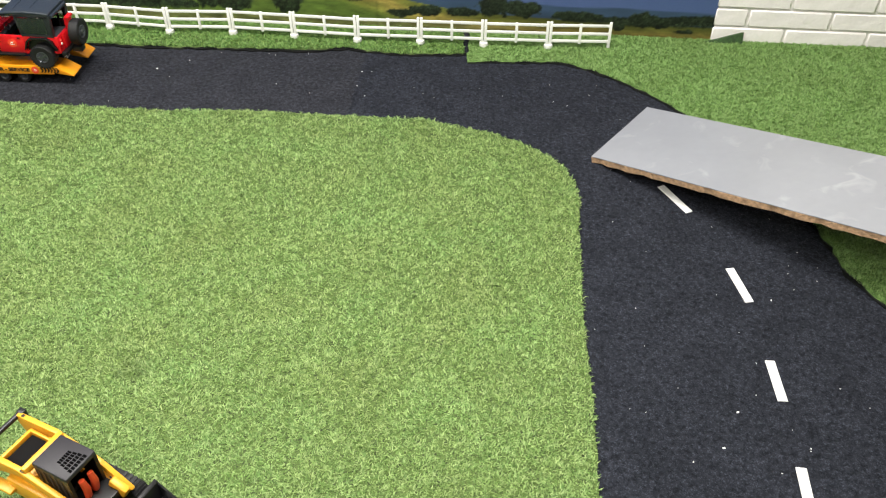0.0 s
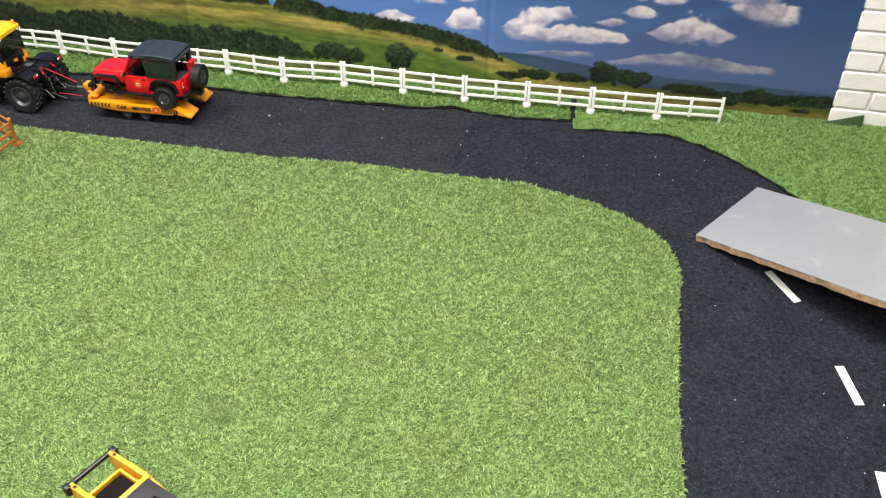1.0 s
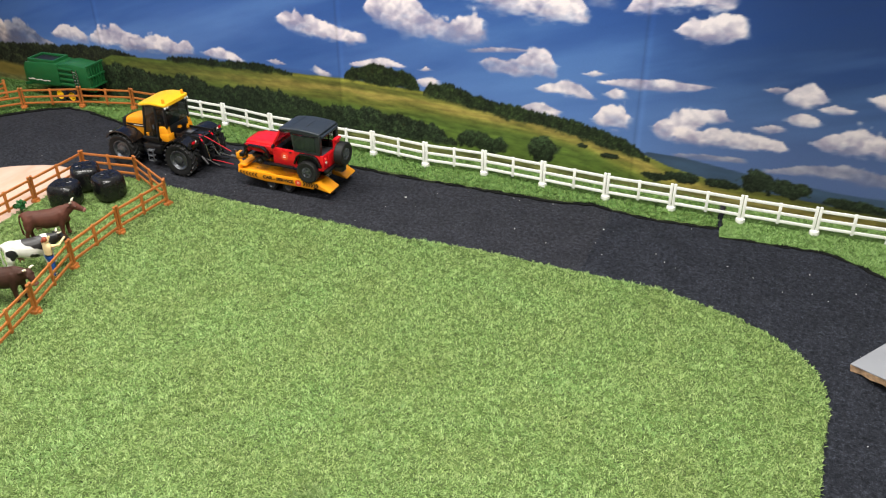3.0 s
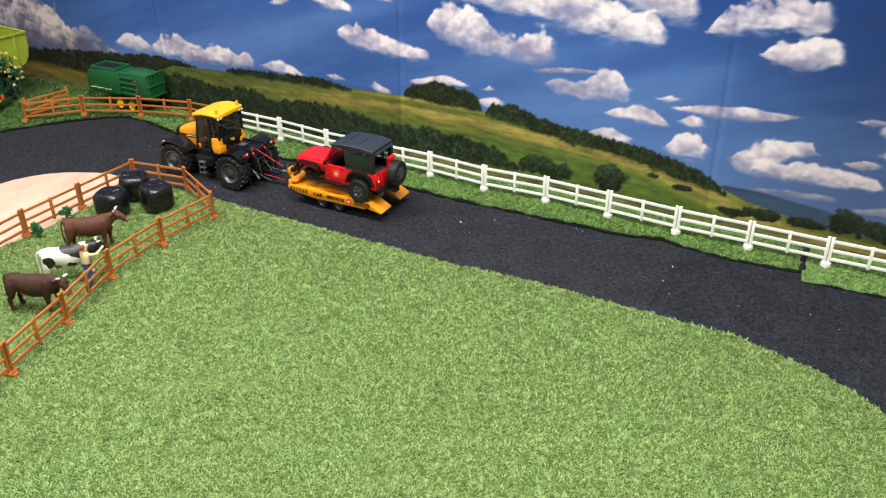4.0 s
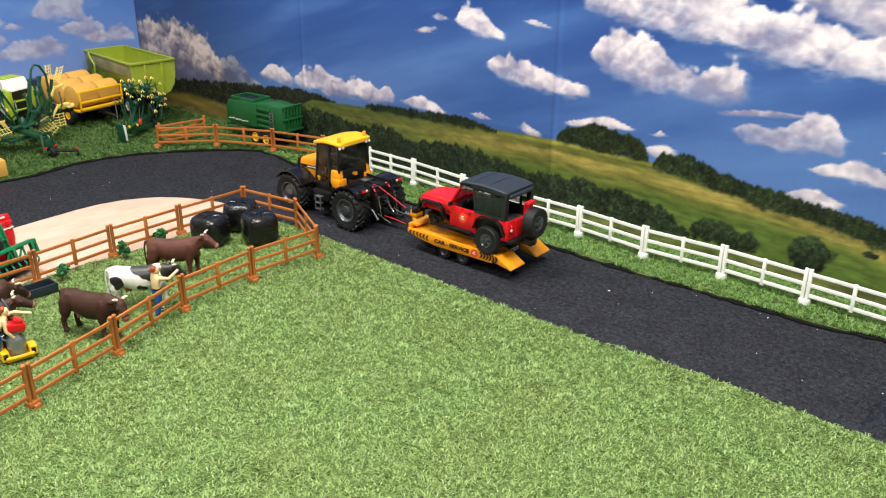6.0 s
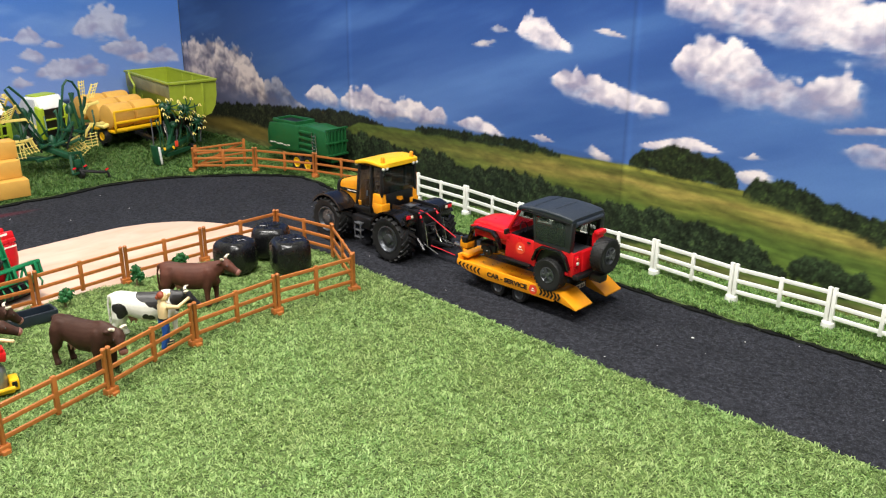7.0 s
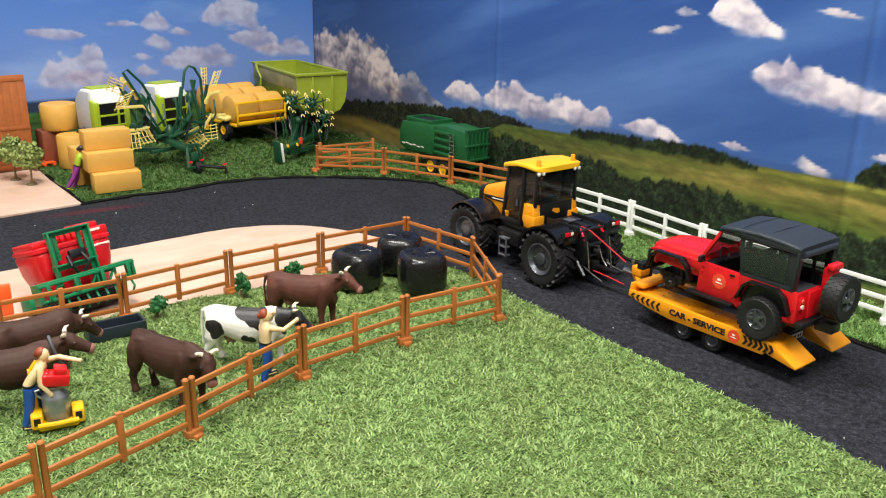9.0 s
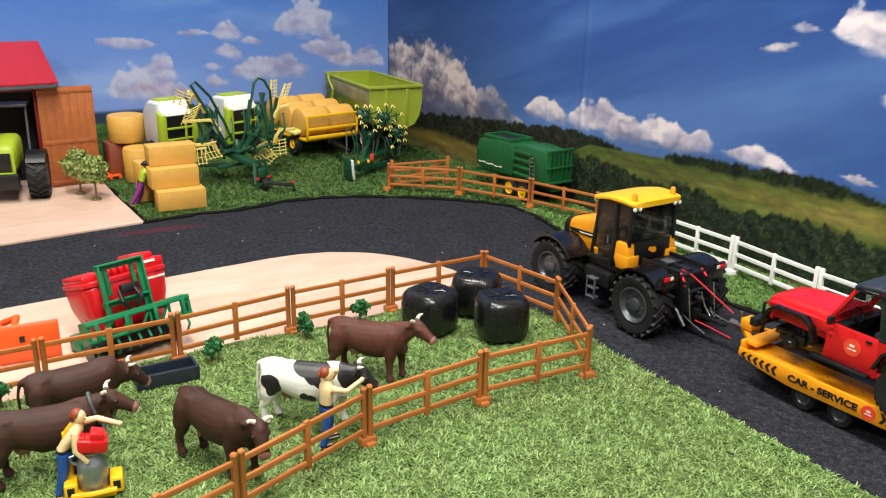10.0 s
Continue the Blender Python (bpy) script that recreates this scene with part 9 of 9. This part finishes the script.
# ---- barn with an open door, a green tractor in it ----
def barn():
    t = thing("barn", pose(-2.945, 1.466, 0.0045), "toy barn with a red tin roof and an open brown door", "barn")
    # near-black walls: the barn's inner shade is put into their colour
    dark = mat("barn_inner_shade", (26, 23, 22), 0.8)
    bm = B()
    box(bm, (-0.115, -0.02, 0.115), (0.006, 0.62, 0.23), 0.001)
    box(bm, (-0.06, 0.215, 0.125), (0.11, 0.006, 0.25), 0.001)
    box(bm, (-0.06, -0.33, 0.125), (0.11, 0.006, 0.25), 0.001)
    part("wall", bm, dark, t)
    bm = B()
    box(bm, (0.0, 0.164, 0.122), (0.008, 0.006, 0.243), 0.001)
    box(bm, (0.0, -0.05, 0.244), (0.010, 0.44, 0.010), 0.001)
    part("door_frame", bm, M["red_dark"], t)
    bm = B()
    box(bm, (0.0, 0.19, 0.121), (0.006, 0.046, 0.242), 0.001)
    part("front_wall", bm, M["door_wood"], t)
    # the door, folded flat against the front
    bm = B()
    box(bm, (0.012, 0.231, 0.124), (0.006, 0.128, 0.244), 0.001)
    dr = part("door", bm, M["door_wood"], t, "orange-brown plank door swung open")
    for k in range(7):
        bm = B()
        box(bm, (0.0155, 0.176 + 0.0183 * k, 0.124), (0.0010, 0.0180, 0.226), 0.0002)
        part("plank", bm, M["door_wood"], dr)
    for z in (0.012, 0.112, 0.236):
        bm = B()
        box(bm, (0.0168, 0.231, z), (0.0014, 0.126, 0.010), 0.0005)
        part("ledge", bm, M["door_wood"], dr)
    bm = B()
    rows = []
    n = 44
    rows = [[], []]
    for e, (x, z) in enumerate(((0.050, 0.262), (-0.118, 0.345))):
        for i in range(n + 1):
            y = -0.36 + 0.572 * i / n
            rows[e].append((x, y, z + (0.0022 if i % 2 else 0)))
    vt = [[bm.verts.new(p) for p in r] for r in rows]
    vb = [[bm.verts.new((p[0], p[1], p[2] - 0.004)) for p in r] for r in rows]
    for i in range(n):
        bm.faces.new((vt[0][i], vt[0][i + 1], vt[1][i + 1], vt[1][i]))
        bm.faces.new((vb[0][i], vb[1][i], vb[1][i + 1], vb[0][i + 1]))
        bm.faces.new((vt[0][i], vb[0][i], vb[0][i + 1], vt[0][i + 1]))
        bm.faces.new((vt[1][i], vt[1][i + 1], vb[1][i + 1], vb[1][i]))
    part("roof", bm, mat("red_tin_roof", (168, 24, 36), 0.4, var=0.06), t, "red corrugated roof", 20)
    bm = B()
    box(bm, (0.047, -0.074, 0.2535), (0.006, 0.572, 0.008), 0.001)
    part("gutter", bm, M["grey"], t)


barn()


def green_tractor():
    t = thing("tractor", pose(-2.917, 1.551, 0.0045, 0, 0, -17), "lime green toy tractor with black tyres parked in the barn doorway", "tractor")
    bm = B()
    loft(bm, [(-0.03, 0, 0.105, 0.030, 0.038), (0.03, 0, 0.103, 0.029, 0.038), (0.075, 0, 0.099, 0.026, 0.033), (0.082, 0, 0.097, 0.022, 0.026)], 20, power=4)
    part("bonnet", bm, M["lime"], t, "lime green bonnet", 50)
    bm = B()
    box(bm, (0.0835, 0, 0.094), (0.004, 0.032, 0.044), 0.002)
    box(bm, (0.03, 0, 0.050), (0.11, 0.040, 0.034), 0.004)
    box(bm, (0.088, 0, 0.050), (0.020, 0.060, 0.036), 0.004)
    part("grille", bm, M["black"], t)
    bm = B()
    box(bm, (0.0845, 0, 0.0685), (0.006, 0.046, 0.005), 0.0015)
    for s in (1, -1):
        box(bm, (0.0845, s * 0.0215, 0.094), (0.006, 0.006, 0.052), 0.0015)
    part("grille_surround", bm, M["lime"], t)
    for s in (1, -1):
        wheel(t, 0.045, s * 0.066, 0.055, 0.055, 0.042, 0.026, s, lugs=19, rim_mat="grey")
        bm = B()
        fender(bm, 0.045, 0.054, 0.058, s * 0.046, s * 0.086, 40, 150)
        part("mudguard", bm, M["black"], t)
    bm = B()
    for s in (1, -1):
        beam(bm, (-0.035, s * 0.045, 0.10), (-0.045, s * 0.045, 0.205), 0.005, 0.005)
    box(bm, (-0.052, 0, 0.208), (0.050, 0.10, 0.008), 0.003)
    part("cab", bm, M["grey"], t)


green_tractor()


def model_tree(x, y, h, seed):
    t = thing("model_tree", pose(x, y, 0.0045), "pale green flowering model tree on a round foot", "tree", "model trees by the barn")
    rnd = random.Random(seed)
    bm = B()
    pipe(bm, [(0, 0, 0), (0.002, 0.001, h * 0.25), (0.0, 0.002, h * 0.45), (0.004, 0, h * 0.75)], [0.0030, 0.0022, 0.0018, 0.0008], 8)
    for k in range(7):
        a = 2 * math.pi * k / 7
        z = h * (0.32 + 0.05 * k)
        pipe(bm, [(0, 0, z), (0.014 * math.cos(a), 0.014 * math.sin(a), z + h * 0.12), (0.024 * math.cos(a), 0.024 * math.sin(a), z + h * 0.22)], [0.0014, 0.0010, 0.0004], 6)
    lathe(bm, (0, 0, 0), [(0.013, 0), (0.012, 0.003), (0.004, 0.006)], "z", 14)
    part("trunk", bm, M["bark"], t)
    n = 2600
    rng = np.random.default_rng(seed)
    d = rng.normal(size=(n, 3))
    d /= np.linalg.norm(d, axis=1)[:, None]
    r = rng.uniform(0.55, 1.0, n) ** 0.6
    lump = 0.82 + 0.25 * np.sin(d[:, 0] * 6 + seed) * np.cos(d[:, 1] * 7) + 0.12 * np.sin(d[:, 2] * 9)
    c = d * (r * lump)[:, None] * np.array([0.036, 0.036, h * 0.34]) + np.array([0, 0, h * 0.66])
    bm = B()
    for p in c:
        q = rnd.uniform(0.0024, 0.0052)
        u = Vector((rnd.uniform(-1, 1), rnd.uniform(-1, 1), rnd.uniform(-1, 1))).normalized()
        v = u.orthogonal().normalized()
        p = Vector(p)
        bm.faces.new([bm.verts.new(p + u * q), bm.verts.new(p + v * q * 0.7), bm.verts.new(p - u * q), bm.verts.new(p - v * q * 0.7 + u.cross(v) * q * 0.3)])
    part("crown", bm, M["flower"], t, "crown of pale green flecks", 180)


model_tree(-2.835, 1.685, 0.110, 4)
model_tree(-2.762, 1.702, 0.106, 9)

# ---- lint on the felt ----
rnd = random.Random(33)
bm = B()
for k in range(130):
    if k < 80:
        x, y = rnd.uniform(0.18, 0.68), rnd.uniform(0.6, 2.2)
    else:
        x = rnd.uniform(-2.4, 0.3)
        y = rnd.uniform(2.09, 2.36)
        if x < -2.2:
            y = rnd.uniform(1.3, 2.2)
            x = rnd.uniform(-2.48, -2.22)
    q = rnd.uniform(0.0007, 0.0026) if rnd.random() < 0.3 else rnd.uniform(0.0005, 0.0011)
    box(bm, (x, y, 0.0022), (q * rnd.uniform(1, 2.2), q, 0.0008), rot=(0, 0, rnd.uniform(0, 180)))
tagged(finish("road_lint", bm, M["mark"]), "tiny white scraps and lint scattered on the black felt", "debris", kind="stuff")
